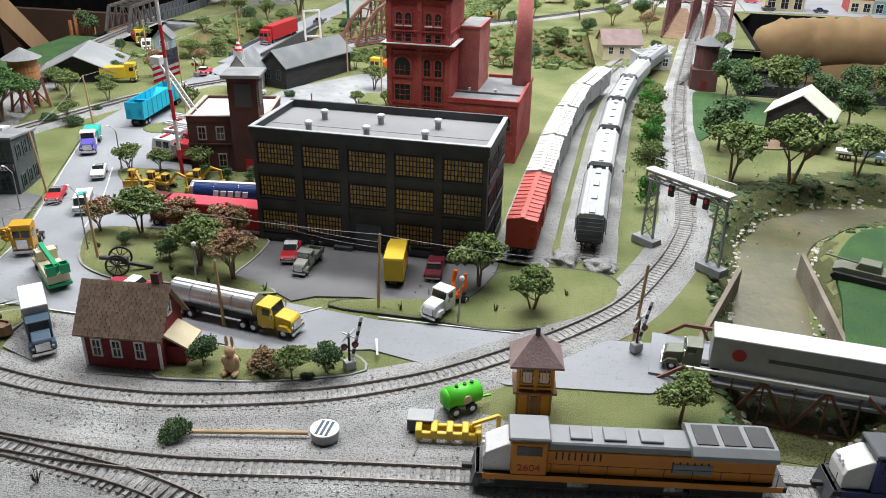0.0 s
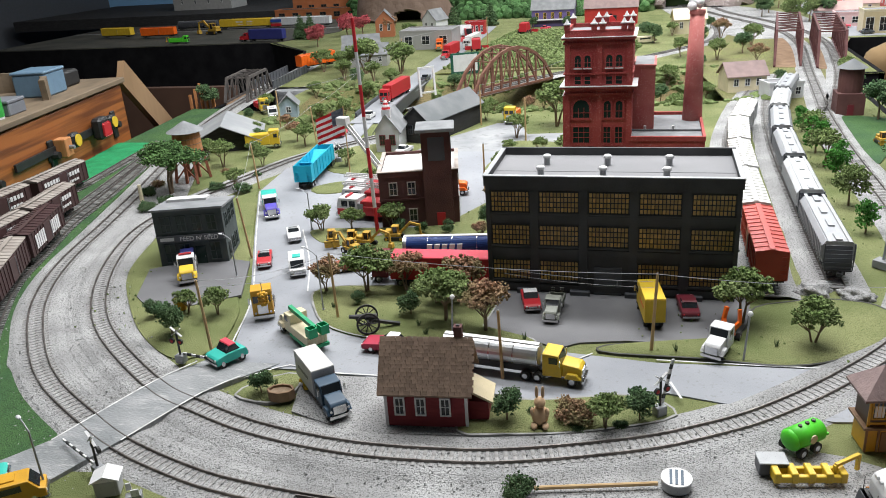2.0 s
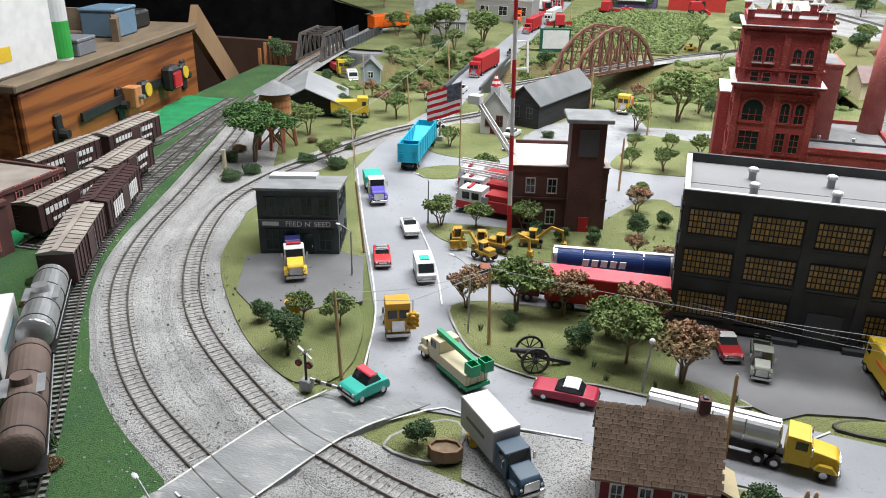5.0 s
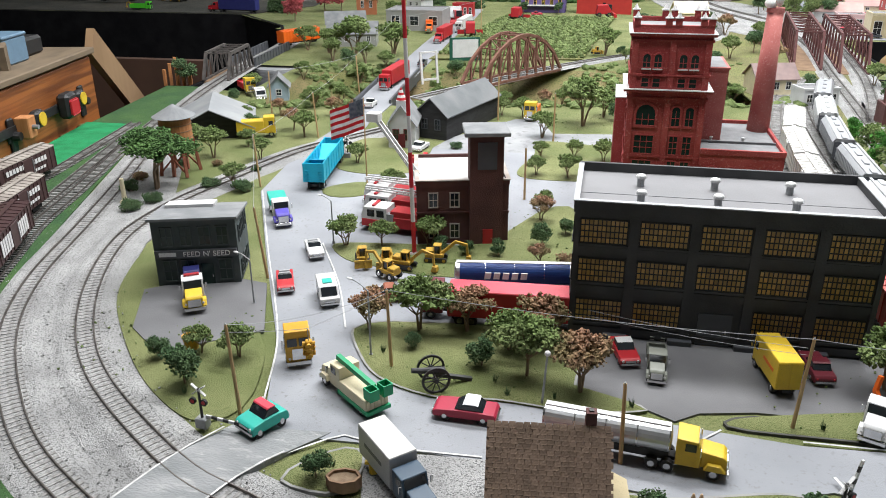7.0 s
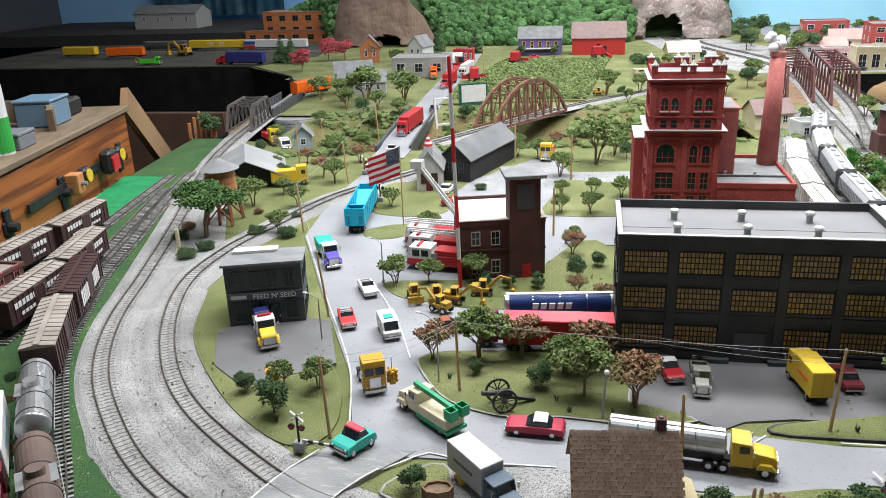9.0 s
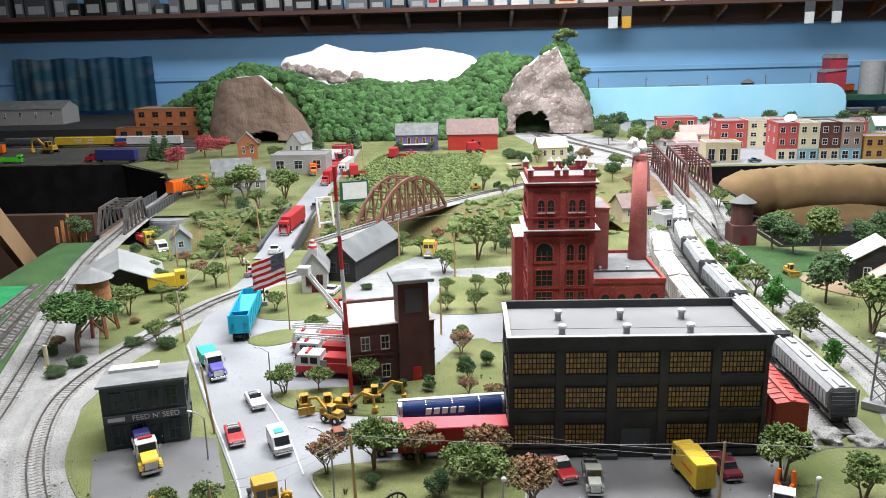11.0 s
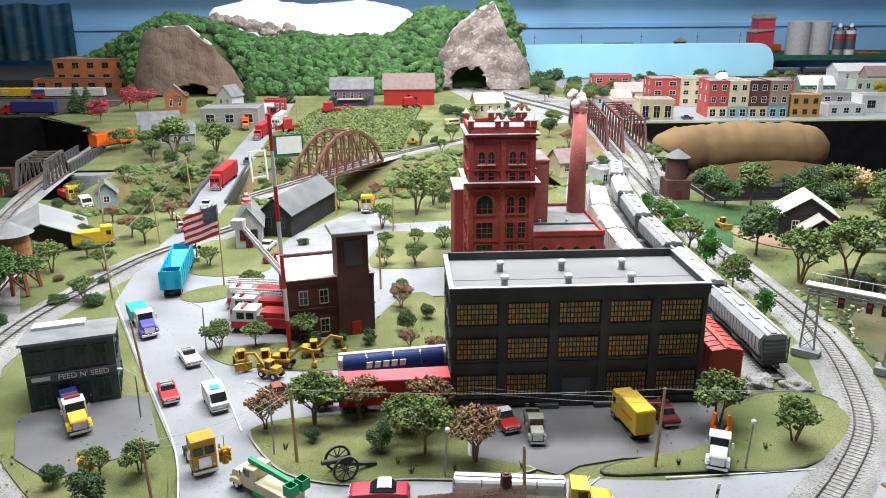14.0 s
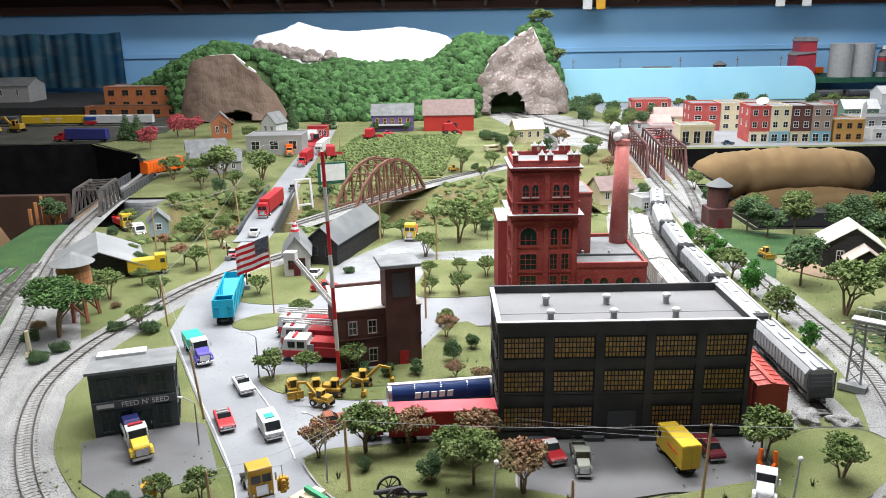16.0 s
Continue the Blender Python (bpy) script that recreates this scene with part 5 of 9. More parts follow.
def boxcar(x, y, z, rz, L, m, roof_m, label, H_=5.2, ribs=12, mark=None):
    f = thing("boxcar", x, y, z, rz, label, "boxcar", "freight cars")
    under(f, L)
    top = H_ - 0.35
    part("body", prism(B(), [(-1.65, 1.66), (1.65, 1.66), (1.65, top), (-1.65, top)], -L / 2, L / 2, 0.04, axis="x"), m, f)
    rib = mesh_of("rib", box(B(), -0.06, 0.06, -0.045, 0.045, 1.7, top - 0.05), m)
    for i in range(ribs + 1):
        a = -L / 2 + 0.1 + (L - 0.2) * i / ribs
        for s in (-1, 1):
            if abs(a) > 1.4:
                r = new("rib", rib)
                r.parent = f
                r.matrix_basis = at(a, s * 1.695)
    part("roof", prism(B(), [(-1.72, top), (1.72, top), (1.72, top + 0.12), (0, top + 0.38), (-1.72, top + 0.12)], -L / 2 - 0.05, L / 2 + 0.05, axis="x"), roof_m, f)
    bm = B()
    for i in range(13):
        a = -L / 2 + L * i / 12
        prism(bm, [(-1.72, top + 0.12), (0, top + 0.38), (1.72, top + 0.12), (1.72, top + 0.2), (0, top + 0.46), (-1.72, top + 0.2)], a - 0.06, a + 0.06, axis="x")
    part("roof_rib", bm, roof_m, f)
    part("roofwalk", box(B(), -L / 2, L / 2, -0.3, 0.3, top + 0.48, top + 0.54), roof_m, f)
    for s in (-1, 1):
        d = part("door", box(B(), -1.3, 1.3, min(s * 1.65, s * 1.8), max(s * 1.65, s * 1.8), 1.75, top - 0.15, 0.03), m, f)
        part("door_bar", box(B(), 0.9, 1.0, min(s * 1.8, s * 1.88), max(s * 1.8, s * 1.88), 2.0, top - 0.4), STEEL, d)
        bm = B()
        for k in range(6):
            zz = 1.9 + k * 0.5
            box(bm, min(s * L / 2, s * (L / 2 + 0.12)), max(s * L / 2, s * (L / 2 + 0.12)), 1.0, 1.5, zz, zz + 0.06)
        part("ladder", bm, m, f)
        if mark:
            # plain bars in place of painted lettering
            bm = B()
            for a, b, c, d2 in mark:
                for j in range(int((b - a) / 0.75)):
                    box(bm, a + j * 0.75, a + j * 0.75 + 0.55, min(s * 1.74, s * 1.79), max(s * 1.74, s * 1.79), c, d2)
            part("marking", bm, WHITE, f, "white bars of painted lettering")
    return f


def hopper(x, y, z, rz, L, m, label):
    f = thing("covered_hopper", x, y, z, rz, label, "hopper car", "freight cars")
    under(f, L)
    part("body", prism(B(), [(-1.5, 2.2), (1.5, 2.2), (1.7, 3.0), (1.7, 4.2), (1.3, 4.75), (-1.3, 4.75), (-1.7, 4.2), (-1.7, 3.0)], -L / 2 + 0.9, L / 2 - 0.9, 0.03, axis="x"), m, f)
    for a in (-L / 3, 0, L / 3):
        bm = prism(B(), [(a - L / 7, 2.2), (a + L / 7, 2.2), (a + 0.5, 1.0), (a - 0.5, 1.0)], -1.1, 1.1)
        part("chute", bm, m, f)
    rib = mesh_of("rib", box(B(), -0.05, 0.05, -0.06, 0.06, 2.3, 4.2), m)
    for i in range(18):
        for s in (-1, 1):
            r = new("rib", rib)
            r.parent = f
            r.matrix_basis = at(-L / 2 + 1.0 + (L - 2.0) * i / 17, s * 1.74)
    bm = B()
    box(bm, -L / 2 + 0.3, L / 2 - 0.3, -1.2, -0.85, 4.85, 4.92)
    box(bm, -L / 2 + 0.3, L / 2 - 0.3, 0.85, 1.2, 4.85, 4.92)
    part("roofwalk", bm, GREYP, f)
    bm = B()
    for i in range(4):
        a = -L / 2 + 2 + (L - 4) * i / 3
        part("hatch", box(B(), a - 1.0, a + 1.0, -0.35, 0.35, 4.75, 4.95, 0.03), m, f)
    bm.free()
    for s in (-1, 1):
        part("end_slope", prism(B(), [(s * (L / 2 - 0.9), 4.2), (s * (L / 2 - 0.9), 2.3), (s * (L / 2 - 0.2), 1.7), (s * (L / 2 - 0.2), 1.85)], -1.4, 1.4), GREYD, f)
        bm = B()
        for yy in (-1.5, 1.5):
            box(bm, s * (L / 2 - 0.25) - 0.06, s * (L / 2 - 0.25) + 0.06, yy - 0.06, yy + 0.06, 1.6, 4.7)
        for k in range(6):
            box(bm, s * (L / 2 - 0.25) - 0.04, s * (L / 2 - 0.25) + 0.04, -1.5, 1.5, 1.9 + k * 0.5, 1.95 + k * 0.5)
        part("end_ladder", bm, GREYD, f)
    return f


def tank_car(x, y, z, rz, L, m, label):
    f = thing("tank_car", x, y, z, rz, label, "tank car", "freight cars")
    under(f, L)
    bm = rod(B(), (-L / 2 + 0.7, 0, 3.2), (L / 2 - 0.7, 0, 3.2), 1.5, 1.5, 24)
    for s in (-1, 1):
        ball(bm, (s * (L / 2 - 0.7), 0, 3.2), 0.5, 1.5, 1.5, 3)
    part("tank", bm, m, f)
    part("dome", rod(B(), (0, 0, 4.4), (0, 0, 5.2), 0.75, 0.7, 16), m, f)
    bm = B()
    for a in (-L / 2 + 1.6, -1.6, 1.6, L / 2 - 1.6):
        rod(bm, (a - 0.06, 0, 3.2), (a + 0.06, 0, 3.2), 1.54, 1.54, 24)
    part("band", bm, DARKM, f)
    part("platform", box(box(B(), -1.3, 1.3, 0.75, 1.5, 4.3, 4.36), -1.3, 1.3, -1.5, -0.75, 4.3, 4.36), STEEL, f)
    bm = B()
    for s in (-1, 1):
        rod(bm, (-L / 2 + 0.4, s * 1.6, 2.7), (L / 2 - 0.4, s * 1.6, 2.7), 0.05, 0.05, 5)
    part("handrail", bm, STEEL, f)
    return f


def locomotive(x, y, z, rz, body_m, top_m, label):
    """A six-axle diesel, nose towards -x."""
    L = 23.0
    f = thing("locomotive", x, y, z, rz, label, "locomotive", "locomotives")
    f.scale = (0.96, 0.96, 0.92)
    part("frame", box(B(), 0.5, L - 0.3, -1.5, 1.5, 1.5, 2.0, 0.04), DARKM, f)
    part("fuel_tank", box(B(), 8.8, 14.2, -1.3, 1.3, 0.5, 1.5, 0.15), DARKM, f)
    for a in (4.6, 18.6):
        b = part("bogie", box(box(B(), a - 2.6, a + 2.6, -1.25, -1.0, 0.7, 1.4), a - 2.6, a + 2.6, 1.0, 1.25, 0.7, 1.4), DARKM, f)
        for d in (-1.9, 0, 1.9):
            w = B()
            for s in (-0.78, 0.78):
                rod(w, (a + d, s - 0.08, 1.15), (a + d, s + 0.08, 1.15), 0.55, 0.55, 14)
            part("wheelset", w, STEEL, b)
    part("nose", prism(B(), [(1.0, 2.0), (3.2, 2.0), (3.2, 4.6), (2.6, 4.5), (1.2, 3.7), (1.0, 3.2)], -1.15, 1.15, 0.12), WHITE, f, "pale grey sloping nose")
    c = part("cab", box(B(), 3.0, 5.6, -1.5, 1.5, 2.0, 5.0, 0.1), body_m, f)
    part("cab_roof", box(B(), 2.8, 5.8, -1.45, 1.45, 5.0, 5.35, 0.1), top_m, f)
    part("cab_window", box(box(B(), 3.4, 5.2, -1.56, -1.5, 3.9, 4.7), 3.4, 5.2, 1.5, 1.56, 3.9, 4.7), GLASSD, c)
    part("windscreen", box(B(), 2.93, 3.0, -1.2, 1.2, 4.65, 4.95), GLASSD, c)
    part("hood", box(B(), 5.6, L - 1.2, -1.1, 1.1, 2.0, 4.1, 0.06), body_m, f)
    part("hood_top", box(B(), 5.6, L - 1.2, -1.12, 1.12, 4.1, 4.85, 0.12), top_m, f)
    part("radiator", prism(B(), [(-1.9, 4.5), (1.9, 4.5), (1.9, 4.9), (1.3, 5.3), (-1.3, 5.3), (-1.9, 4.9)], L - 7.4, L - 1.4, 0.05, axis="x"), top_m, f)
    bm = B()
    for i in range(3):
        box(bm, L - 7.0 + i * 1.9, L - 5.5 + i * 1.9, -1.1, 1.1, 5.3, 5.38)
    part("fan_grille", bm, DARKM, f)
    bm = B()
    for a in (7.2, 9.6, 12.2):
        box(bm, a, a + 1.6, -0.7, 0.7, 4.85, 5.05, 0.05)
    part("exhaust_box", bm, top_m, f)
    part("side_sill", box(box(B(), 1.0, L - 0.6, -1.55, -1.48, 1.55, 2.05), 1.0, L - 0.6, 1.48, 1.55, 1.55, 2.05), body_m, f)
    bm = B()
    for i in range(9):
        a = 5.9 + i * 2.0
        for s in (-1.48, 1.48):
            rod(bm, (a, s, 2.0), (a, s, 3.2), 0.03, 0.03, 4)
    for s in (-1.48, 1.48):
        rod(bm, (5.7, s, 3.2), (L - 0.8, s, 3.2), 0.03, 0.03, 4)
        rod(bm, (0.6, s * 0.7, 2.0), (0.6, s * 0.7, 3.4), 0.03, 0.03, 4)
    part("handrail", bm, DARKM, f)
    bm = B()
    for i in range(8):
        box(bm, 6.2 + i * 0.45, 6.32 + i * 0.45, -1.13, -1.09, 3.3, 4.0)
    for i in range(6):
        box(bm, 14.5 + i * 0.5, 14.62 + i * 0.5, -1.13, -1.09, 2.6, 3.6)
    part("louvre", bm, DARKM, f)
    part("marking", box(B(), 14.6, 17.4, -1.14, -1.1, 2.5, 3.4), GREYP2, f, "grey bar of painted marking")
    if body_m is ORANGEY:
        lettering("2604", 0.85, RED, f, 4.3, -1.53, 2.45, name="road_number")
    part("pilot", prism(B(), [(0.2, 0.6), (0.8, 0.5), (0.8, 2.0), (0.5, 2.0)], -1.4, 1.4), GREYD, f)
    part("coupler", box(B(), -0.5, 0.3, -0.2, 0.2, 1.2, 1.6, 0.04), DARKM, f)
    bm = B()
    for s in (-0.3, 0.3):
        rod(bm, (0.95, s, 3.9), (1.15, s, 3.9), 0.16, 0.16, 8)
    part("headlight", bm, WHITE, f)
    return f


RZ = 0.3
ORANGEY = paint("armour_yellow", (0.55, 0.2, 0.015))
GREYP2 = paint("harbour_grey", (0.19, 0.2, 0.21))
locomotive(-0.9, 62.2, RZ, 10, ORANGEY, GREYP2, "armour yellow and grey diesel locomotive on the front track")
locomotive(23.2, 66.4, RZ, 9, NAVY, GREYD, "dark blue diesel locomotive coupled behind the yellow one")

BOXRED = paint("boxcar_red", (0.4, 0.045, 0.03))
PALE = paint("aged_white_paint", (0.55, 0.56, 0.57))
boxcar(-2.3, 106, RZ, -90, 15.2, BOXRED, BOXRED, "faded red boxcar at the end of the siding")
boxcar(-2.3, 122.5, RZ, -90, 15.6, PALE, WHITEROOF, "white boxcar behind the red one")
boxcar(-1.9, 139, RZ, -91, 15.6, PALE, WHITEROOF, "white boxcar standing on the siding")
boxcar(-1.0, 155.5, RZ, -94, 15.6, PALE, WHITEROOF, "white boxcar beside the brewery")
boxcar(1.3, 171.5, RZ, -101, 15, PALE, WHITEROOF, "white boxcar at the back of the siding")
hopper(5.05, 110.8, RZ, -90, 17.5, HOPG, "grey covered hopper car with dark end platform")
hopper(5.3, 129.3, RZ, -91, 17, PALE, "pale grey covered hopper car")
hopper(5.9, 147.4, RZ, -92, 17, HOPG, "grey covered hopper car with ribbed sides")
hopper(7.0, 165.6, RZ, -96, 17, HOPG, "weathered grey covered hopper car")
hopper(9.2, 183.5, RZ, -100, 16.5, PALE, "pale grey covered hopper car")
hopper(12.6, 201, RZ, -104, 16.5, HOPG, "blue-grey covered hopper at the rear of the train")

TANROOF2 = mat("dusty_tan_roof", (0.3, 0.27, 0.24), (0.2, 0.17, 0.15), scale=25, rough=0.85)
BROWNC = paint("chocolate_brown_paint", (0.055, 0.028, 0.028))
SILVER = mat("dull_silver", (0.5, 0.51, 0.52), (0.38, 0.39, 0.4), scale=50, rough=0.35, metal=0.8)
DIRTY = mat("tan_dusted_brown", (0.12, 0.085, 0.07), (0.07, 0.045, 0.04), scale=30, rough=0.7)
MARK = [(-5.2, 5.2, 3.5, 4.2), (-4.2, 4.2, 2.4, 2.8)]
MARKBIG = [(-5.0, 5.4, 2.3, 4.2)]
tank_car(-76.9, 63.6, 0.2, 130, 14.6, DIRTY, "brown dusty tank car in the yard")
tank_car(-86.4, 75.9, 0.2, 125, 12.6, SILVER, "silver tank car in the yard")
boxcar(-93.5, 88.2, 0.2, 117, 13.6, BROWNC, TANROOF2, "brown boxcar with a cream roof in the yard")
boxcar(-99.3, 101.4, 0.2, 112, 13.6, BROWNC, BROWNC, "chocolate brown boxcar with large white lettering bars", mark=MARKBIG)
boxcar(-103.8, 98.2, 0.2, 95, 12.6, BROWNC, TANROOF2, "brown boxcar beside the brick warehouse", mark=MARK)
boxcar(-106.0, 111.8, 0.2, 102, 12.8, BROWNC, TANROOF2, "brown boxcar with a weathered cream roof", mark=MARK)
boxcar(-115.4, 125.2, 0.2, 94, 13.4, BROWNC, TANROOF2, "brown boxcar with cream roof beside the workbench", mark=MARK)
boxcar(-115.4, 111.2, 0.2, 90, 12.4, BROWNC, TANROOF2, "brown boxcar at the end of the yard track", mark=MARK)


def warehouse(x0, x1, y0, y1, h, label, sign=False):
    """A flat-roofed brick warehouse whose front faces +x."""
    f = thing("warehouse", x1, y0, 0.2, 0, label, "warehouse")
    w, d = x1 - x0, y1 - y0
    part("wall", box(B(), -w, 0, 0, d, 0, h), BRICK_D, f)
    bm = B()
    for a in ((-w, 0.2, -0.2, 0.3), (-w, 0.2, d - 0.3, d + 0.2), (-w, -w + 0.5, 0.3, d - 0.3), (-0.3, 0.2, 0.3, d - 0.3)):
        box(bm, *a, h, h + 0.5)
    part("parapet", bm, BRICK_D, f)
    part("roof", box(B(), -w + 0.5, -0.3, 0.3, d - 0.3, h, h + 0.2), TANROOF2, f, "dusty cream roof")
    for k in range(int(d / 3)):
        for z in (0.9, 3.6):
            window(f, 1.6 + 3 * k, z, 0.9, 1.5, y=0.02, frame_m=BRICK_P, glass_m=GREENGLASS, side="x")
    if sign:
        part("sign_board", box(B(), 0, 0.12, d - 9.5, d - 5, 2.9, 3.5), WHITE, f, "white sign board with a dark bar")
        part("sign_bar", box(B(), 0.12, 0.16, d - 9, d - 5.5, 3.05, 3.35), GREYD, f)


warehouse(-114.6, -103.8, 71, 90, 5.6, "maroon brick warehouse with a white sign board", True)
warehouse(-119, -108.6, 92, 104, 4.6, "low maroon warehouse with a cream roof")


# ---------- road vehicles, nose towards +x ----------
def wheels(f, xs, half, r=0.52, w=0.4, both=True):
    for x in xs:
        for s in (-1, 1):
            t = part("wheel", rod(B(), (x, s * half - w / 2, r), (x, s * half + w / 2, r), r, r, 16), RUBBER, f)
            part("rim", rod(B(), (x, s * (half + w / 2) - 0.03, r), (x, s * (half + w / 2) + 0.03, r), r * 0.55, r * 0.5, 12), CHROME, t)


def lamps(f, x, y, z, m=None, r=0.14, name="headlight"):
    for s in (-1, 1):
        part(name, rod(B(), (x - 0.05, s * y, z), (x + 0.05, s * y, z), r, r, 8), m or WHITE, f)


def car(name, x, y, rz, m, roof_m, label, L=5.2, W=2.1, style="sedan", z=0.24):
    f = thing(name, x, y, z, rz, label, "car", "model vehicles")
    h = L / 2
    if style == "van":
        prof = [(-h, 0.4), (h, 0.4), (h, 1.2), (h - 0.5, 1.35), (h - 1.2, 2.3), (-h + 0.1, 2.4)]
    else:
        prof = [(-h, 0.4), (h, 0.4), (h, 0.95), (h - 0.3, 1.1), (h * 0.3, 1.22), (-h * 0.45, 1.22), (-h + 0.2, 1.15), (-h, 0.9)]
    part("body", prism(B(), prof, -W / 2, W / 2, 0.1), m, f)
    if style == "sedan":
        c = part("cabin", prism(B(), [(h * 0.32, 1.2), (h * 0.02, 1.78), (-h * 0.36, 1.8), (-h * 0.6, 1.2)], -W * 0.42, W * 0.42, 0.06), GLASSD, f)
        part("roof", prism(B(), [(h * 0.06, 1.76), (h * 0.0, 1.86), (-h * 0.36, 1.87), (-h * 0.44, 1.76)], -W * 0.4, W * 0.4, 0.03), roof_m, c)
    elif style == "open":
        part("interior", box(B(), -h * 0.5, h * 0.2, -W * 0.36, W * 0.36, 1.15, 1.26), roof_m, f)
        part("windscreen", prism(B(), [(h * 0.25, 1.2), (h * 0.08, 1.65), (h * 0.04, 1.65), (h * 0.2, 1.2)], -W * 0.4, W * 0.4), GLASSD, f)
        for s in (-0.8, -0.1):
            part("seat", box(B(), -h * 0.3 + s - 0.1, -h * 0.3 + s + 0.25, -W * 0.33, W * 0.33, 1.2, 1.5, 0.05), roof_m, f)
    elif style == "pickup":
        part("cabin", prism(B(), [(h * 0.35, 1.2), (h * 0.1, 1.95), (-h * 0.2, 1.95), (-h * 0.25, 1.2)], -W * 0.43, W * 0.43, 0.06), GLASSD, f)
        part("roof", box(B(), -h * 0.2, h * 0.12, -W * 0.42, W * 0.42, 1.93, 2.02, 0.03), roof_m, f)
        bm = B()
        box(bm, -h, -h * 0.3, -W / 2, -W / 2 + 0.12, 1.2, 1.5)
        box(bm, -h, -h * 0.3, W / 2 - 0.12, W / 2, 1.2, 1.5)
        box(bm, -h, -h + 0.12, -W / 2 + 0.12, W / 2 - 0.12, 1.2, 1.5)
        part("bed_side", bm, m, f)
    else:
        part("windscreen", prism(B(), [(h - 0.48, 1.4), (h - 1.12, 2.25), (h - 1.06, 2.28), (h - 0.42, 1.42)], -W * 0.4, W * 0.4), GLASSD, f)
        part("roof_window", box(B(), -h * 0.3, h * 0.2, -W * 0.25, W * 0.25, 2.36, 2.44), roof_m, f)
        for s in (-1, 1):
            part("side_window", box(B(), -h * 0.7, h * 0.35, s * W / 2 - 0.02, s * W / 2 + 0.02, 1.45, 2.05), GLASSD, f)
    part("front_bumper", box(B(), h - 0.02, h + 0.14, -W * 0.46, W * 0.46, 0.42, 0.68, 0.03), CHROME, f)
    part("rear_bumper", box(B(), -h - 0.14, -h + 0.02, -W * 0.46, W * 0.46, 0.42, 0.68, 0.03), CHROME, f)
    f.scale = (0.88, 0.88, 0.88)
    part("grille", box(B(), h - 0.02, h + 0.05, -W * 0.25, W * 0.25, 0.7, 0.92), CHROME, f)
    lamps(f, h, W * 0.36, 0.86)
    lamps(f, -h, W * 0.38, 0.86, RED, 0.1, "tail_light")
    wheels(f, (-h * 0.6, h * 0.62), W / 2 - 0.18, 0.46, 0.34)
    return f


def cab_conventional(f, x, m, hood_m=None, W=2.5):
    """A long-nosed truck cab whose back is at x."""
    c = part("cab", prism(B(), [(x, 0.9), (x + 2.0, 0.9), (x + 2.0, 2.3), (x + 1.7, 3.4), (x, 3.5)], -W / 2, W / 2, 0.1), m, f)
    part("windscreen", prism(B(), [(x + 2.03, 2.4), (x + 1.76, 3.3), (x + 1.72, 3.3), (x + 1.98, 2.4)], -W * 0.42, W * 0.42), GLASSD, c)
    for s in (-1, 1):
        part("side_window", box(B(), x + 0.7, x + 1.6, s * W / 2 - 0.03, s * W / 2 + 0.03, 2.4, 3.15), GLASSD, c)
        part("mirror", box(B(), x + 1.9, x + 2.0, s * (W / 2 + 0.3) - 0.12, s * (W / 2 + 0.3) + 0.12, 2.3, 3.0), CHROME, c)
    part("hood", prism(B(), [(x + 2.0, 0.9), (x + 4.1, 0.9), (x + 4.1, 1.9), (x + 3.8, 2.2), (x + 2.0, 2.45)], -W * 0.4, W * 0.4, 0.14), hood_m or m, f)
    for s in (-1, 1):
        part("fender", prism(B(), [(x + 2.3, 0.9), (x + 2.6, 1.5), (x + 3.6, 1.5), (x + 4.1, 0.9)], s * W * 0.45 - 0.28, s * W * 0.45 + 0.28, 0.08), hood_m or m, f)
    part("grille", box(B(), x + 4.08, x + 4.2, -0.75, 0.75, 0.95, 1.85), CHROME, f)
    part("bumper", box(B(), x + 4.1, x + 4.35, -W / 2, W / 2, 0.45, 0.85, 0.04), CHROME, f)
    lamps(f, x + 4.15, 1.0, 1.35)
    wheels(f, (x + 3.1,), W / 2 - 0.2, 0.56)


def cab_flat(f, x, m, W=2.6, h=4.2):
    """A cab-over whose back is at x."""
    c = part("cab", prism(B(), [(x, 0.8), (x + 2.3, 0.8), (x + 2.35, 2.2), (x + 2.2, h), (x, h)], -W / 2, W / 2, 0.1), m, f)
    for s in (-1, 1):
        part("windscreen", box(B(), x + 2.22, x + 2.36, s * W * 0.23 - W * 0.19, s * W * 0.23 + W * 0.19, 2.55, 3.45), GLASSD, c)
        part("side_window", box(B(), x + 1.0, x + 1.9, s * W / 2 - 0.03, s * W / 2 + 0.03, 2.5, 3.4), GLASSD, c)
        part("mirror", box(B(), x + 2.2, x + 2.3, s * (W / 2 + 0.3) - 0.1, s * (W / 2 + 0.3) + 0.1, 2.4, 3.3), CHROME, c)
    part("grille", box(B(), x + 2.3, x + 2.45, -0.65, 0.65, 1.05, 2.3), CHROME, f)
    part("bumper", box(B(), x + 2.3, x + 2.55, -W / 2, W / 2, 0.4, 0.85, 0.04), CHROME, f)
    lamps(f, x + 2.42, 0.95, 1.2)
    wheels(f, (x + 1.4,), W / 2 - 0.2, 0.56)


def chassis(f, x0, x1, axles, W=2.5):
    part("chassis", box(B(), x0, x1, -0.45, 0.45, 0.7, 1.05), DARKM, f)
    wheels(f, axles, W / 2 - 0.25, 0.54, 0.55)


def truck(name, x, y, rz, label, cab, cab_m, build, back, axles, z=0.24, hood_m=None, s=0.87):
    f = thing(name, x, y, z, rz, label, "truck", "model vehicles")
    chassis(f, -back, 1.0, axles)
    (cab_conventional if cab == "nose" else cab_flat)(f, 0.0, cab_m, *([hood_m] if cab == "nose" else []))
    build(f)
    f.scale = (s, s, s)
    return f


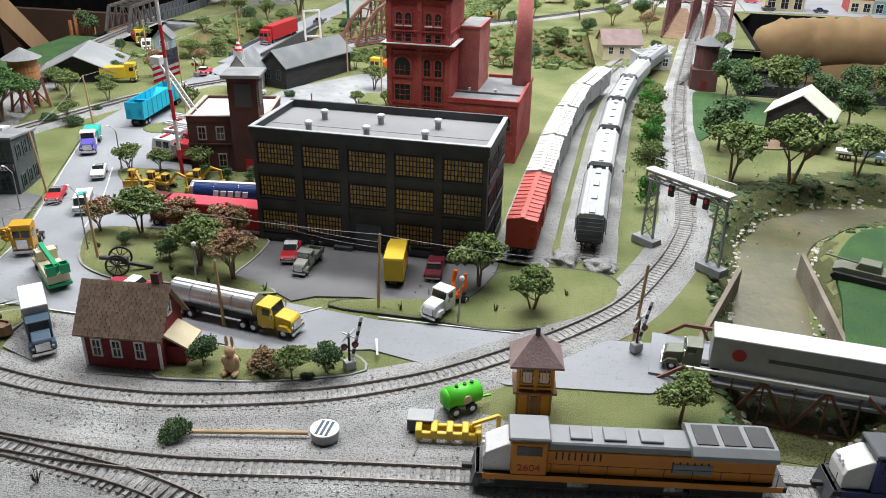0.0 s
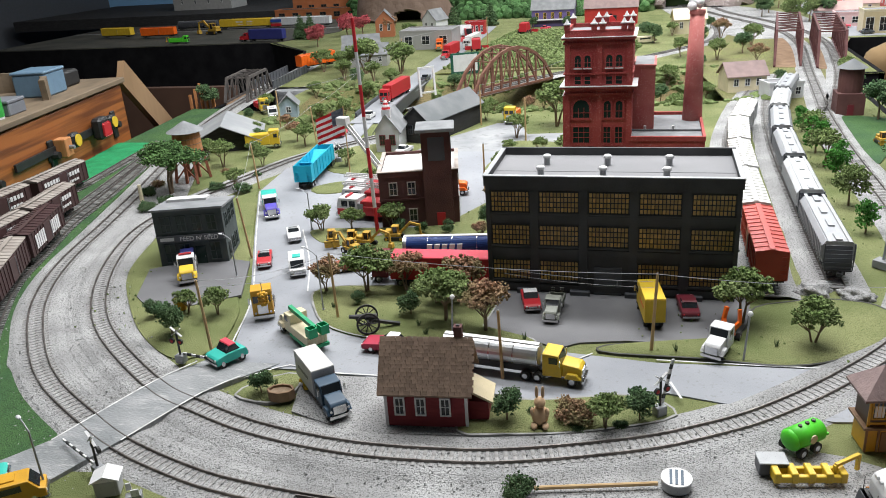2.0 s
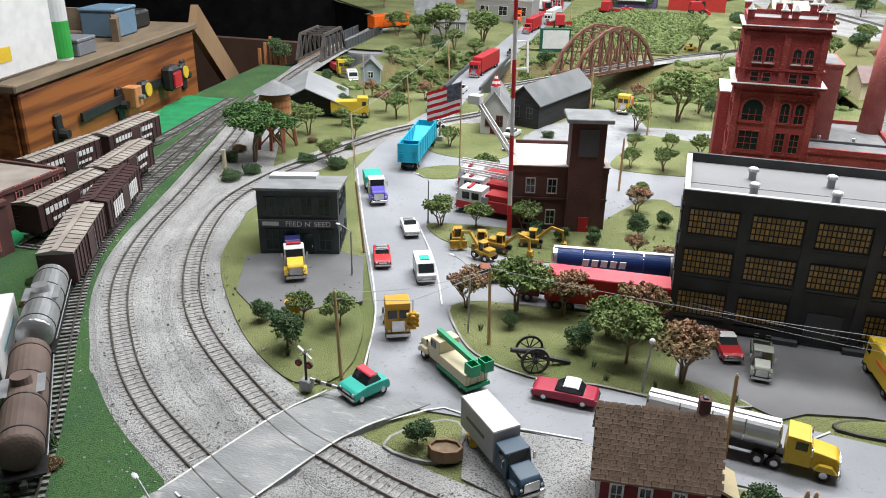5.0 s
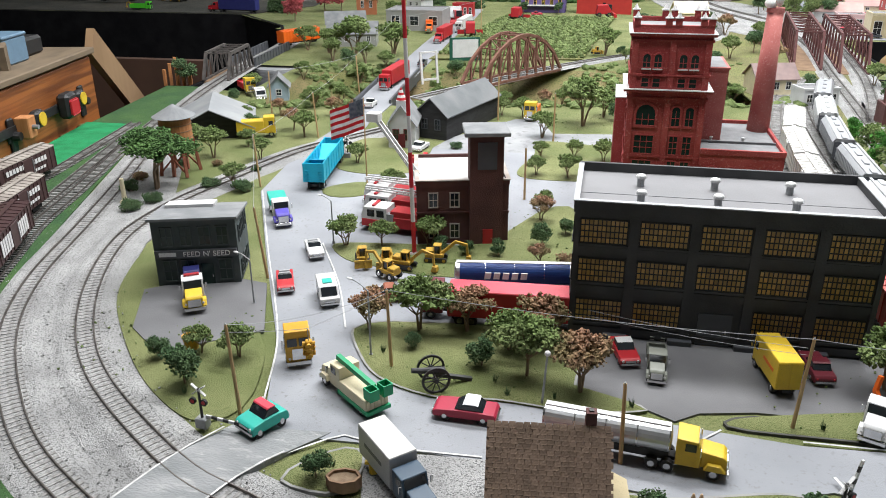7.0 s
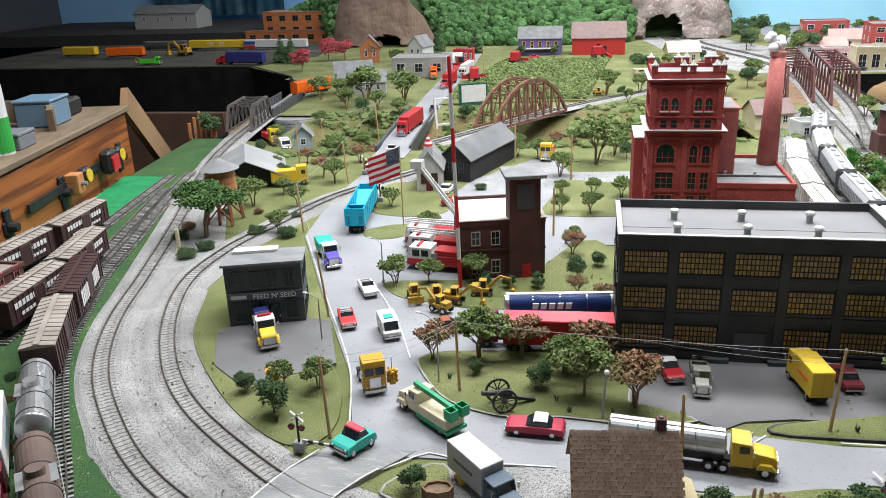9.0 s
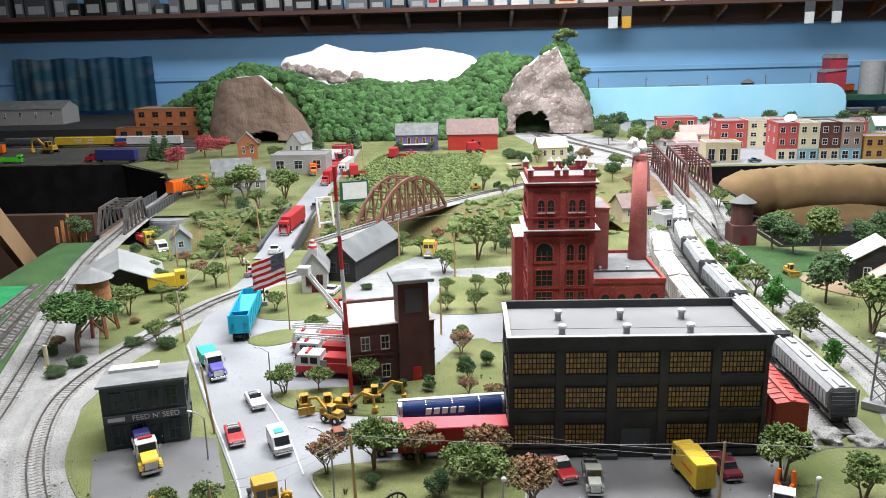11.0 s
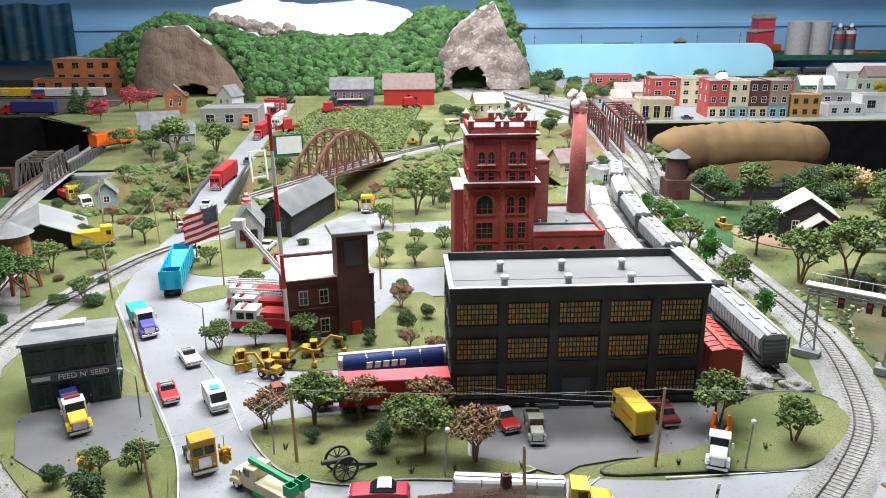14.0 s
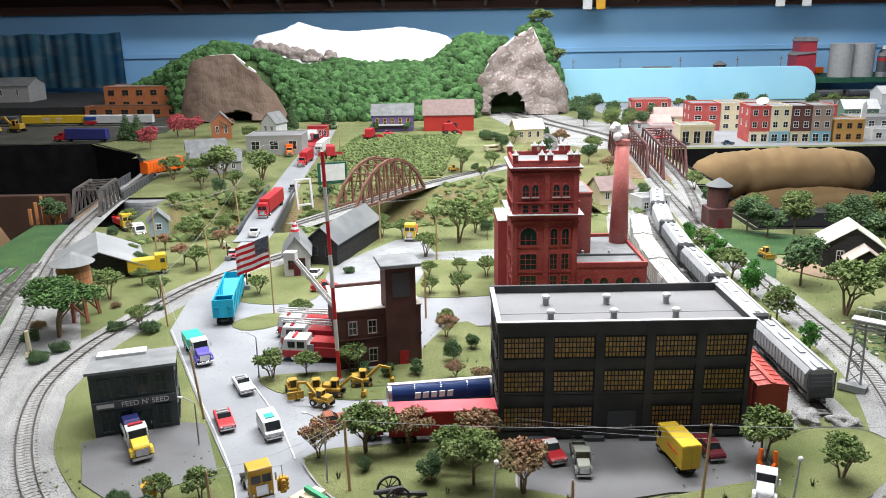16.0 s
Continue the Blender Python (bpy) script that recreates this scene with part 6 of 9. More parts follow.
def box_body(x0, x1, z0, z1, m, top_m=None, W=2.75, mark=None, mark_m=None):
    def go(f):
        b = part("cargo_box", box(B(), x0, x1, -W / 2, W / 2, z0, z1, 0.05), m, f)
        part("box_roof", box(B(), x0 + 0.05, x1 - 0.05, -W / 2 + 0.05, W / 2 - 0.05, z1, z1 + 0.06), top_m or m, b)
        bm = B()
        for s in (-1, 1):
            box(bm, x0 - 0.05, x0, s * W * 0.25 - W * 0.22, s * W * 0.25 + W * 0.22, z0 + 0.15, z1 - 0.15)
        part("rear_door", bm, m, b)
        if mark:
            bm = B()
            for s in (-1, 1):
                box(bm, x0 + (x1 - x0) * 0.2, x0 + (x1 - x0) * 0.75, s * W / 2 - 0.03, s * W / 2 + 0.03, z0 + (z1 - z0) * 0.46, z0 + (z1 - z0) * 0.58)
            part("marking", bm, mark_m, b, "plain bar of painted marking")
    return go


def tank_body(x0, x1, r, zc, m):
    def go(f):
        bm = rod(B(), (x0, 0, zc), (x1, 0, zc), r, r, 24)
        ball(bm, (x0, 0, zc), 0.25, r, r), ball(bm, (x1, 0, zc), 0.25, r, r)
        t = part("tank", bm, m, f)
        bm = B()
        for i in range(5):
            a = x0 + (x1 - x0) * i / 4
            rod(bm, (a - 0.05, 0, zc), (a + 0.05, 0, zc), r + 0.04, r + 0.04, 24)
        part("band", bm, CHROME, t)
        part("catwalk", box(B(), x0, x1, -0.3, 0.3, zc + r, zc + r + 0.08), WHITE, t)
        part("belly_frame", box(B(), x0, x1, -0.7, 0.7, 0.8, zc - r + 0.2), DARKM, f)
    return go


def dump_body(x0, x1, z0, z1, m, W=3.0):
    def go(f):
        bm = B()
        box(bm, x0, x1, -W / 2, W / 2, z0, z0 + 0.12)
        for s in (-1, 1):
            box(bm, x0, x1, s * W / 2 - 0.08, s * W / 2 + 0.08, z0, z1)
            for i in range(9):
                a = x0 + (x1 - x0) * i / 8
                box(bm, a - 0.08, a + 0.08, s * W / 2 - 0.16, s * W / 2 + 0.16, z0, z1)
        box(bm, x0 - 0.05, x0 + 0.1, -W / 2, W / 2, z0, z1)
        box(bm, x1 - 0.1, x1 + 0.05, -W / 2, W / 2, z0, z1)
        part("tub", bm, m, f)
        bm = B()
        for a, b in ((0.2, 0.45), (0.8, 0.55)):
            c = x0 + (x1 - x0) * a
            d = x0 + (x1 - x0) * b
            prism(bm, [(c, z1 - 0.3), (d, z0 + 0.15), (d + 0.05, z0 + 0.15), (c + 0.1, z1 - 0.2)], -W / 2 + 0.1, W / 2 - 0.1)
        part("slope_sheet", bm, m, f)
        for c in (-W / 2 + 0.5, W / 2 - 0.5):
            bm = B()
            for k in range(5):
                box(bm, x0 - 0.2, x0 - 0.05, c - 0.3, c + 0.3, z0 + 0.2 + k * 0.4, z0 + 0.28 + k * 0.4)
            part("ladder", bm, m, f)
    return go


car("car", -63.9, 110.4, -62, WHITE, GREYP, "white open-topped model car on the main street", style="open")
car("car", -63.9, 101.2, -66, RED, GREYP, "red convertible with chrome bumper on the street", style="open")
car("van", -58.2, 99.0, -64, WHITE, TEAL, "white and teal delivery van on the street", L=5.0, W=2.3, style="van")
car("car", -40.1, 81.0, 178, COUPERED, WHITE, "red coupe with a white roof by the park", L=5.9, W=2.3)
car("toy_car", -55.7, 76.3, -120, TEAL, PINKRED, "teal and red toy racing car at the crossing", L=4.0, W=2.6, z=0.3).scale = (0.88, 0.88, 1.15)
car("car", -10.9, 93.4, 97, MAROON, MAROON, "maroon coupe parked beside the factory", L=5.4)
car("car", -27.5, 93.0, -75, RED, WHITE, "red and white car parked in shade by the factory", L=5.0)
car("station_wagon", -61.3, 53.4, 38, YELLOW2, YELLOW2, "mustard yellow station wagon waiting at the crossing", L=5.6, W=2.2, style="van", z=0.6)
car("pickup", -65.8, 54.9, 38, TEAL, TEAL, "teal pickup behind the yellow station wagon", L=4.6, style="pickup", z=0.4)
car("pickup", -58.8, 148.6, 12, RED, RED, "red pickup truck near the chapel", L=5.4, style="pickup")
car("car", -61.6, 156.6, 80, WHITE, WHITE, "white car parked near the chapel", L=5.0)
car("car", -80, 170.5, 95, PINKRED, WHITE, "pink-red car waiting at the far crossing", L=5.0)
car("pickup", -79.5, 187, 92, WHITE, WHITE, "white pickup at the foot of the bridge", L=5.4, style="pickup")
car("pickup", -79.6, 236, 92, GREYD, GREYD, "black pickup driving on the bridge", L=5.4, style="pickup")
car("car", -51.4, 100.4, 20, RUSTWOOD, RUSTWOOD, "rust-orange car on the side street behind the park", L=5.2)
car("van", -106, 190.5, -60, WHITE, GREYP, "white camper van near the ravine", L=5.6, W=2.6, style="van")
car("car", 51.5, 308.5, 10, GREYD, GREYD, "dark car parked in the far town", L=5)
car("car", 68, 309, 5, BLUEGREY, BLUEGREY, "grey-blue car parked in the far town", L=5)
car("car", -60, 352, 10, PINKRED, PINKRED, "pink car parked at the farmhouse", L=5)

truck("semi_truck", -73.9, 148, 97, "cyan open gravel trailer with a white tractor", "nose", WHITE, dump_body(-16.5, -1.2, 1.4, 4.4, CYAN), 16.5, (-15.2, -13.9, -1.6, -0.4), s=0.95)
truck("tow_truck", -72.4, 120.6, -61, "white and purple truck with a green body", "nose", WHITE, box_body(-6.0, -1.6, 1.1, 2.6, TEAL), 6.0, (-5.0, -3.8), hood_m=PURPLE)
truck("cab_truck", -57.0, 87.2, -64, "mustard yellow cab-over tractor without trailer", "flat", YELLOW2, lambda f: part("fifth_wheel", rod(B(), (-2.2, 0, 1.05), (-2.2, 0, 1.25), 0.7, 0.7, 12), DARKM, f), 4.0, (-3.0, -1.7))
# the grey of the box sides takes in the shade on them
truck("box_truck", -42.6, 70.7, -47, "grey and white box truck with a blue cab, sides darkened for shade", "nose", BLUEGREY, box_body(-6.3, -0.2, 1.15, 4.3, GREYP, WHITEROOF, mark=True, mark_m=GREYD), 6.3, (-4.6,), hood_m=BLUEGREY, s=0.8)
truck("tank_truck", -23.9, 78.0, -7, "silver tank truck with a bright yellow cab", "nose", YELLOW, tank_body(-11.2, -0.6, 1.25, 2.6, SILVER), 11.2, (-10, -8.7, -1.9, -0.6))
truck("army_truck", -24.7, 91.2, -92, "grey-green army truck parked by the factory", "nose", ARMYGREY, dump_body(-3.6, -0.3, 1.2, 2.2, ARMYGREY, 2.5), 3.6, (-2.6,), s=0.64)
truck("box_truck", -14.9, 92.5, 100, "bright yellow box truck backed to the lot", "flat", YELLOW, box_body(-5.2, 0.4, 1.1, 4.5, YELLOW, mark=True, mark_m=ORANGE), 5.2, (-3.8,), s=0.76)


def claw(f):
    part("turntable", rod(B(), (-1.8, 0, 1.05), (-1.8, 0, 1.6), 0.8, 0.7, 12), ORANGE, f)
    for s in (-1, 1):
        bm = bar(B(), (-1.8, s * 0.3, 1.5), (-2.4, s * 1.0, 2.6), 0.45, 0.5)
        bar(bm, (-2.4, s * 1.0, 2.5), (-2.7, s * 0.8, 4.2), 0.4, 0.45)
        part("claw_arm", bm, ORANGE, f)


truck("claw_truck", -7.8, 86.0, -114, "white truck with a raised orange claw", "nose", WHITE, claw, 3.4, (-2.4,), s=0.78)


def police_back(f):
    part("tow_bed", box(B(), -5.4, -0.3, -1.2, 1.2, 1.05, 1.5, 0.05), WHITE, f)
    part("towed_car", prism(B(), [(-5.2, 1.5), (-0.8, 1.5), (-0.8, 2.1), (-2.0, 2.2), (-2.6, 2.8), (-4.2, 2.8), (-5.2, 2.2)], -1.0, 1.0, 0.1), NAVY, f, "dark blue car loaded on the bed")
    part("light_bar", box(B(), 0.3, 0.7, -0.9, 0.9, 3.5, 3.75, 0.04), RED, f)


truck("flatbed_truck", -71.9, 95.8, -60, "white and yellow flatbed tow truck at the feed store", "nose", WHITE, police_back, 5.4, (-4.2,), hood_m=YELLOW, s=0.85, z=0.5)


def bucket(f):
    part("utility_body", box(B(), -5.0, -0.1, -1.35, 1.35, 1.0, 2.2, 0.06), CREAM, f)
    bm = B()
    for i in range(6):
        box(bm, -5.08, -5.0, -1.2 + i * 0.42, -0.9 + i * 0.42, 1.1, 2.1)
    part("rear_panel", bm, CREAM, f)
    part("side_skirt", box(B(), -5.3, 0.2, -1.42, 1.42, 0.6, 1.0), TEALG, f)
    part("pivot", rod(B(), (-4.2, 0, 2.2), (-4.2, 0, 3.1), 0.45, 0.4, 12), TEALG, f)
    part("boom", bar(bar(B(), (-4.6, 0, 3.2), (1.6, 0.3, 3.9), 0.5, 0.55), (-4.6, 0, 3.2), (-4.6, 0, 2.9), 0.4, 1.2), TEALG, f)
    for s in (-1, 1):
        bm = B()
        for a in ((-5.9, -5.8, s * 0.8 - 0.55, s * 0.8 + 0.55), (-4.8, -4.7, s * 0.8 - 0.55, s * 0.8 + 0.55), (-5.8, -4.8, s * 0.8 - 0.55, s * 0.8 - 0.45), (-5.8, -4.8, s * 0.8 + 0.45, s * 0.8 + 0.55)):
            box(bm, *a, 2.5, 3.7)
        box(bm, -5.8, -4.8, s * 0.8 - 0.45, s * 0.8 + 0.45, 2.5, 2.6)
        part("bucket", bm, TEALG, f)


TEALG = paint("sea_green_paint", (0.01, 0.3, 0.13))
truck("bucket_truck", -50.3, 82.2, 140, "cream utility truck with green boom and buckets", "nose", CREAM, bucket, 5.0, (-3.8,), hood_m=CREAM, s=0.82)

# trailers behind the park
def trailer(name, x, y, rz, label, build, x0, axles):
    f = thing(name, x, y, 0.24, rz, label, "trailer", "model vehicles")
    chassis(f, x0, 0.3, axles)
    part("landing_leg", box(box(B(), -3.4, -3.2, -0.8, -0.6, 0.05, 1.0), -3.4, -3.2, 0.6, 0.8, 0.05, 1.0), STEEL, f)
    build(f)
    return f


def painted_tank(f):
    tank_body(-12.4, 0, 1.2, 2.3, SILVER)(f)
    for s in (-1, 1):
        bm = B()
        rows = [[bm.verts.new((x, s * 1.24 * math.cos(radians(a)), 2.3 + 1.24 * math.sin(radians(a)))) for a in range(-40, 81, 12)] for x in (-12.0, -0.4)]
        for k in range(10):
            bm.faces.new((rows[0][k], rows[1][k], rows[1][k + 1], rows[0][k + 1]))
        bmesh.ops.solidify(bm, geom=bm.faces[:], thickness=0.05)
        part("side_panel", bm, BLUE, f, "blue painted side panel")
    bm = B()
    for i in range(5):
        prism(bm, [(-9.4 + i * 0.95, 2.1), (-8.75 + i * 0.95, 2.1), (-8.65 + i * 0.95, 2.8), (-9.3 + i * 0.95, 2.8)], -1.29, -1.1)
    part("marking", bm, WHITE, f, "white bars of painted lettering")


trailer("tank_trailer", -32.9, 105.2, 8, "blue and silver tank trailer behind the park", painted_tank, -12.4, (-11.2, -10))
trailer("box_trailer", -32.9, 97.7, 3, "red box trailer with pink-red roof beside the factory", box_body(-11.8, 0, 1.0, 3.8, RED, PINKRED), -11.8, (-10.6, -9.4))
truck("semi_truck", -45.4, 97.9, 184, "dark red tractor unit behind the trees", "flat", MAROON, lambda f: part("fifth_wheel", rod(B(), (-2.2, 0, 1.05), (-2.2, 0, 1.25), 0.7, 0.7, 12), DARKM, f), 3.6, (-2.8, -1.6))
truck("semi_truck", -80.9, 204.5, -93, "red articulated truck driving over the bridge", "flat", RED, box_body(-17, -0.6, 1.1, 4.9, RED), 17, (-15.6, -14.3, -1.4))
truck("semi_truck", -83.5, 277, -93, "red articulated truck on the far road", "nose", RED, box_body(-14, -0.6, 1.1, 4.9, RED), 14, (-12.6, -11.3, -1.4))
truck("semi_truck", -81.4, 300, -93, "white articulated truck on the far road", "flat", WHITE, box_body(-17, -0.6, 1.1, 4.9, WHITE), 17, (-15.6, -14.3, -1.4))
truck("box_truck", -92, 300, -80, "orange-red truck by the far store", "nose", ORANGE, box_body(-6, -0.2, 1.1, 4.2, ORANGE), 6, (-4.6,))
truck("bus", -92.0, 160.6, 22, "yellow bus parked on a side street", "flat", YELLOW, box_body(-5.6, 0, 1.0, 3.4, YELLOW), 5.6, (-4.2,))
truck("box_truck", -60.9, 170.5, -80, "yellow truck parked beside the black shed", "flat", YELLOW, box_body(-6, 0, 1.1, 3.9, YELLOW), 6, (-4.6,))
truck("dump_truck", -111, 195.5, -50, "yellow dump truck with a red body by the ravine", "flat", YELLOW, dump_body(-5, -0.2, 1.1, 2.6, RED), 5, (-3.8,))
truck("dump_truck", -45, 182, -95, "small orange and white truck in the pale yard", "flat", YELLOW, box_body(-4, -0.2, 1.1, 2.8, ORANGE), 4, (-3,))
truck("dump_truck", -47, 131.5, 10, "orange truck behind the fire station", "nose", ORANGE, dump_body(-4, -0.2, 1.1, 2.4, ORANGE), 4, (-3,))
# the white trailer's sides are greyed to carry their shade; the roof stays white
semi = truck("semi_truck", 16.2, 80.9, 176, "white semi trailer standing on the front road bridge, sides greyed for shade", "nose", OLIVE, box_body(-24.4, -0.8, 1.5, 5.4, HOPG, WHITEROOF, W=3.5, mark=True, mark_m=GREYD), 24.4, (-22.6, -20.8, -1.6), z=0.42, s=0.78)
part("emblem", rod(B(), (-3.7, 1.74, 3.6), (-3.7, 1.82, 3.6), 0.75, 0.75, 20), RED, semi, "round red painted emblem")
truck("semi_truck", -83.6, 66.1, -52.7, "white semi trailer with a maroon cab beside the tank cars", "nose", MAROON, box_body(-13, -0.4, 1.1, 4.4, WHITE, WHITEROOF, mark=True, mark_m=BLUEF), 13, (-11.6, -10.4, -1.4, -0.3))
truck("semi_truck", -192, 345, 172, "blue truck with a red cab on the far road", "nose", RED, box_body(-16, -0.6, 1.1, 4.6, NAVY), 16, (-14, -1.4), s=1.15)
truck("crane_truck", -226, 346, 5, "lime green truck at the far yard", "flat", LIME, dump_body(-8, -0.2, 1.1, 3.0, LIME), 8, (-6, -4.6))
truck("fire_truck", 60, 347, 100, "red fire truck in the far town", "flat", RED, box_body(-7, -0.2, 1.0, 3.8, RED), 7, (-5.4,))


# ---------- fire engines ----------
def fire_engine(x, y, rz, label, ladder=False):
    f = thing("fire_engine", x, y, 0.24, rz, label, "fire engine", "model vehicles")
    chassis(f, -9.5, 0.5, (-7.6, -6.3))
    part("lower_body", box(B(), -9.6, -0.4, -1.35, 1.35, 0.8, 2.2, 0.06), RED, f)
    c = part("cab", prism(B(), [(-0.4, 0.7), (3.0, 0.7), (3.2, 1.9), (2.8, 3.3), (-0.4, 3.3)], -1.35, 1.35, 0.1), WHITE, f)
    part("cab_skirt", box(B(), -0.4, 3.1, -1.4, 1.4, 0.7, 1.7, 0.05), RED, f)
    part("windscreen", prism(B(), [(3.22, 2.0), (2.9, 3.1), (2.84, 3.1), (3.14, 2.0)], -1.2, 1.2), GLASSD, c)
    for s in (-1, 1):
        for a in (0.0, 1.3):
            part("side_window", box(B(), a, a + 1.0, s * 1.35 - 0.03, s * 1.35 + 0.03, 2.05, 2.95), GLASSD, c)
    part("light_bar", box(B(), 1.4, 1.8, -1.0, 1.0, 3.3, 3.55, 0.04), RED, f)
    part("upper_body", prism(B(), [(-9.4, 2.2), (-0.6, 2.2), (-0.9, 3.0), (-9.0, 2.8)], -1.2, 1.2, 0.06), RED, f)
    part("pump_panel", box(B(), -1.3, -0.4, -1.4, 1.4, 1.2, 2.6), STEEL, f)
    part("bumper", box(B(), 3.1, 3.5, -1.35, 1.35, 0.45, 0.95, 0.04), CHROME, f)
    lamps(f, 3.2, 1.0, 1.3)
    wheels(f, (1.7,), 1.15, 0.56)
    bm = B()
    if ladder:
        a, b = Vector((-7.5, 0, 3.2)), Vector((1.6, -1.0, 14.2))
    else:
        a, b = Vector((-9.6, 0, 3.3)), Vector((3.2, 0, 3.75))
    for s in (-1, 1):
        for o in (0, 0.5):
            bar(bm, a + Vector((0, s * 0.55, o)), b + Vector((0, s * 0.4, o * 0.6)), 0.16, 0.16)
    for i in range(26):
        p = a.lerp(b, i / 25)
        bar(bm, p + Vector((0, -0.55, 0)), p + Vector((0, 0.55, 0)), 0.08, 0.08)
        for s in (-1, 1):
            bar(bm, p + Vector((0, s * 0.5, 0)), a.lerp(b, (i + 0.5) / 25.5) + Vector((0, s * 0.5, 0.4)), 0.07, 0.07)
    part("ladder", bm, WHITE, f, "white lattice ladder")
    part("turntable", box(rod(B(), (-7.5, 0, 2.3), (-7.5, 0, 3.2), 0.9, 0.8, 14), -8.1, -6.9, -0.7, 0.7, 3.0, 3.7, 0.06), WHITE, f)
    if ladder:
        part("ladder_basket", box(B(), 1.0, 2.6, -1.6, -0.2, 13.9, 15.0, 0.06), WHITE, f)


fire_engine(-57.2, 119.6, 172, "red and white fire engine with raised white ladder", ladder=True)
fire_engine(-58.2, 124.0, 172, "red and white fire engine beside the station")
fire_engine(-59.5, 128.3, 174, "red and white ladder engine parked on the apron")


# ---------- construction machines ----------
def digger(x, y, rz, label, arm=True, loader=False):
    f = thing("excavator" if arm else "bulldozer", x, y, 0.36, rz, label, "construction machine", "construction machines")
    f.scale = (0.72, 0.72, 0.72)
    if loader:
        wheels(f, (-1.2, 1.2), 0.9, 0.62, 0.5)
    else:
        for s in (-1, 1):
            t = part("crawler_track", prism(B(), [(-1.7, 0.1), (1.7, 0.1), (1.9, 0.45), (1.6, 0.8), (-1.6, 0.8), (-1.9, 0.45)], s * 0.95 - 0.28, s * 0.95 + 0.28, 0.05), DARKM, f)
            part("idler", rod(rod(B(), (-1.4, s * 1.26, 0.45), (-1.4, s * 1.2, 0.45), 0.28, 0.28, 10), (1.4, s * 1.26, 0.45), (1.4, s * 1.2, 0.45), 0.28, 0.28, 10), MACHINE, t)
    part("deck", box(B(), -1.7, 1.3, -0.95, 0.95, 0.8, 1.4, 0.06), MACHINE, f)
    part("engine_cover", box(B(), -1.7, -0.3, -0.8, 0.8, 1.4, 2.0, 0.08), MACHINE, f)
    bm = B()
    for a in (-0.25, 0.75):
        for s in (-0.55, 0.55):
            box(bm, a - 0.06, a + 0.06, s - 0.06, s + 0.06, 1.4, 2.7)
    c = part("cab_frame", bm, YELLOW2, f)
    part("cab_roof", box(B(), -0.4, 0.9, -0.7, 0.7, 2.7, 2.85, 0.04), MACHINE, c)
    part("cab_glass", box(B(), -0.2, 0.7, -0.5, 0.5, 1.4, 2.65), GLASSD, c)
    if arm:
        part("boom", bar(bar(B(), (1.0, 0, 1.3), (3.2, 0, 3.4), 0.4, 0.45), (3.1, 0, 3.45), (5.0, 0, 2.9), 0.36, 0.4), MACHINE, f)
        part("stick", bar(B(), (5.0, 0, 3.1), (5.2, 0, 1.0), 0.3, 0.34), MACHINE, f)
        part("bucket", prism(B(), [(4.8, 0.1), (5.8, 0.2), (5.7, 1.0), (5.0, 1.1)], -0.5, 0.5, 0.05), MACHINE, f)
    else:
        part("blade", prism(B(), [(2.3, 0.1), (2.6, 0.1), (2.45, 0.8), (2.6, 1.4), (2.3, 1.4), (2.2, 0.8)], -1.4, 1.4), MACHINE, f)
        part("push_arm", box(box(B(), 0.6, 2.3, -1.0, -0.8, 0.5, 0.75), 0.6, 2.3, 0.8, 1.0, 0.5, 0.75), MACHINE, f)
    return f


digger(-57.3, 108.6, -70, "yellow wheel loader on the grass", arm=False, loader=True)
digger(-54.4, 108.6, -80, "yellow backhoe beside the loader", arm=False, loader=True)
digger(-52.2, 108.2, -10, "yellow excavator with folded arm", arm=True)
digger(-49, 110.8, 5, "yellow excavator reaching towards the tank trailer", arm=True)
digger(-53.2, 105.3, 150, "yellow grader at the street edge", arm=True, loader=True)
digger(23.5, 164, -80, "yellow bulldozer on the lawn", arm=False)
digger(-34.5, 262, 20, "yellow bulldozer beyond the ravine", arm=False)
digger(-236, 352, 170, "yellow excavator on the far yard", arm=True)
for x, y, a, m, w in ((-256, 372, 5, ORANGE, "orange"), (-284, 378, -4, YELLOW, "yellow")):
    boxcar(x, y, 0.3, a, 18, m, m, w + " freight car on the rear yard")
big = digger(-230, 380, 165, "large yellow excavator in the rear yard", arm=True)
big.scale = (1.9, 1.9, 1.9)
for x, y, m, a in ((-86, 322, RED, -70), (-66, 335, RED, 80), (-76, 290, RED, 100), (-34, 348, RED, 10)):
    f = thing("combine", x, y, 0.6, a, "dark red combine harvester at the crop field", "harvester", "farm machines")
    part("body", prism(B(), [(-3, 1.2), (2.4, 1.2), (2.4, 3.0), (1.2, 4.6), (-2.6, 4.4)], -1.5, 1.5, 0.12), m, f)
    part("cab", box(B(), 1.2, 2.8, -1.1, 1.1, 2.6, 4.6, 0.1), GLASSD, f)
    part("header", prism(B(), [(3.2, 0.2), (4.6, 0.2), (4.2, 1.4), (3.2, 1.6)], -4.2, 4.2), m, f)
    wheels(f, (-2.0, 1.8), 1.6, 0.9, 0.6)

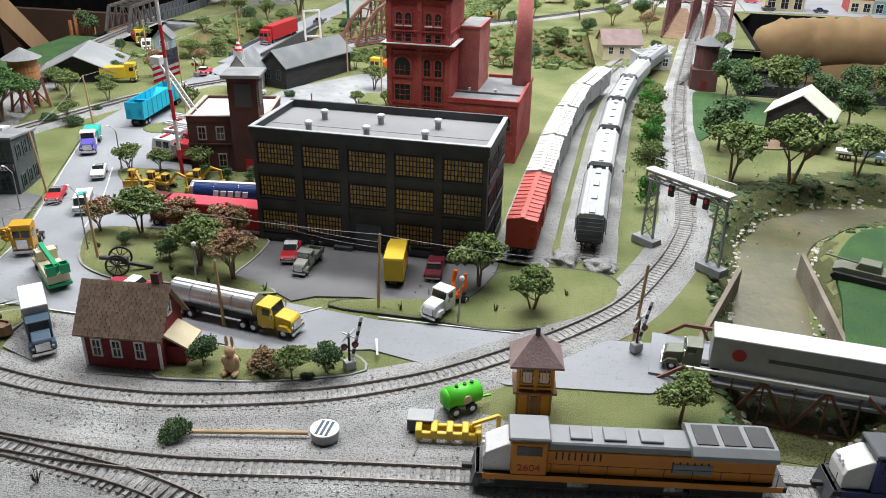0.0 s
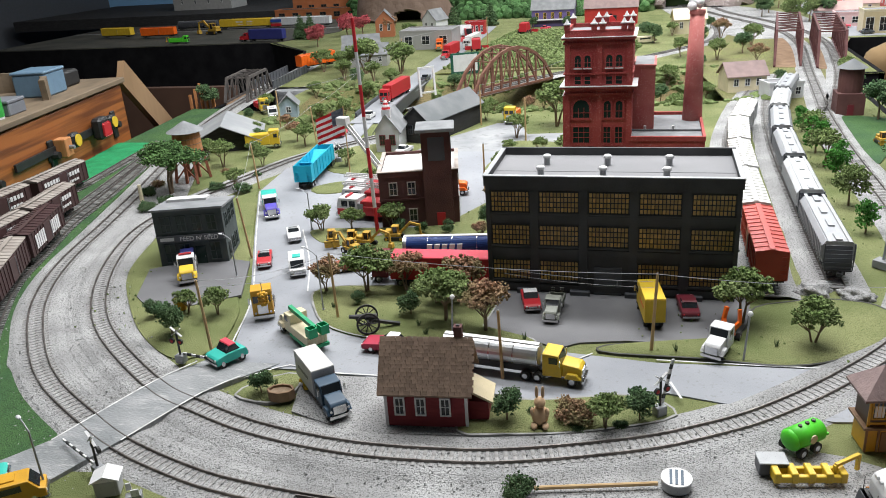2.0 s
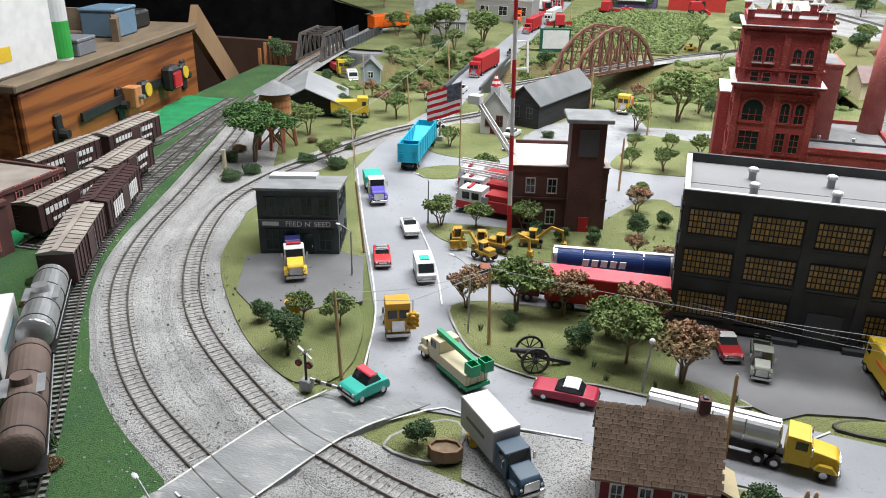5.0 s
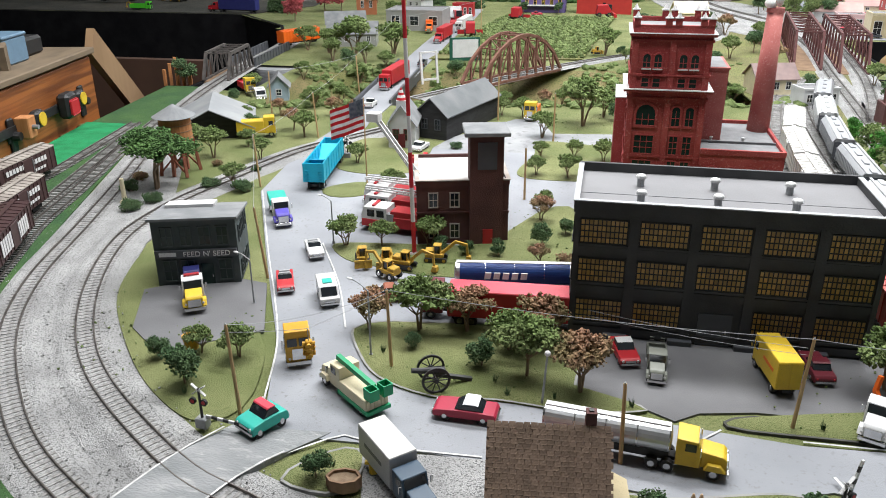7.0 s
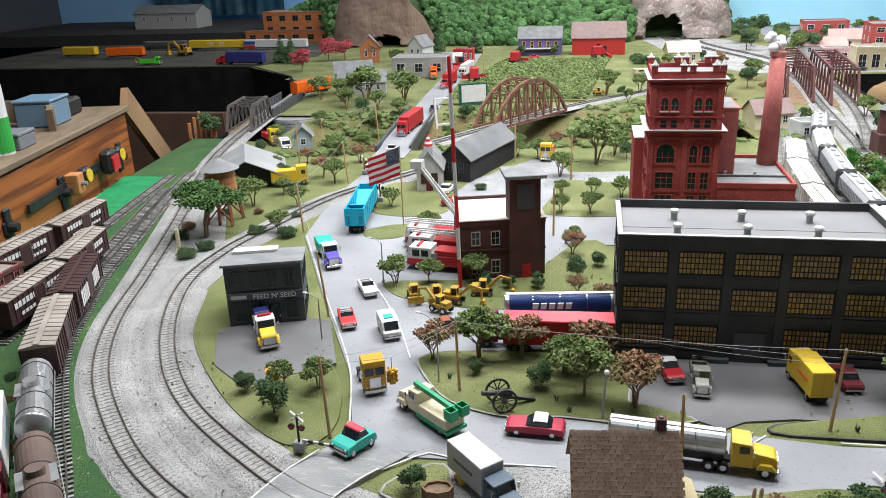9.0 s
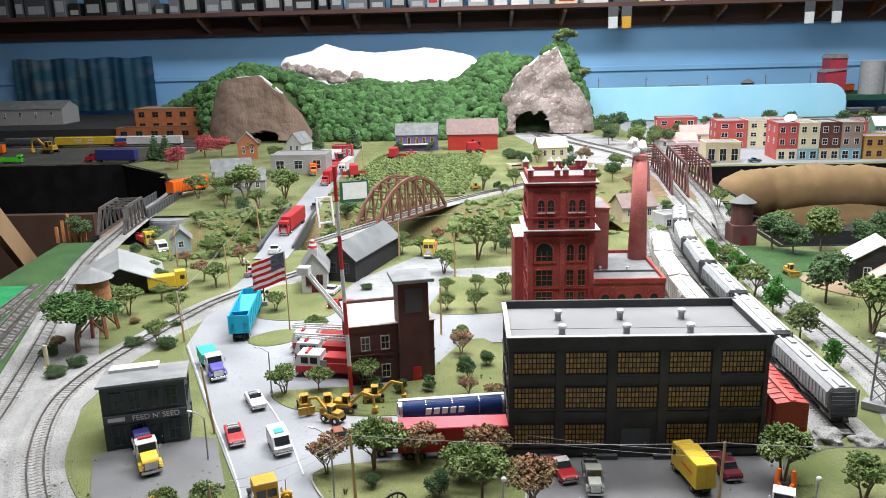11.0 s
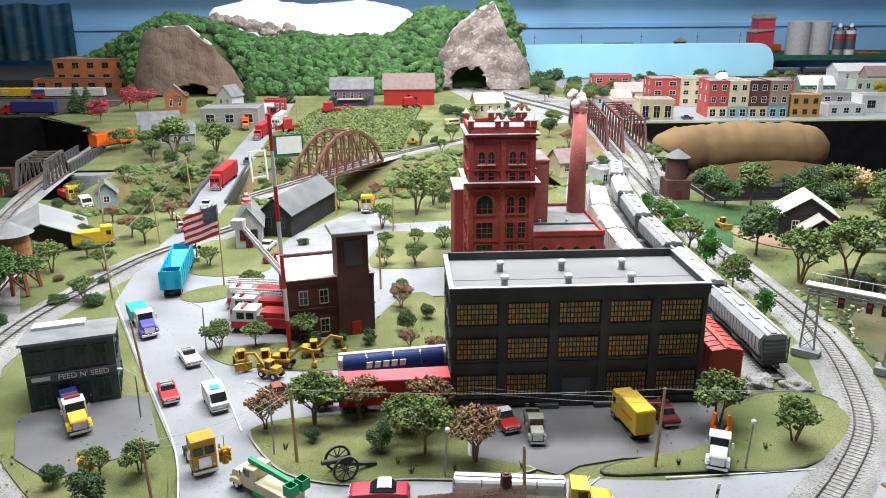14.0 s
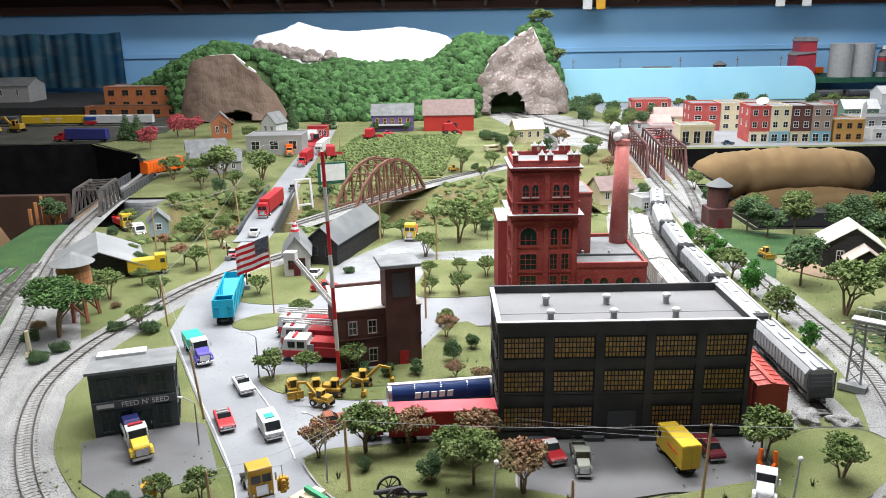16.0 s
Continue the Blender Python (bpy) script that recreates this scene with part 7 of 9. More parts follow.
# ---------- loose loads beside the front track ----------
f = thing("tank_trailer", -3.1, 70.3, 0.3, 40, "lime green slurry tank trailer by the signal tower", "trailer")
f.scale = (0.82, 0.82, 0.82)
bm = rod(B(), (-1.7, 0, 1.6), (1.7, 0, 1.6), 1.1, 1.1, 20)
ball(bm, (-1.7, 0, 1.6), 0.5, 1.1, 1.1), ball(bm, (1.7, 0, 1.6), 0.5, 1.1, 1.1)
part("tank", bm, LIME, f, smooth=True)
part("marking", rod(B(), (0.1, -1.14, 1.6), (0.1, -1.0, 1.6), 0.45, 0.45, 14), TANW, f, "round tan patch of marking")
part("drawbar", bar(B(), (1.9, 0, 0.7), (3.4, 0, 0.5), 0.2, 0.2), LIME, f)
for a in (-0.6, 0.3, 1.1):
    part("filler_cap", rod(B(), (a, 0, 2.6), (a, 0, 2.85), 0.2, 0.2, 8), DARKM, f)
wheels(f, (-1.2, 0.6), 1.0, 0.55, 0.45)
f = thing("plough_frame", -3.2, 66.5, 0.3, 10, "yellow farm implement frame lying on the ballast", "farm implement")
bm = B()
for s in (-0.5, 0.5):
    box(bm, -2.6, 2.4, s - 0.18, s + 0.18, 0.2, 0.75, 0.05)
for a in (-2.4, -1.2, 0, 1.2, 2.2):
    box(bm, a - 0.25, a + 0.25, -0.7, 0.7, 0.15, 1.0, 0.06)
part("frame", bm, YELLOW, f)
f = thing("crate", -5.6, 67.2, 0.3, 8, "small dark grey crate on the ballast", "crate")
part("body", box(B(), -1.1, 0.9, -0.7, 0.7, 0, 1.0, 0.06), GREYD, f)
part("lid", box(B(), -1.15, 0.95, -0.75, 0.75, 1.0, 1.12, 0.03), GREYP, f)
f = thing("plough_frame", -0.6, 67.4, 0.3, 40, "yellow tubular hitch frame beside the locomotive", "farm implement")
part("loop", bar(bar(bar(B(), (-1.2, 0, 0.1), (-1.2, 0, 1.4), 0.25, 0.25), (-1.2, 0, 1.4), (1.2, 0, 1.4), 0.25, 0.25), (1.2, 0, 1.4), (1.2, 0, 0.1), 0.25, 0.25), YELLOW, f)


# ---------- poles, lamps, signals ----------
def pole(x, y, h, lean=0.0, arm=False):
    f = thing("utility_pole", x, y, 0.1, 0, "thin brown wooden utility pole", "utility pole", "utility poles")
    part("shaft", rod(B(), (0, 0, 0), (lean, 0, h), 0.17, 0.13, 8), POLE, f)
    if arm:
        part("crossarm", box(B(), lean - 1.0, lean + 1.0, -0.07, 0.07, h - 0.8, h - 0.62), POLE, f)
    part("cap", rod(B(), (lean, 0, h), (lean, 0, h + 0.12), 0.1, 0.06, 6), GREYP, f)
    return (x + lean, y, h + 0.1)


def wire(a, b, sag=0.5, r=0.025):
    pts = [Vector(a).lerp(Vector(b), i / 14) - Vector((0, 0, sag * 4 * (i / 14) * (1 - i / 14))) for i in range(15)]
    bm = sweep(B(), pts, [(-r, 0), (0, r), (r, 0), (0, -r), (-r, 0)])
    return tagged(part("wire", bm, GREYP), "thin pale wire strung between utility poles", "wire", "wires")


tops = [pole(*a) for a in ((-48.0, 87.0, 7.9, -0.2), (-14.5, 84.2, 8.3, 0.3), (10.4, 83.5, 8.6, 0.4), (-27.8, 77.4, 7.0, -0.2), (-58.5, 78.0, 8.2, -0.3))]
far_tops = [pole(*a) for a in ((-66.8, 103.0, 8.4, -0.8), (-80.9, 133.2, 8.0, -0.4), (-82.1, 161.8, 8.2, -0.5), (-85.6, 198.6, 8.8, -0.4), (-41.2, 134.6, 7.6, 0), (-51.4, 180.4, 8.6, 0), (-39.5, 166.5, 8.6, 0), (-98, 178, 8.6, 0), (-92, 255, 10, 0), (-74, 300, 11, 0))]
wire(tops[0], tops[1]), wire(tops[1], tops[2]), wire(tops[4], tops[0], 0.8)
wire((-14.5, 84.2, 7.6), (-31, 96.3, 3.0), 0.3, 0.02), wire((-14.5, 84.2, 7.0), (-31, 96.3, 2.4), 0.3, 0.02)
for a, b in zip(far_tops[:4], far_tops[1:4]):
    wire(a, b, 0.6)
wire(far_tops[5], (-28, 140, 20), 0.4), wire(far_tops[3], far_tops[7], 0.5), wire(far_tops[3], far_tops[8], 0.5), wire(far_tops[8], far_tops[9], 0.5)


def street_lamp(x, y, h, rz, arm=1.6):
    f = thing("street_lamp", x, y, 0.15, rz, "slim grey street lamp with a curved arm", "street lamp", "street lamps")
    part("post", rod(B(), (0, 0, 0), (0, 0, h - 0.4), 0.1, 0.07, 8), STEEL, f)
    part("base", rod(B(), (0, 0, 0), (0, 0, 0.35), 0.22, 0.16, 8), STEEL, f)
    bm = B()
    for i in range(5):
        a, b = i / 5, (i + 1) / 5
        rod(bm, (arm * a, 0, h - 0.4 + 0.5 * math.sin(a * 1.57)), (arm * b, 0, h - 0.4 + 0.5 * math.sin(b * 1.57)), 0.06, 0.06, 6)
    part("arm", bm, STEEL, f)
    part("lamp_head", ball(B(), (arm + 0.2, 0, h + 0.08), 0.38, 0.18, 0.1), PALE, f)


street_lamp(-59.6, 54.9, 6.4, 150), street_lamp(-65.4, 96.3, 5.6, 160), street_lamp(-62.7, 113.9, 6.0, 160), street_lamp(-50.4, 88.6, 7.2, 150, 2.2)
for x, y in ((-34.2, 83.8), (-6.2, 83.5)):
    f = thing("park_lamp", x, y, 0.2, 0, "small grey park lamp with a round white globe", "park lamp", "park lamps")
    part("post", rod(B(), (0, 0, 0), (0.25, 0, 4.8), 0.11, 0.08, 8), STEEL, f)
    part("globe", ball(B(), (0.27, 0, 4.95), 0.26), WHITE, f)

f = thing("traffic_light", -52.9, 80.2, 5.6, 20, "yellow four-way traffic light hung over the junction", "traffic light")
f.scale = (0.8, 0.8, 0.8)
part("housing", box(B(), -0.35, 0.35, -0.35, 0.35, -1.0, 0.9, 0.08), YELLOW2, f)
for k in range(4):
    for j in range(3):
        a = k * 1.5708
        part("visor", rod(B(), (0.34 * math.cos(a), 0.34 * math.sin(a), 0.55 - j * 0.55), (0.62 * math.cos(a), 0.62 * math.sin(a), 0.5 - j * 0.55), 0.24, 0.26, 10), YELLOW2, f)
part("hanger", rod(B(), (0, 0, 0.9), (0, 0, 2.2), 0.05, 0.05, 6), STEEL, f)
wire((-48.2, 87, 7.7), (-52.9, 80.2, 7.4), 0.05), wire((-52.9, 80.2, 7.4), (-59.1, 78, 7.6), 0.1)

# striped mast
f = thing("striped_mast", -52.0, 112.4, 0.2, 0, "tall thin red and white banded mast", "mast")
for i in range(7):
    a, b = i / 7, (i + 1) / 7
    part("band", rod(B(), (-0.6 * a, 0, 29.6 * a), (-0.6 * b, 0, 29.6 * b), 0.27 - 0.05 * a, 0.27 - 0.05 * b, 12), WHITE if i % 2 else MASTRED, f)
part("rock_base", ball(ball(B(), (0.3, -0.2, 0.1), 0.5, 0.4, 0.3), (-0.3, -0.3, 0.1), 0.4, 0.4, 0.25), ROCK, f)


# signal gantry over the main line
f = thing("signal_gantry", 15.2, 104.6, 0.1, -40, "grey lattice signal gantry with a white walkway", "signal gantry")
for s in (-1, 1):
    x = s * 4.6
    part("footing", prism(B(), [(-0.9, 0), (0.9, 0), (0.6, 0.9), (-0.9, 0.9)], x - 1.6, x + 1.6, 0.04, axis="x"), CONCRETE, f)
    bm = B()
    for a in (-0.8, 0.8):
        bar(bm, (x + a, 0, 0.9), (x + a * 0.7, 0, 8.6), 0.22, 0.22)
    for i in range(5):
        z0, z1 = 0.9 + i * 1.54, 0.9 + (i + 1) * 1.54
        bar(bm, (x - 0.75, 0, z0), (x + 0.72, 0, z1), 0.1, 0.1)
        bar(bm, (x + 0.75, 0, z0), (x - 0.72, 0, z1), 0.1, 0.1)
    part("tower", bm, STEEL, f)
part("walkway", box(B(), -5.6, 5.6, -0.75, 0.75, 9.2, 9.36), WHITE, f, "white walkway deck")
bm = B()
for s in (-0.6, 0.6):
    bar(bm, (-5.4, s, 9.1), (5.4, s, 9.1), 0.2, 0.2)
    bar(bm, (-5.4, s, 8.2), (5.4, s, 8.2), 0.2, 0.2)
    for i in range(10):
        bar(bm, (-5.4 + i * 1.08, s, 8.2 + 0.9 * (i % 2)), (-4.32 + i * 1.08, s, 9.1 - 0.9 * (i % 2)), 0.12, 0.12)
part("truss", bm, STEEL, f)
bm = B()
for i in range(9):
    rod(bm, (-5.4 + i * 1.35, 0.7, 9.36), (-5.4 + i * 1.35, 0.7, 10.4), 0.05, 0.05, 5)
rod(bm, (-5.4, 0.7, 10.4), (5.4, 0.7, 10.4), 0.05, 0.05, 5)
part("handrail", bm, STEEL, f)
for x in (-1.4, 1.6, 3.2):
    h = part("signal_head", box(B(), x - 0.35, x + 0.35, -1.2, -0.9, 7.3, 8.7, 0.05), DARKM, f)
    part("lens", rod(B(), (x, -1.26, 8.2), (x, -1.2, 8.2), 0.2, 0.2, 10), RED, h)


# crossing gates
def crossing_gate(x, y, rz, label, arm_up=False, arm=5.0, z=0.3):
    f = thing("crossing_gate", x, y, z, rz, label, "crossing gate", "crossing gates")
    part("mast", rod(B(), (0, 0, 0), (0, 0, 3.6), 0.12, 0.1, 8), DARKM, f)
    part("base", box(B(), -0.5, 0.5, -0.4, 0.4, 0, 0.9, 0.06), STEEL, f)
    part("crossbuck", bar(bar(B(), (-0.6, 0, 3.0), (0.6, 0, 3.9), 0.22, 0.08), (0.6, 0, 3.0), (-0.6, 0, 3.9), 0.22, 0.08), WHITE, f)
    for s in (-1, 1):
        l = part("flasher", rod(B(), (s * 0.5, -0.1, 2.5), (s * 0.5, -0.3, 2.5), 0.3, 0.3, 12), DARKM, f)
        part("lens", rod(B(), (s * 0.5, -0.32, 2.5), (s * 0.5, -0.3, 2.5), 0.18, 0.18, 10), RED, l)
    n = 9
    d = Vector((0.25, 0, 1)).normalized() if arm_up else Vector((1, 0, -0.05))
    for i in range(n):
        a = Vector((0.3, 0.1, 1.0)) + d * (arm * i / n)
        part("arm_band", bar(B(), a, a + d * (arm / n), 0.14, 0.26), WHITE if i % 2 == 0 else DARKM, f)


crossing_gate(-60.4, 75.4, -6, "lowered black and white striped crossing gate", arm=4.6)
crossing_gate(-57.0, 57.8, 152, "lowered black and white striped crossing gate at the front", arm=6)
crossing_gate(-13.7, 73.3, 40, "raised white crossing gate beside the street", arm_up=True, arm=4)
crossing_gate(10.7, 82.6, 40, "raised white crossing gate near the road bridge", arm_up=True, arm=4)
crossing_gate(-80.5, 168, -4, "lowered striped gate at the far crossing", arm=5)
crossing_gate(-72.4, 149.5, 182, "lowered striped gate beside the chapel", arm=5)

# relay box, switch stand, control blocks
f = thing("relay_cabinet", -54.7, 56.0, 0.4, 24, "white-topped grey relay cabinet beside the crossing", "cabinet")
part("body", box(B(), -0.9, 0.9, -0.7, 0.7, 0, 1.5, 0.05), GREYP, f)
part("roof", prism(B(), [(-1.1, 1.5), (1.1, 1.5), (0, 2.0)], -0.9, 0.9), WHITE, f)
part("door", box(B(), -0.6, 0.6, -0.76, -0.7, 0.15, 1.35), GREYP, f)
f = thing("switch_stand", -52.0, 55.3, 0.4, 30, "grey switch stand with white targets", "switch stand")
part("base", box(B(), -0.6, 0.6, -0.35, 0.35, 0, 0.7, 0.05), STEEL, f)
part("target", box(box(B(), -0.1, 0.5, -0.4, -0.3, 0.7, 1.3), -0.5, -0.1, 0.3, 0.4, 0.9, 1.5), WHITE, f)
f = thing("control_box", -49.8, 50.4, 0.4, 25, "dark grey plastic control box on the grass", "control box")
part("body", prism(B(), [(-1.8, 0), (1.8, 0), (1.8, 2.0), (0.4, 2.2), (0.2, 1.5), (-1.8, 1.3)], -1.3, 1.3, 0.1), BOXGREY, f)
part("knob", rod(B(), (1.0, -0.4, 2.0), (1.0, -0.4, 2.6), 0.4, 0.35, 12), DARKM, f)
f = thing("control_box", -55.4, 51.6, 0.4, 15, "low rust-brown block with a metal fitting", "block")
part("body", box(B(), -1.6, 1.6, -1.3, 1.3, 0, 1.0, 0.1), TIMBER, f)
part("fitting", ball(B(), (0, 0, 1.05), 0.35, 0.35, 0.2, 1), CHROME, f)


def lump(name, x, y, z, rx, ry, rz_, m, label, cat, seed=1, rough_=0.25):
    bm = ball(B(), (0, 0, 0), 1, sub=4)
    for v in bm.verts:
        n = v.co.normalized()
        v.co = n * (1 + rough_ * noise.noise(n * 1.3 + Vector((seed, 0, 0))) + rough_ * 0.3 * noise.noise(n * 5 + Vector((seed, 3, 0))))
        v.co = Vector((v.co.x * rx, v.co.y * ry, max(v.co.z, -0.45) * rz_))
    return tagged(part(name, bm, m, smooth=True, x=x, y=y, z=z), label, cat)


ROCKG = mat("pale_field_stone", (0.36, 0.34, 0.29), (0.5, 0.48, 0.42), scale=50, rough=0.95, bump=0.6, bump_scale=200)
lump("boulder", -47.3, 53.0, 0.6, 1.8, 1.3, 1.0, ROCKG, "pale grey-beige boulder on the front grass", "rock", 3)
lump("boulder", -42.0, 50.2, 0.5, 3.2, 1.3, 1.0, ROCKG, "flat grey boulder at the front edge", "rock", 8)
lump("ballast_mound", 2.6, 100.6, 0.2, 1.8, 1.8, 0.9, GRAVEL, "heap of grey ballast at the siding's end", "gravel heap", 5, 0.5)
lump("ballast_mound", 6.6, 99.4, 0.2, 1.8, 1.4, 0.8, GRAVEL, "heap of grey ballast before the hopper car", "gravel heap", 6, 0.5)

# toy kangaroo-like figure and rabbit statue: plain shapes
bm = B()
ball(bm, (0, 0, 0.9), 1.5, 0.8, 0.8), ball(bm, (-1.4, 0.1, 0.8), 0.9, 0.6, 0.6), ball(bm, (-2.2, -0.2, 0.5), 0.6, 0.4, 0.4)
rod(bm, (1.0, 0, 0.9), (3.8, 0.7, 1.2), 0.6, 0.08, 10)
rod(bm, (-0.3, 0.4, 1.2), (-0.2, 1.2, 2.0), 0.4, 0.3, 8), ball(bm, (-0.2, 1.3, 2.1), 0.5, 0.4, 0.4)
rod(bm, (0.6, 0.3, 1.2), (0.7, 1.0, 2.3), 0.42, 0.3, 8), ball(bm, (0.7, 1.1, 2.4), 0.5, 0.4, 0.4)
tagged(part("toy_figure", bm, YELLOW, smooth=True, x=-43.4, y=52.9, z=0.25, rz=28), "yellow plastic animal toy lying on the grass", "toy").scale = (0.78, 0.78, 0.6)
bm = B()
ball(bm, (0, 0, 1.0), 0.75, 0.65, 1.0), ball(bm, (0, -0.1, 2.3), 0.5, 0.5, 0.5), ball(bm, (-0.25, 0, 3.2), 0.16, 0.1, 0.6), ball(bm, (0.25, 0, 3.2), 0.16, 0.1, 0.6)
ball(bm, (-0.45, -0.5, 0.3), 0.3, 0.5, 0.25), ball(bm, (0.45, -0.5, 0.3), 0.3, 0.5, 0.25), ball(bm, (-0.6, -0.2, 1.4), 0.2, 0.25, 0.45), ball(bm, (0.6, -0.2, 1.4), 0.2, 0.25, 0.45)
tagged(part("rabbit_statue", bm, TANSKIN, smooth=True, x=-23.3, y=70.2, z=0.3, rz=5), "tan rabbit statue standing on the grass", "statue")

# round target disc and rod on the ballast
f = thing("round_drum", -12.5, 64.1, 0.3, 0, "short round white and blue drum on the ballast", "drum")
part("side", rod(B(), (0, 0, 0), (0, 0, 0.7), 1.05, 1.1, 28), GREYP, f)
t = part("lid", rod(B(), (0, 0, 0.7), (0, 0, 0.82), 1.12, 1.12, 28), WHITE, f)
bm = B()
for i in range(3):
    box(bm, -0.5 + i * 0.4, -0.3 + i * 0.4, -0.85, 0.85, 0.82, 0.86)
part("stripe", bm, BLUEGREY, t)
tagged(part("wooden_rod", rod(B(), (-22.6, 61.9, 0.5), (-13.8, 63.9, 0.55), 0.16, 0.16, 8), POLE), "thin wooden rod lying on the ballast", "rod")

# field gun in the park
f = thing("field_gun", -43.6, 84.6, 0.42, 25, "dark iron field cannon with spoked wheels", "cannon")
for s in (-1, 1):
    w = B()
    for i in range(20):
        a, b = i * math.pi / 10, (i + 1) * math.pi / 10
        bar(w, (1.15 * math.cos(a), s * 1.1, 1.15 + 1.15 * math.sin(a)), (1.15 * math.cos(b), s * 1.1, 1.15 + 1.15 * math.sin(b)), 0.16, 0.2)
    wh = part("wheel", w, DARKIRON, f)
    for i in range(10):
        a = i * math.pi / 5
        part("spoke", rod(B(), (0, s * 1.1, 1.15), (1.1 * math.cos(a), s * 1.1, 1.15 + 1.1 * math.sin(a)), 0.06, 0.05, 5), DARKIRON, wh)
    part("hub", rod(B(), (0, s * 1.25, 1.15), (0, s * 0.95, 1.15), 0.22, 0.22, 10), DARKIRON, wh)
part("axle", rod(B(), (0, -1.1, 1.15), (0, 1.1, 1.15), 0.1, 0.1, 8), DARKIRON, f)
part("barrel", rod(B(), (-1.9, 0, 1.75), (1.0, 0, 1.35), 0.22, 0.34, 12), DARKIRON, f)
part("trail", bar(B(), (0.2, 0, 1.1), (3.4, 0, 0.15), 0.4, 0.3), DARKIRON, f)

# planter
f = thing("planter", -47.1, 70.7, 0.35, 10, "octagonal wooden planter box on the grass", "planter")
f.scale = (0.68, 0.68, 0.75)
for i in range(8):
    a, b = i * math.pi / 4, (i + 1) * math.pi / 4
    part("board", prism(B(), [(1.9 * math.cos(a), 1.3 * math.sin(a)), (1.9 * math.cos(b), 1.3 * math.sin(b)), (1.6 * math.cos(b), 1.05 * math.sin(b)), (1.6 * math.cos(a), 1.05 * math.sin(a))], 0, 1.3, axis="z"), TIMBER, f)
part("soil", prism(B(), [(1.58 * math.cos(i * math.pi / 4), 1.03 * math.sin(i * math.pi / 4)) for i in range(8)], 0, 1.0, axis="z"), BARK, f)
f = thing("hydrant", -45.5, 72.7, 0.3, 0, "small yellow hydrant-like casting", "hydrant")
part("barrel", rod(B(), (0, 0, 0), (0, 0, 1.2), 0.35, 0.3, 10), YELLOW, f)
part("dome", ball(B(), (0, 0, 1.2), 0.34), YELLOW, f)
for s in (-1, 1):
    part("outlet", rod(B(), (s * 0.2, 0, 0.8), (s * 0.6, 0, 0.8), 0.2, 0.2, 8), YELLOW, f)

# yellow bin at the feed store and the stump by the track
f = thing("basket", -67.2, 86.4, 0.5, 10, "orange wire basket caught in the shrubs", "basket")
part("side", rod(B(), (0, 0, 0), (0, 0, 1.2), 0.6, 0.8, 12), YELLOW2, f)
part("rim", rod(B(), (0, 0, 1.2), (0, 0, 1.3), 0.85, 0.85, 12), YELLOW2, f)
f = thing("marker_post", -96.8, 122.5, 0.2, 0, "pale yellow marker post beside the track", "post")
part("shaft", rod(B(), (0, 0, 0), (0, 0, 3.6), 0.35, 0.3, 8), CREAM, f)
part("foot", rod(B(), (0, 0, 0), (0, 0, 0.4), 0.8, 0.6, 8), CREAM, f)

# scattered ballast stones and debris on the gravel
spots, rnd = [], random.Random(12)
for line, n in ((curve(OUTER[6:20], 2), 900), (curve(INNER[6:18], 2), 900)):
    for _ in range(n):
        p = rnd.choice(line)
        o = rnd.uniform(-5, 5)
        r = rnd.uniform(0.05, 0.13)
        c = (p.x + rnd.uniform(-1.5, 1.5) + o * 0.5, p.y + o, 0.2 if abs(o) > 3 else 0.42)
        spots.append((c, (r * 1.3, r, r * 0.8), rnd.uniform(0, 3), rnd.uniform(0, 3)))
tagged(swarm("loose_stones", "cube", spots, GRAVEL), "loose grey ballast stones strewn beside the tracks", "gravel", kind="stuff")

# straw tufts and small weeds
def tuft(x, y, h, m, label, n=40, z=0.2):
    rnd = random.Random(int(x * 7 + y))
    bm = B()
    for _ in range(n):
        a, q = rnd.uniform(0, 6.28), rnd.uniform(0.1, 0.5) * h
        bm2 = rod(bm, (0.1 * math.cos(a), 0.1 * math.sin(a), 0), (q * math.cos(a), q * math.sin(a), h * rnd.uniform(0.6, 1.0)), 0.04, 0.01, 3)
    return tagged(part("grass_tuft", bm, m, x=x, y=y, z=z), label, "grass tuft", "grass tufts")


tuft(5.0, 58.6, 2.4, STRAW, "dry straw-coloured grass tuft at the layout's edge")
tuft(-30.5, 54.5, 1.2, DARKIRON, "dark wiry tuft beside the turnout", 24)
for x, y in ((-38.5, 86.2), (-33.2, 84.6), (-26.9, 84.7), (-49.4, 89.2), (-37.2, 84.4), (-66.5, 82), (-70, 86.2), (-64.2, 79.4), (-12.2, 84.4), (-3, 86.4), (3.6, 91.5), (-21.5, 72.4), (-48.6, 72.6)):
    tuft(x, y, 0.8, LEAF_D, "small dark green weed in the grass", 16, 0.4)
# fallen leaves and flock crumbs on the grass
spots, rnd = [], random.Random(33)
for _ in range(2600):
    x, y = rnd.uniform(-84, 30), rnd.uniform(70, 190)
    r = rnd.uniform(0.05, 0.16)
    spots.append(((x, y, 0.46 if y < 126 else 0.2), (r, r, r * 0.6), rnd.uniform(0, 6), rnd.uniform(0, 6)))
def on_grass(x, y):
    return (-52 < x < -32 and 85 < y < 95) or (-82 < x < -62 and 80 < y < 97) or (-18 < x < 4 and 84 < y < 95) or (8 < x < 30 and 110 < y < 190) or (-56 < x < -34 and 108 < y < 130) or (-42 < x < -22 and 146 < y < 190)
tagged(swarm("flock_crumbs", 1, [q for q in spots if on_grass(q[0][0], q[0][1])], LEAF, None, 0.3), "coarse flock crumbs strewn over the grass", "ground cover", kind="stuff")


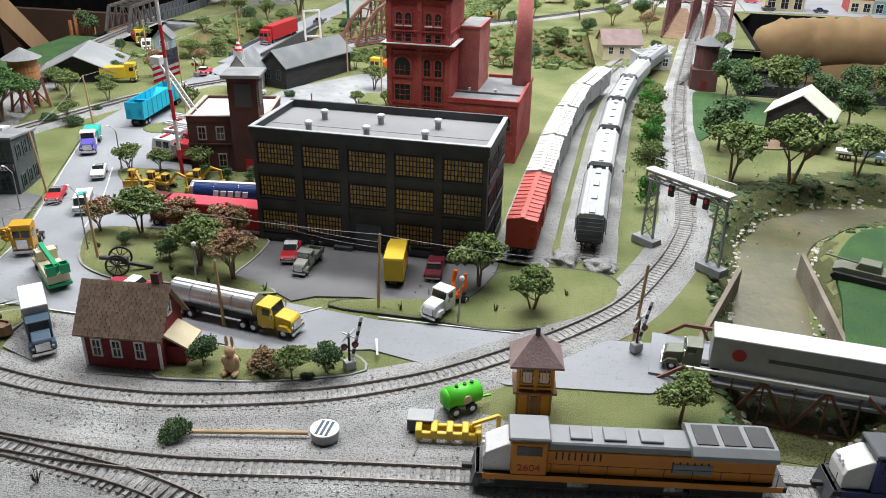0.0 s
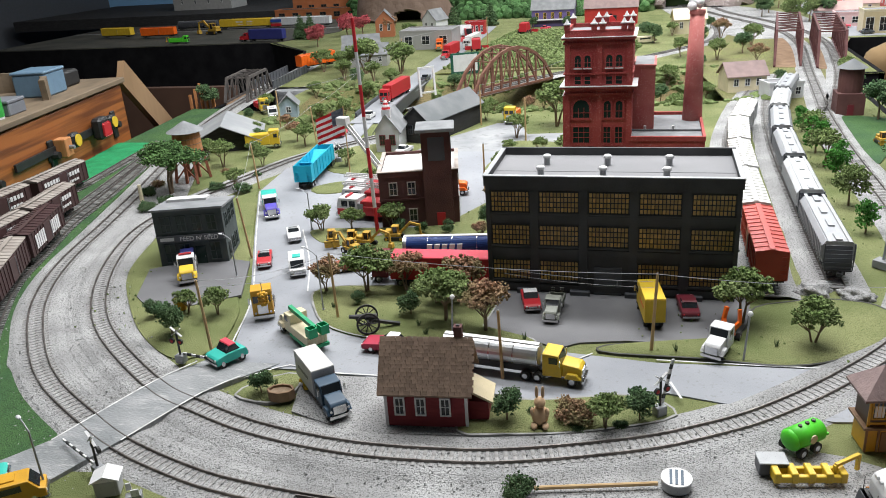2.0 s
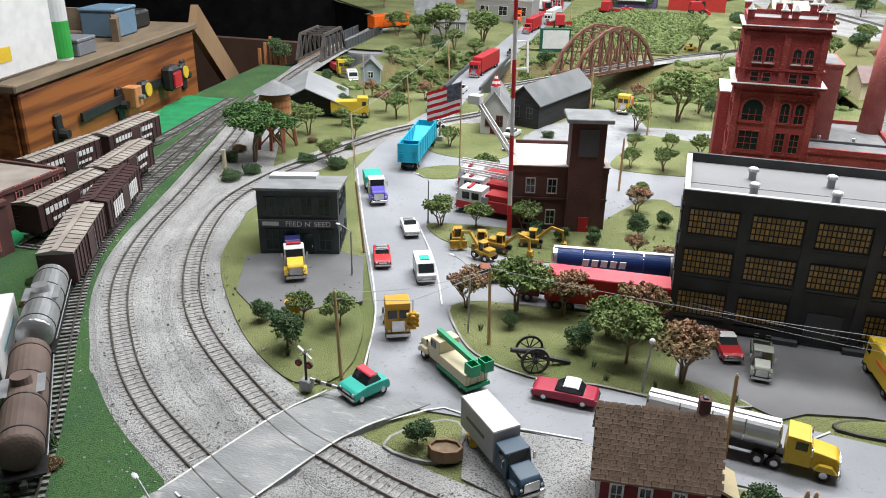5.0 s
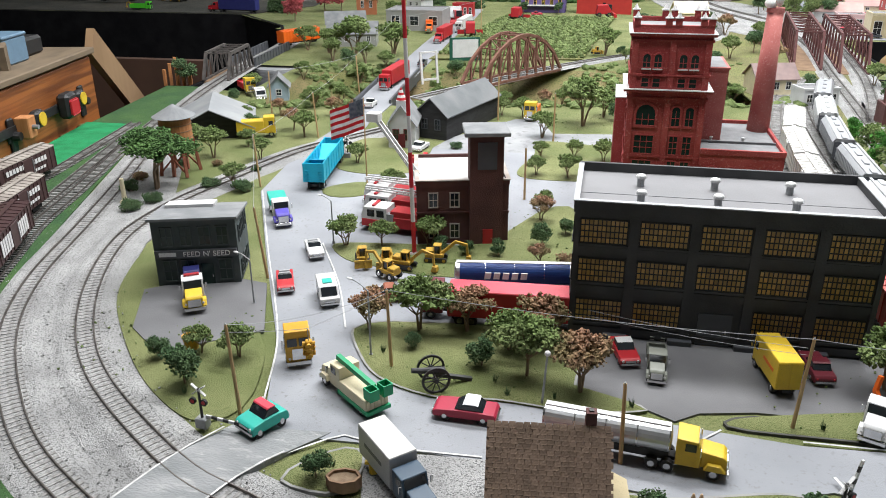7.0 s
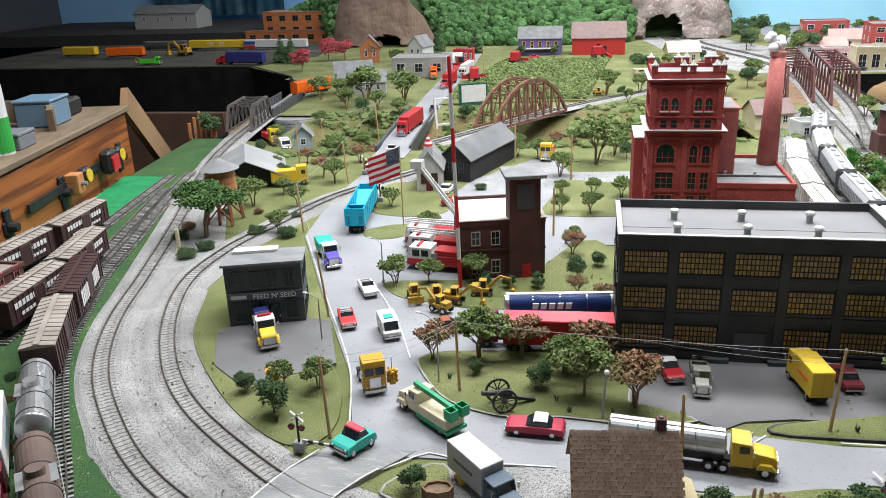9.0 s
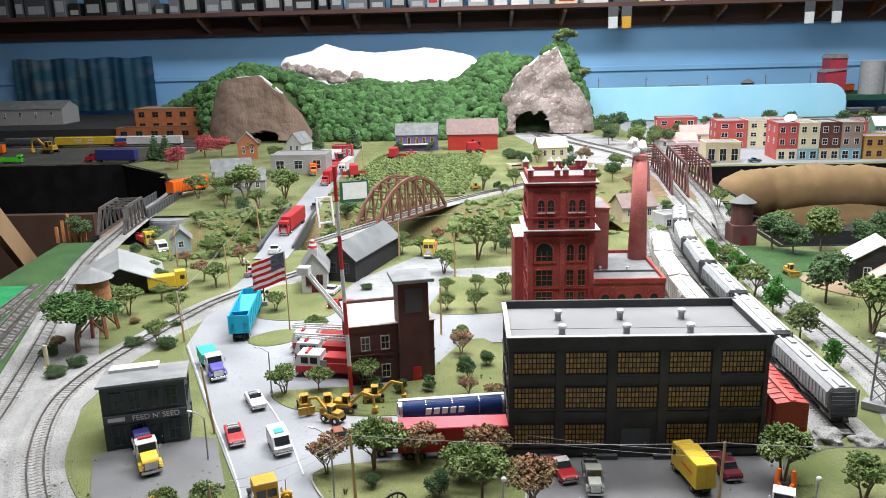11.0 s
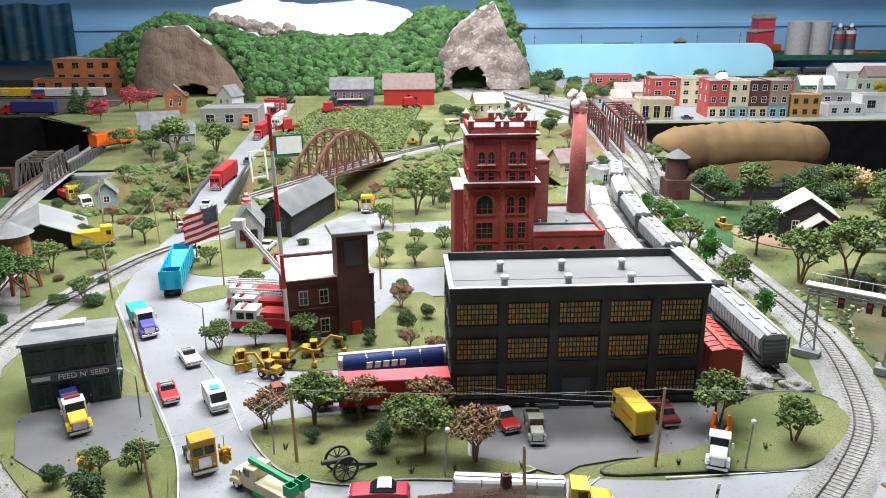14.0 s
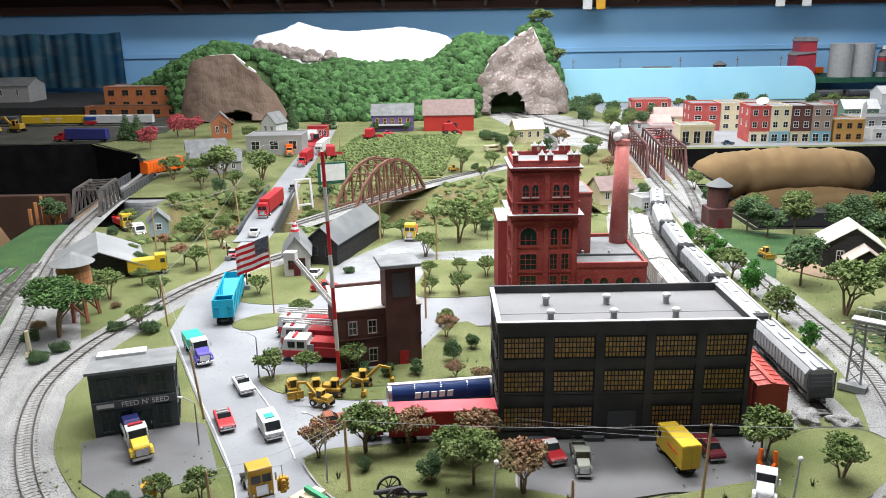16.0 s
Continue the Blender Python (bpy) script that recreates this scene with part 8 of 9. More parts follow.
# ---------- chapel, sheds, water tank ----------
PALESHEET = mat("pale_sheet_metal", (0.24, 0.25, 0.26), (0.32, 0.33, 0.335), scale=20, rough=0.6, metal=0.2)
f = cottage("chapel", -67.2, 156.4, 8, 4.6, 9.0, 4.6, 7.7, PALE, ROOFGREY, "small grey-white chapel with a red striped steeple", "chapel", along="y", wins=2, win_m=MAROON, door_m=MAROON)
st = part("steeple", box(B(), 1.5, 3.1, 0.2, 1.8, 6.0, 8.6), PALE, f)
for i in range(5):
    part("spire_band", rod(B(), (2.3, 1.0, 8.6 + i * 0.42), (2.3, 1.0, 8.6 + (i + 1) * 0.42), 0.9 - i * 0.17, 0.9 - (i + 1) * 0.17, 8), RED if i % 2 == 0 else WHITE, st)
cottage("black_shed", -64.6, 165.8, -18, 6.5, 21, 4.6, 7.4, BLACKWOOD, ROOF_D, "long black wooden freight shed with a dark roof", "shed", along="y", wins=2, win_m=GREYD)
# solid black walls stand in for the shade below the open roof
f = cottage("engine_shed", -106.4, 155.0, 24, 12, 13.0, 2.8, 5.6, BLACKWOOD, PALESHEET, "open timber shed with a pale grey sheet roof, black walls standing in for its shade", "shed", along="y", wins=0, over=1.9)
cottage("cottage", -103.2, 189, 20, 4.2, 4.6, 3.2, 5.4, BLUEHOUSE, ROOFGREY, "tiny blue-grey cottage with a grey roof", "house", along="y", wins=1)
f = thing("water_tank", -96.2, 137.4, 0.1, 0, "orange-brown timber water tank on a trestle", "water tank")
part("tank", rod(B(), (0, 0, 5.6), (0, 0, 9.2), 2.5, 2.4, 24), TANKWOOD, f)
bm = B()
for z in (6.0, 7.0, 8.0, 8.9):
    rod(bm, (0, 0, z - 0.06), (0, 0, z + 0.06), 2.54, 2.54, 24)
part("hoop", bm, TIMBER, f)
part("roof", rod(B(), (0, 0, 9.2), (0, 0, 11.0), 3.3, 0.1, 20), ROOFGREY, f)
for x, y in ((-2, -2), (2, -2), (2, 2), (-2, 2), (0, -2), (0, 2)):
    part("leg", bar(B(), (x * 1.1, y * 1.1, 0), (x * 0.85, y * 0.85, 5.6), 0.45, 0.45), RUSTWOOD, f)
for s in (-1, 1):
    part("brace", bar(bar(B(), (-2.1, s * 2.1, 0.6), (1.8, s * 1.8, 4.8), 0.2, 0.25), (2.1, s * 2.1, 0.6), (-1.8, s * 1.8, 4.8), 0.2, 0.25), RUSTWOOD, f)

# flag
f = thing("flag", -65.3, 137, 0.2, 0, "striped red and white flag on a slim pole", "flag")
part("pole", rod(B(), (0, 0, 0), (0, 0, 13.2), 0.12, 0.08, 8), POLE, f)
for i in range(9):
    bm = B()
    for j in range(10):
        x0, x1 = -0.1 - j * 0.52, -0.1 - (j + 1) * 0.52
        y0, y1 = 0.25 * math.sin(j * 0.9), 0.25 * math.sin((j + 1) * 0.9)
        z = 13.0 - i * 0.5
        q = [bm.verts.new(p) for p in ((x0, y0, z - 0.2 * j), (x1, y1, z - 0.2 * (j + 1)), (x1, y1, z - 0.5 - 0.2 * (j + 1)), (x0, y0, z - 0.5 - 0.2 * j))]
        bm.faces.new(q)
    bmesh.ops.solidify(bm, geom=bm.faces[:], thickness=0.04)
    part("stripe", bm, MASTRED if i % 2 == 0 else WHITE, f)
bm = B()
for j in range(4):
    x0, x1 = -0.1 - j * 0.52, -0.1 - (j + 1) * 0.52
    y0, y1 = 0.25 * math.sin(j * 0.9) - 0.06, 0.25 * math.sin((j + 1) * 0.9) - 0.06
    q = [bm.verts.new(p) for p in ((x0, y0, 13.02 - 0.2 * j), (x1, y1, 13.02 - 0.2 * (j + 1)), (x1, y1, 10.6 - 0.2 * (j + 1)), (x0, y0, 10.6 - 0.2 * j))]
    bm.faces.new(q)
bmesh.ops.solidify(bm, geom=bm.faces[:], thickness=0.05)
part("canton", bm, mat("faded_navy", (0.1, 0.12, 0.17), (0.22, 0.24, 0.28), scale=260, rough=0.9), f)


# ---------- truss bridges ----------
def arch_truss(x, y, rz, L, W, H_, m, label, panels=9, arch=True, z=0.0):
    f = thing("truss_bridge", x, y, z, rz, label, "bridge", "bridges")
    def top(u):
        return H_ * (1 - (2 * u - 1) ** 2) ** 0.8 if arch else (H_ if 0.08 < u < 0.92 else 0)
    for s in (-1, 1):
        y0 = s * W / 2
        low = part("bottom_chord", bar(B(), (-L / 2, y0, 0.4), (L / 2, y0, 0.4), 0.5, 0.6), m, f)
        for i in range(panels):
            a, b = i / panels, (i + 1) / panels
            xa, xb = (a - 0.5) * L, (b - 0.5) * L
            part("top_chord", bar(B(), (xa, y0, 0.4 + top(a)), (xb, y0, 0.4 + top(b)), 0.6, 0.75), m, f)
            if top(b) > 0.1 and i < panels - 1:
                part("hanger", bar(B(), (xb, y0, 0.4), (xb, y0, 0.4 + top(b)), 0.42, 0.45), m, f)
                d = (xa, y0, 0.4 + top(a)) if i >= panels / 2 else (xb, y0, 0.4 + top(b))
                e = (xb, y0, 0.4) if i >= panels / 2 else (xa, y0, 0.4)
                part("diagonal", bar(B(), d, e, 0.22, 0.28), m, f)
    for i in range(1, panels):
        u = i / panels
        if top(u) > H_ * 0.55:
            part("top_strut", bar(B(), ((u - 0.5) * L, -W / 2, 0.4 + top(u)), ((u - 0.5) * L, W / 2, 0.4 + top(u)), 0.25, 0.3), m, f)
            if i < panels - 1:
                v = (i + 1) / panels
                part("sway_brace", bar(B(), ((u - 0.5) * L, -W / 2, 0.4 + top(u)), ((v - 0.5) * L, W / 2, 0.4 + top(v)), 0.15, 0.2), m, f)
    part("deck", box(B(), -L / 2, L / 2, -W / 2, W / 2, -0.3, 0.2), TIMBER, f)
    return f


arch_truss(-53.9, 224.8, 57.6, 31.2, 6.2, 10.2, BRIDGE_R, "rusty brown arched truss railway bridge over the ravine", 9)
arch_truss(22.6, 275, 83, 58, 6.5, 8.5, BRIDGE_M, "maroon through-truss railway bridge", 9, arch=False)
arch_truss(32.6, 270, 83, 56, 6.5, 8.5, BRIDGE_M, "maroon through-truss bridge beside the first", 9, arch=False)
arch_truss(-126.0, 217, 97, 21, 6.2, 6.0, GREYTRUSS, "dark weathered timber truss bridge over the gap", 6, arch=False)
f = thing("plate_girder", -128.2, 242, 0.1, 94, "dark ribbed plate girder bridge beyond the timber truss", "bridge", "bridges")
for s in (-1, 1):
    g = part("girder", box(B(), -15, 15, s * 3.4 - 0.15, s * 3.4 + 0.15, 0, 2.4), GREYD, f)
    for i in range(13):
        part("stiffener", box(B(), -14.6 + i * 2.4, -14.3 + i * 2.4, s * 3.4 - 0.3, s * 3.4 + 0.3, 0, 2.3), GREYD, g)
for i in range(7):
    x, y, h = -137.4 + i * 1.15, 205 + (i % 3) * 0.8, 3.0 + (i * 37 % 5) * 0.7
    tagged(part("stake", prism(B(), [(-0.35, -0.3), (0.35, -0.3), (0.35, 0.3), (-0.35, 0.3)], -1, h, 0.06, axis="z"), TANKWOOD, x=x, y=y, rz=i * 17), "rough upright timber stake beside the bridge", "stake", "timber stakes")
plant("d", -130.6, 203, 6.6, z=-0.3)
track("track_bridge", [(-72, 196), (-63.5, 209.6), (-53.9, 224.8), (-44.5, 239.6), (-33, 254), (-14, 276), (3, 305), (6, 345), (-1, 400), (-4, 440)], "branch track over the arched bridge")
track("track_bridge", [(19.5, 190), (26, 215), (32, 250), (36, 300), (28, 345), (14, 390), (6, 440)], "second main track over the maroon bridge")
# road bridge with piers
f = thing("girder_bridge", -81.9, 216, 0, 94, "dark girder road bridge over the ravine", "bridge", "bridges")
for s in (-1, 1):
    part("girder", box(B(), -26, 26, s * 3.9 - 0.25, s * 3.9 + 0.25, -2.0, 1.0), GREYD, f)
for x in (-12, 12):
    part("pier", box(B(), x - 1.2, x + 1.2, -3.4, 3.4, -9, -0.4, 0.1), CONCRETE, f)
f = thing("bridge_abutment", -119.5, 234, -8.2, 8, "round pale block abutment under the timber bridge", "abutment")
part("wall", rod(B(), (0, 0, 0), (0, 0, 7.6), 7.4, 7.2, 24), CONCRETE, f)
for i in range(9):
    part("block_course", rod(B(), (0, 0, 0.2 + i * 0.8), (0, 0, 0.85 + i * 0.8), 7.45, 7.45, 24), CONCRETE, f)
# front truss under the semi trailer
f = thing("front_bridge", 22, 82.2, 0.1, -3.4, "brown steel road bridge with side trusses over the creek", "bridge", "bridges")
# near top chord is white: the highlight along it is put into its colour
for s, top_m in ((-1, WHITE), (1, BRIDGE_R)):
    y0, z0, z1 = s * 3.7, -3.0, 1.5
    part("bottom_chord", bar(B(), (-5.6, y0, z0), (7, y0, z0), 0.3, 0.36), BRIDGE_R, f)
    part("top_chord", bar(B(), (-7.2, y0, z1), (7.4, y0, z1), 0.26, 0.32), top_m, f)
    for a, b in ((-9.6, -7.2), (9.6, 7.4)):
        part("end_post", bar(B(), (a, y0, -0.4), (b, y0, z1), 0.25, 0.3), BRIDGE_R, f)
    for a in range(5):
        x0, x1 = -5.6 + a * 2.52, -5.6 + (a + 1) * 2.52
        part("diagonal", bar(B(), (x0, y0, z0 if a % 2 else z1), (x1, y0, z1 if a % 2 else z0), 0.24, 0.26), BRIDGE_R, f)
        part("hanger", bar(B(), (x1, y0, z0), (x1, y0, z1), 0.14, 0.16), BRIDGE_R, f)
part("deck", box(B(), -10, 12, -3.5, 3.5, 0.02, 0.3), ASPHALT, f)

# screen board by the road
f = thing("screen_board", -69.5, 244, 0.1, 20, "white drive-in screen with a dark green frame", "screen")
part("frame", box(B(), -4.2, 4.2, 0, 0.5, 0.4, 6.6, 0.05), GREENDARK, f)
part("panel", box(B(), -3.4, 3.7, -0.1, 0.02, 1.3, 6.1), WHITE, f)
part("post", box(box(B(), -3.6, -3.2, 0.1, 0.5, -2, 0.4), 3.2, 3.6, 0.1, 0.5, -2, 0.4), TIMBER, f)
# bank scrub along the creek
spots, rnd = [], random.Random(31)
for _ in range(5200):
    x, y = rnd.uniform(16, 75), rnd.uniform(74, 148)
    d = to_creek(x, y)
    if not 4.6 < d < (7.0 if y < 118 else 11) or (x > 31 and y < 118):
        continue
    q = rnd.uniform(0.14, 0.5)
    spots.append(((x, y, height(x, y) + 0.1 * q), (q * 1.3, q * 1.3, q * 0.5), rnd.uniform(0, 6), 0))
tagged(swarm("bank_scrub", 1, spots, LEAF_D, None, 0.25), "low olive scrub on the creek banks", "scrub", kind="stuff")
f = thing("sign_stand", -72.6, 214, 0, 35, "white leaning framed board beside the bridge", "board")
part("frame", bar(bar(bar(bar(B(), (-2, 0, 0), (-2, 1, 7.5), 0.5, 0.4), (2, 0, 0), (2, 1, 7.5), 0.5, 0.4), (-2, 1, 7.3), (2, 1, 7.3), 0.5, 0.4), (-2, 0.2, 1.0), (2, 0.2, 1.0), 0.5, 0.4), WHITE, f)

# ---------- right lawn ----------
f = thing("water_tower", 23, 190, 0, 0, "round brick-red water tower on a square base", "water tower")
part("base", box(B(), -2.6, 2.6, -2.6, 2.6, 0, 4.4, 0.08), BRICK_D, f)
part("tank", rod(B(), (0, 0, 4.4), (0, 0, 9.2), 2.3, 2.3, 20), BRICK_D, f)
part("roof", rod(B(), (0, 0, 9.2), (0, 0, 10.9), 2.9, 0.2, 20), ROOF_D, f)
part("door", box(B(), -0.6, 0.6, -2.68, -2.58, 0, 2.2), MAROON, f)
cottage("cabin", 31, 157, -18, 10, 8, 4.6, 8.0, BLACKWOOD, PALEROOF, "black timber cabin with a pale green-grey roof", "house", along="y", wins=2)
cottage("cabin", 33, 151.6, -18, 6, 4.6, 3.0, 5.2, BLACKWOOD, TANROOF, "small black cabin with a tan roof", "house", along="y", wins=1)
cottage("cottage", 1.5, 212, 15, 9, 7, 4, 6.6, CREAM, TOWERROOF, "cream cottage with a brown roof near the ravine", "house", wins=3)
block("store", 9.5, 203, 20, 8, 5, 3.4, PALE, "low white store with dark windows by the tracks", "store", floors=1, cols=3, side=False)
island("ground_dirt", [(24, 162), (27, 163.4), (31, 158.6), (34.6, 152), (30, 150.2), (26, 155)], DIRT, 0.22, "bare brown earth before the cabin")
truck("flatbed_truck", 44.4, 148.2, -12, "white flatbed truck with a blue cab on the lawn", "nose", BLUEHOUSE, lambda f: part("flatbed", box(B(), -4.6, -0.2, -1.2, 1.2, 1.05, 1.6, 0.05), WHITE, f), 4.6, (-3.4, -2.2), hood_m=BLUEHOUSE, s=0.8)
plant("k", 61.4, 182.4, 8.4)
lump("canvas_fold", 78, 262, -14, 27, 5, 8, TARP, "lower fold of the tan canvas hanging in the gap", "canvas", 4, 0.12)
f = thing("army_tank", 35, 103.6, 0.2, 160, "grey-green army tank on a raised lawn", "tank")
part("hull", prism(B(), [(-3, 0.5), (3, 0.5), (3.4, 1.1), (2.4, 1.5), (-3, 1.5)], -1.2, 1.2, 0.08), OLIVE, f)
part("turret", prism(B(), [(-1.4, 1.5), (1.2, 1.5), (0.9, 2.3), (-1.2, 2.3)], -0.9, 0.9, 0.1), OLIVE, f)
part("gun", rod(B(), (1.0, 0, 1.9), (4.4, 0, 2.1), 0.12, 0.1, 8), OLIVE, f)
for s in (-1, 1):
    part("crawler_track", prism(B(), [(-3.1, 0), (3.0, 0), (3.4, 0.5), (3.0, 0.95), (-3.1, 0.95), (-3.4, 0.5)], s * 1.45 - 0.3, s * 1.45 + 0.3, 0.05), DARKM, f)
island("ground_memorial", [(31.4, 77), (31.8, 100), (34.4, 112), (41, 120), (58, 122), (64, 90), (56, 74)], GRASS_DARK, 0.3, "dark green raised memorial lawn")
island("ground_garden", [(20, 152), (20, 184), (30, 184), (46, 172), (34, 164), (26, 166)], GRASS_DARK, 0.14, "darker green lawn behind the cabins")
spots, rnd = [], random.Random(3)
for _ in range(4200):
    x, y = rnd.uniform(18, 60), rnd.uniform(76, 137)
    if not 2.4 < to_creek(x, y) < 4.9 and rnd.random() > 0.06:
        continue
    r = rnd.uniform(0.12, 0.42)
    spots.append(((x, y, height(x, y) + r * 0.3), (r, r * rnd.uniform(0.7, 1.3), r * 0.7), rnd.uniform(0, 6), 0))
tagged(swarm("creek_stones", 1, spots, ROCKG, None, 0.2), "pale stones lining the creek banks", "stones", kind="stuff")
tagged(part("water_creek", sweep(B(), curve(CREEK[1:], 2.0), [(-4.0, -2.75), (-3.9, -2.6), (3.9, -2.6), (4.0, -2.75)]), WATER), "murky brown-green creek water", "water", kind="structure")

for a, b, name in (((16.8, 86.2), (22.2, 103.2), "wall_creek_west"), ((30.0, 86.2), (29.3, 109), "wall_creek_east")):
    n = Vector((b[1] - a[1], a[0] - b[0], 0)).normalized() * (0.5 if a[0] > 20 else -0.5)
    tagged(part(name, prism(B(), [a, b, (b[0] + n.x, b[1] + n.y), (a[0] + n.x, a[1] + n.y)], -3.4, 0.3, 0.05, axis="z"), CREEKWALL), "weathered tan retaining wall along the creek", "wall", kind="structure")

# ---------- crop rows in the field ----------
spots, rnd = [], random.Random(9)
for r in range(26):
    for k in range(34):
        u, v = (r + 0.5) / 26, (k + rnd.uniform(0.1, 0.9)) / 34
        y = 252 + 92 * u
        x0, x1 = -79 + 7 * u, -38 + 8 * u
        q = rnd.uniform(0.6, 1.0)
        spots.append(((x0 + (x1 - x0) * v, y, 0.9), (q, q * 1.2, q * 0.9), rnd.uniform(0, 6), 0))
tagged(swarm("crop_rows", 1, spots, LEAF, None, 0.25), "rows of low green crop plants", "crops", kind="stuff")
# shrubs on the ravine slopes
spots, rnd = [], random.Random(10)
for _ in range(2300):
    x = rnd.uniform(-108, 10)
    y = 216 + 0.18 * (x + 60) + rnd.uniform(-26, 26)
    if -87 < x < -77 or abs(0.844 * (x + 53.9) - 0.536 * (y - 224.8)) < 4.4:
        continue
    q = rnd.uniform(0.2, 0.95) if rnd.random() < 0.85 else rnd.uniform(1, 1.7)
    spots.append(((x, y, height(x, y) + 0.2 * q), (q * 1.2, q * 1.2, q * 0.75), rnd.uniform(0, 6), 0))
tagged(swarm("undergrowth", 1, spots, LEAF, None, 0.25), "mixed olive undergrowth on the ravine slopes", "undergrowth", kind="stuff")

# ---------- far village ----------
cottage("barn", -45, 362.5, 0, 21.6, 11, 7.2, 12.9, BARNRED, TOWERROOF, "wide red barn with a grey-brown roof", "barn", wins=0, door_m=GLASSD)
f = cottage("farmhouse", -67.6, 364, 0, 18, 9, 7.2, 11.4, PURPLEH, ROOFGREY, "purple farmhouse with yellow windows and porch", "house", wins=5, win_m=YELLOW)
part("porch", box(B(), -0.5, 16, -2.6, -0.02, 2.8, 3.1), WHITE, f)
cottage("cottage", -132, 345, 15, 8, 8, 7, 11, ORANGEW, ROOFGREY, "small orange-brown house with a green-grey roof", "house", along="y")
cottage("cottage", -113, 352, -20, 7, 9, 6, 10, PALE, ROOFGREY, "white cottage with a steep grey roof", "house", along="y")
cottage("farmhouse", -116, 264, 12, 15, 9, 4.0, 7.0, GREYW, ROOFGREY, "white house with a grey roof and brick base", "house", wins=4)
cottage("cottage", -124, 286, 20, 13, 9, 4, 7.4, GREYW, ROOFGREY, "grey-roofed cottage behind the trees", "house")
block("store", -108, 303, 0, 20, 14, 6.5, GREYW, "flat grey concrete store by the far road", "store", floors=1, cols=3, side=False)
cottage("stall", -93, 322, 0, 7, 6, 3, 6, RED, PALE, "little red and white striped stall", "stall", wins=1)
boxcar(-124.5, 262, 0.4, 60, 14, ORANGE, ORANGE, "orange boxcar by the timber bridge")
cottage("house", -9, 323, 8, 11, 9, 5.4, 8.6, CREAM, CREAM, "cream two-part house beside the far tracks", "house", wins=3)
car("camper", -19, 303, 20, CREAM, CREAM, "cream camper beside the far tracks", L=8, W=3.4, style="van")
block("caboose_station", -92, 342, 0, 8, 5, 5, RED, "red railcar-like diner by the road", "diner", floors=1, cols=4, side=False)

# ---------- far town ----------
block("cream_shop", 50.4, 310, -2, 12.4, 9, 7.2, CREAM, "single-storey cream shop with dark windows", "shop", floors=1, cols=3, base_m=TANW, side=False)
block("townhouse", 77.4, 314, -4, 7.4, 14, 13.2, BRICKT, "red brick townhouse with pale ground floor", "townhouse", cols=2, base_m=CREAM)
block("townhouse", 84.9, 313.5, -4, 7.4, 14, 13.2, CREAM, "cream townhouse with blue shopfront", "townhouse", cols=2, base_m=BLUEF)
block("townhouse", 92.4, 313, -4, 7.4, 14, 13.2, BRICK_D, "dark red townhouse with brown shopfront", "townhouse", cols=2, base_m=TANW)
block("townhouse", 99.9, 312.5, -4, 7.4, 14, 13.2, TANB, "tan townhouse with teal shopfront", "townhouse", cols=2, base_m=BLUEF)
block("corner_shop", 108.2, 312, -4, 11, 9, 8, OCHREH, "ochre two-storey corner building", "shop", floors=2, cols=3, win_m=TIMBER)
block("drive_in", 124, 314, 0, 14, 9, 4, WHITE, "low white drive-in building", "shop", floors=1, cols=3, side=False)
f = thing("pylon_sign", 124, 324, 0, 0, "white curved pylon sign", "sign")
part("fin", prism(B(), [(-0.6, 0), (1.6, 0), (2.0, 12), (1.2, 14), (0.2, 13)], -0.4, 0.4, 0.05), WHITE, f)
block("townhouse", 66.6, 350, -4, 12, 14, 11, BRICKT, "red brick building behind the cream shop", "townhouse", cols=2)
block("townhouse", 79, 350, -4, 10, 14, 11, CREAM, "cream brick building with dark windows", "townhouse", cols=2)
block("townhouse", 90, 352, -4, 13, 14, 11, TANB, "grey-tan building in the second row", "townhouse", cols=3)
block("hall", 104, 356, -4, 26, 14, 9, BRICKT, "long red brick hall in the second row", "hall", floors=2, cols=5)
cottage("restaurant", 42, 350, -4, 16, 8, 4, 6.6, PALE, PINKROOF, "white building with pink-grey roof", "house", wins=3)
block("market", 52, 392, -4, 18, 10, 9, BRICKT, "red brick market with stepped front", "hall", floors=2, cols=3)
cottage("shop", 58, 372, -4, 20, 8, 4, 7.4, CREAM, PINKROOF, "cream house with brown hipped roof", "house", wins=4)
cottage("green_house", 142, 372, -4, 15, 9, 6, 9.5, GREENH, PALE, "green house with a white roof", "house", wins=4)
block("warehouse", 132, 345, -4, 26, 12, 5, GREYW, "low grey warehouse in the town", "warehouse", floors=1, cols=5, side=False)

block("garage", 141.5, 322, -4, 15, 9, 6.4, WHITE, "low white garage with wide windows", "garage", floors=1, cols=2, side=False)
block("office", 180, 394, -4, 16, 8, 5.4, GREENPALE, "pale green flat-roofed office in the town", "office", floors=1, cols=4, side=False)
cottage("freight_house", 196, 440, -4, 40, 14, 6, 9.6, WHITE, WHITE, "long white freight house at the town's edge", "warehouse", wins=5)
cottage("house", 196, 412, -8, 18, 10, 6, 10.4, TANB, TOWERROOF, "brown house with a grey-brown roof", "house", wins=3)
block("pink_diner", 45.4, 330, -4, 9, 8, 4.6, PINKW, "low pale pink diner with a flat roof", "diner", floors=1, cols=2, side=False)
car("car", 48, 326, -10, PINKRED, PINKRED, "pink-red car parked at the diner", L=5)
for x in (186, 204, 222):
    hopper(x, 478, 0.3, 0, 16, GREYD, "dark hopper car standing below the rear shelf")
grove("Y 173 362 8.6;d 160 384 8;d 150 420 9;o 166 430 8;d 108 404 9;o 70 408 8;d 46 372 8;o 38 366 9;d 54 336 5;y 30 384 8;d 44 396 9")
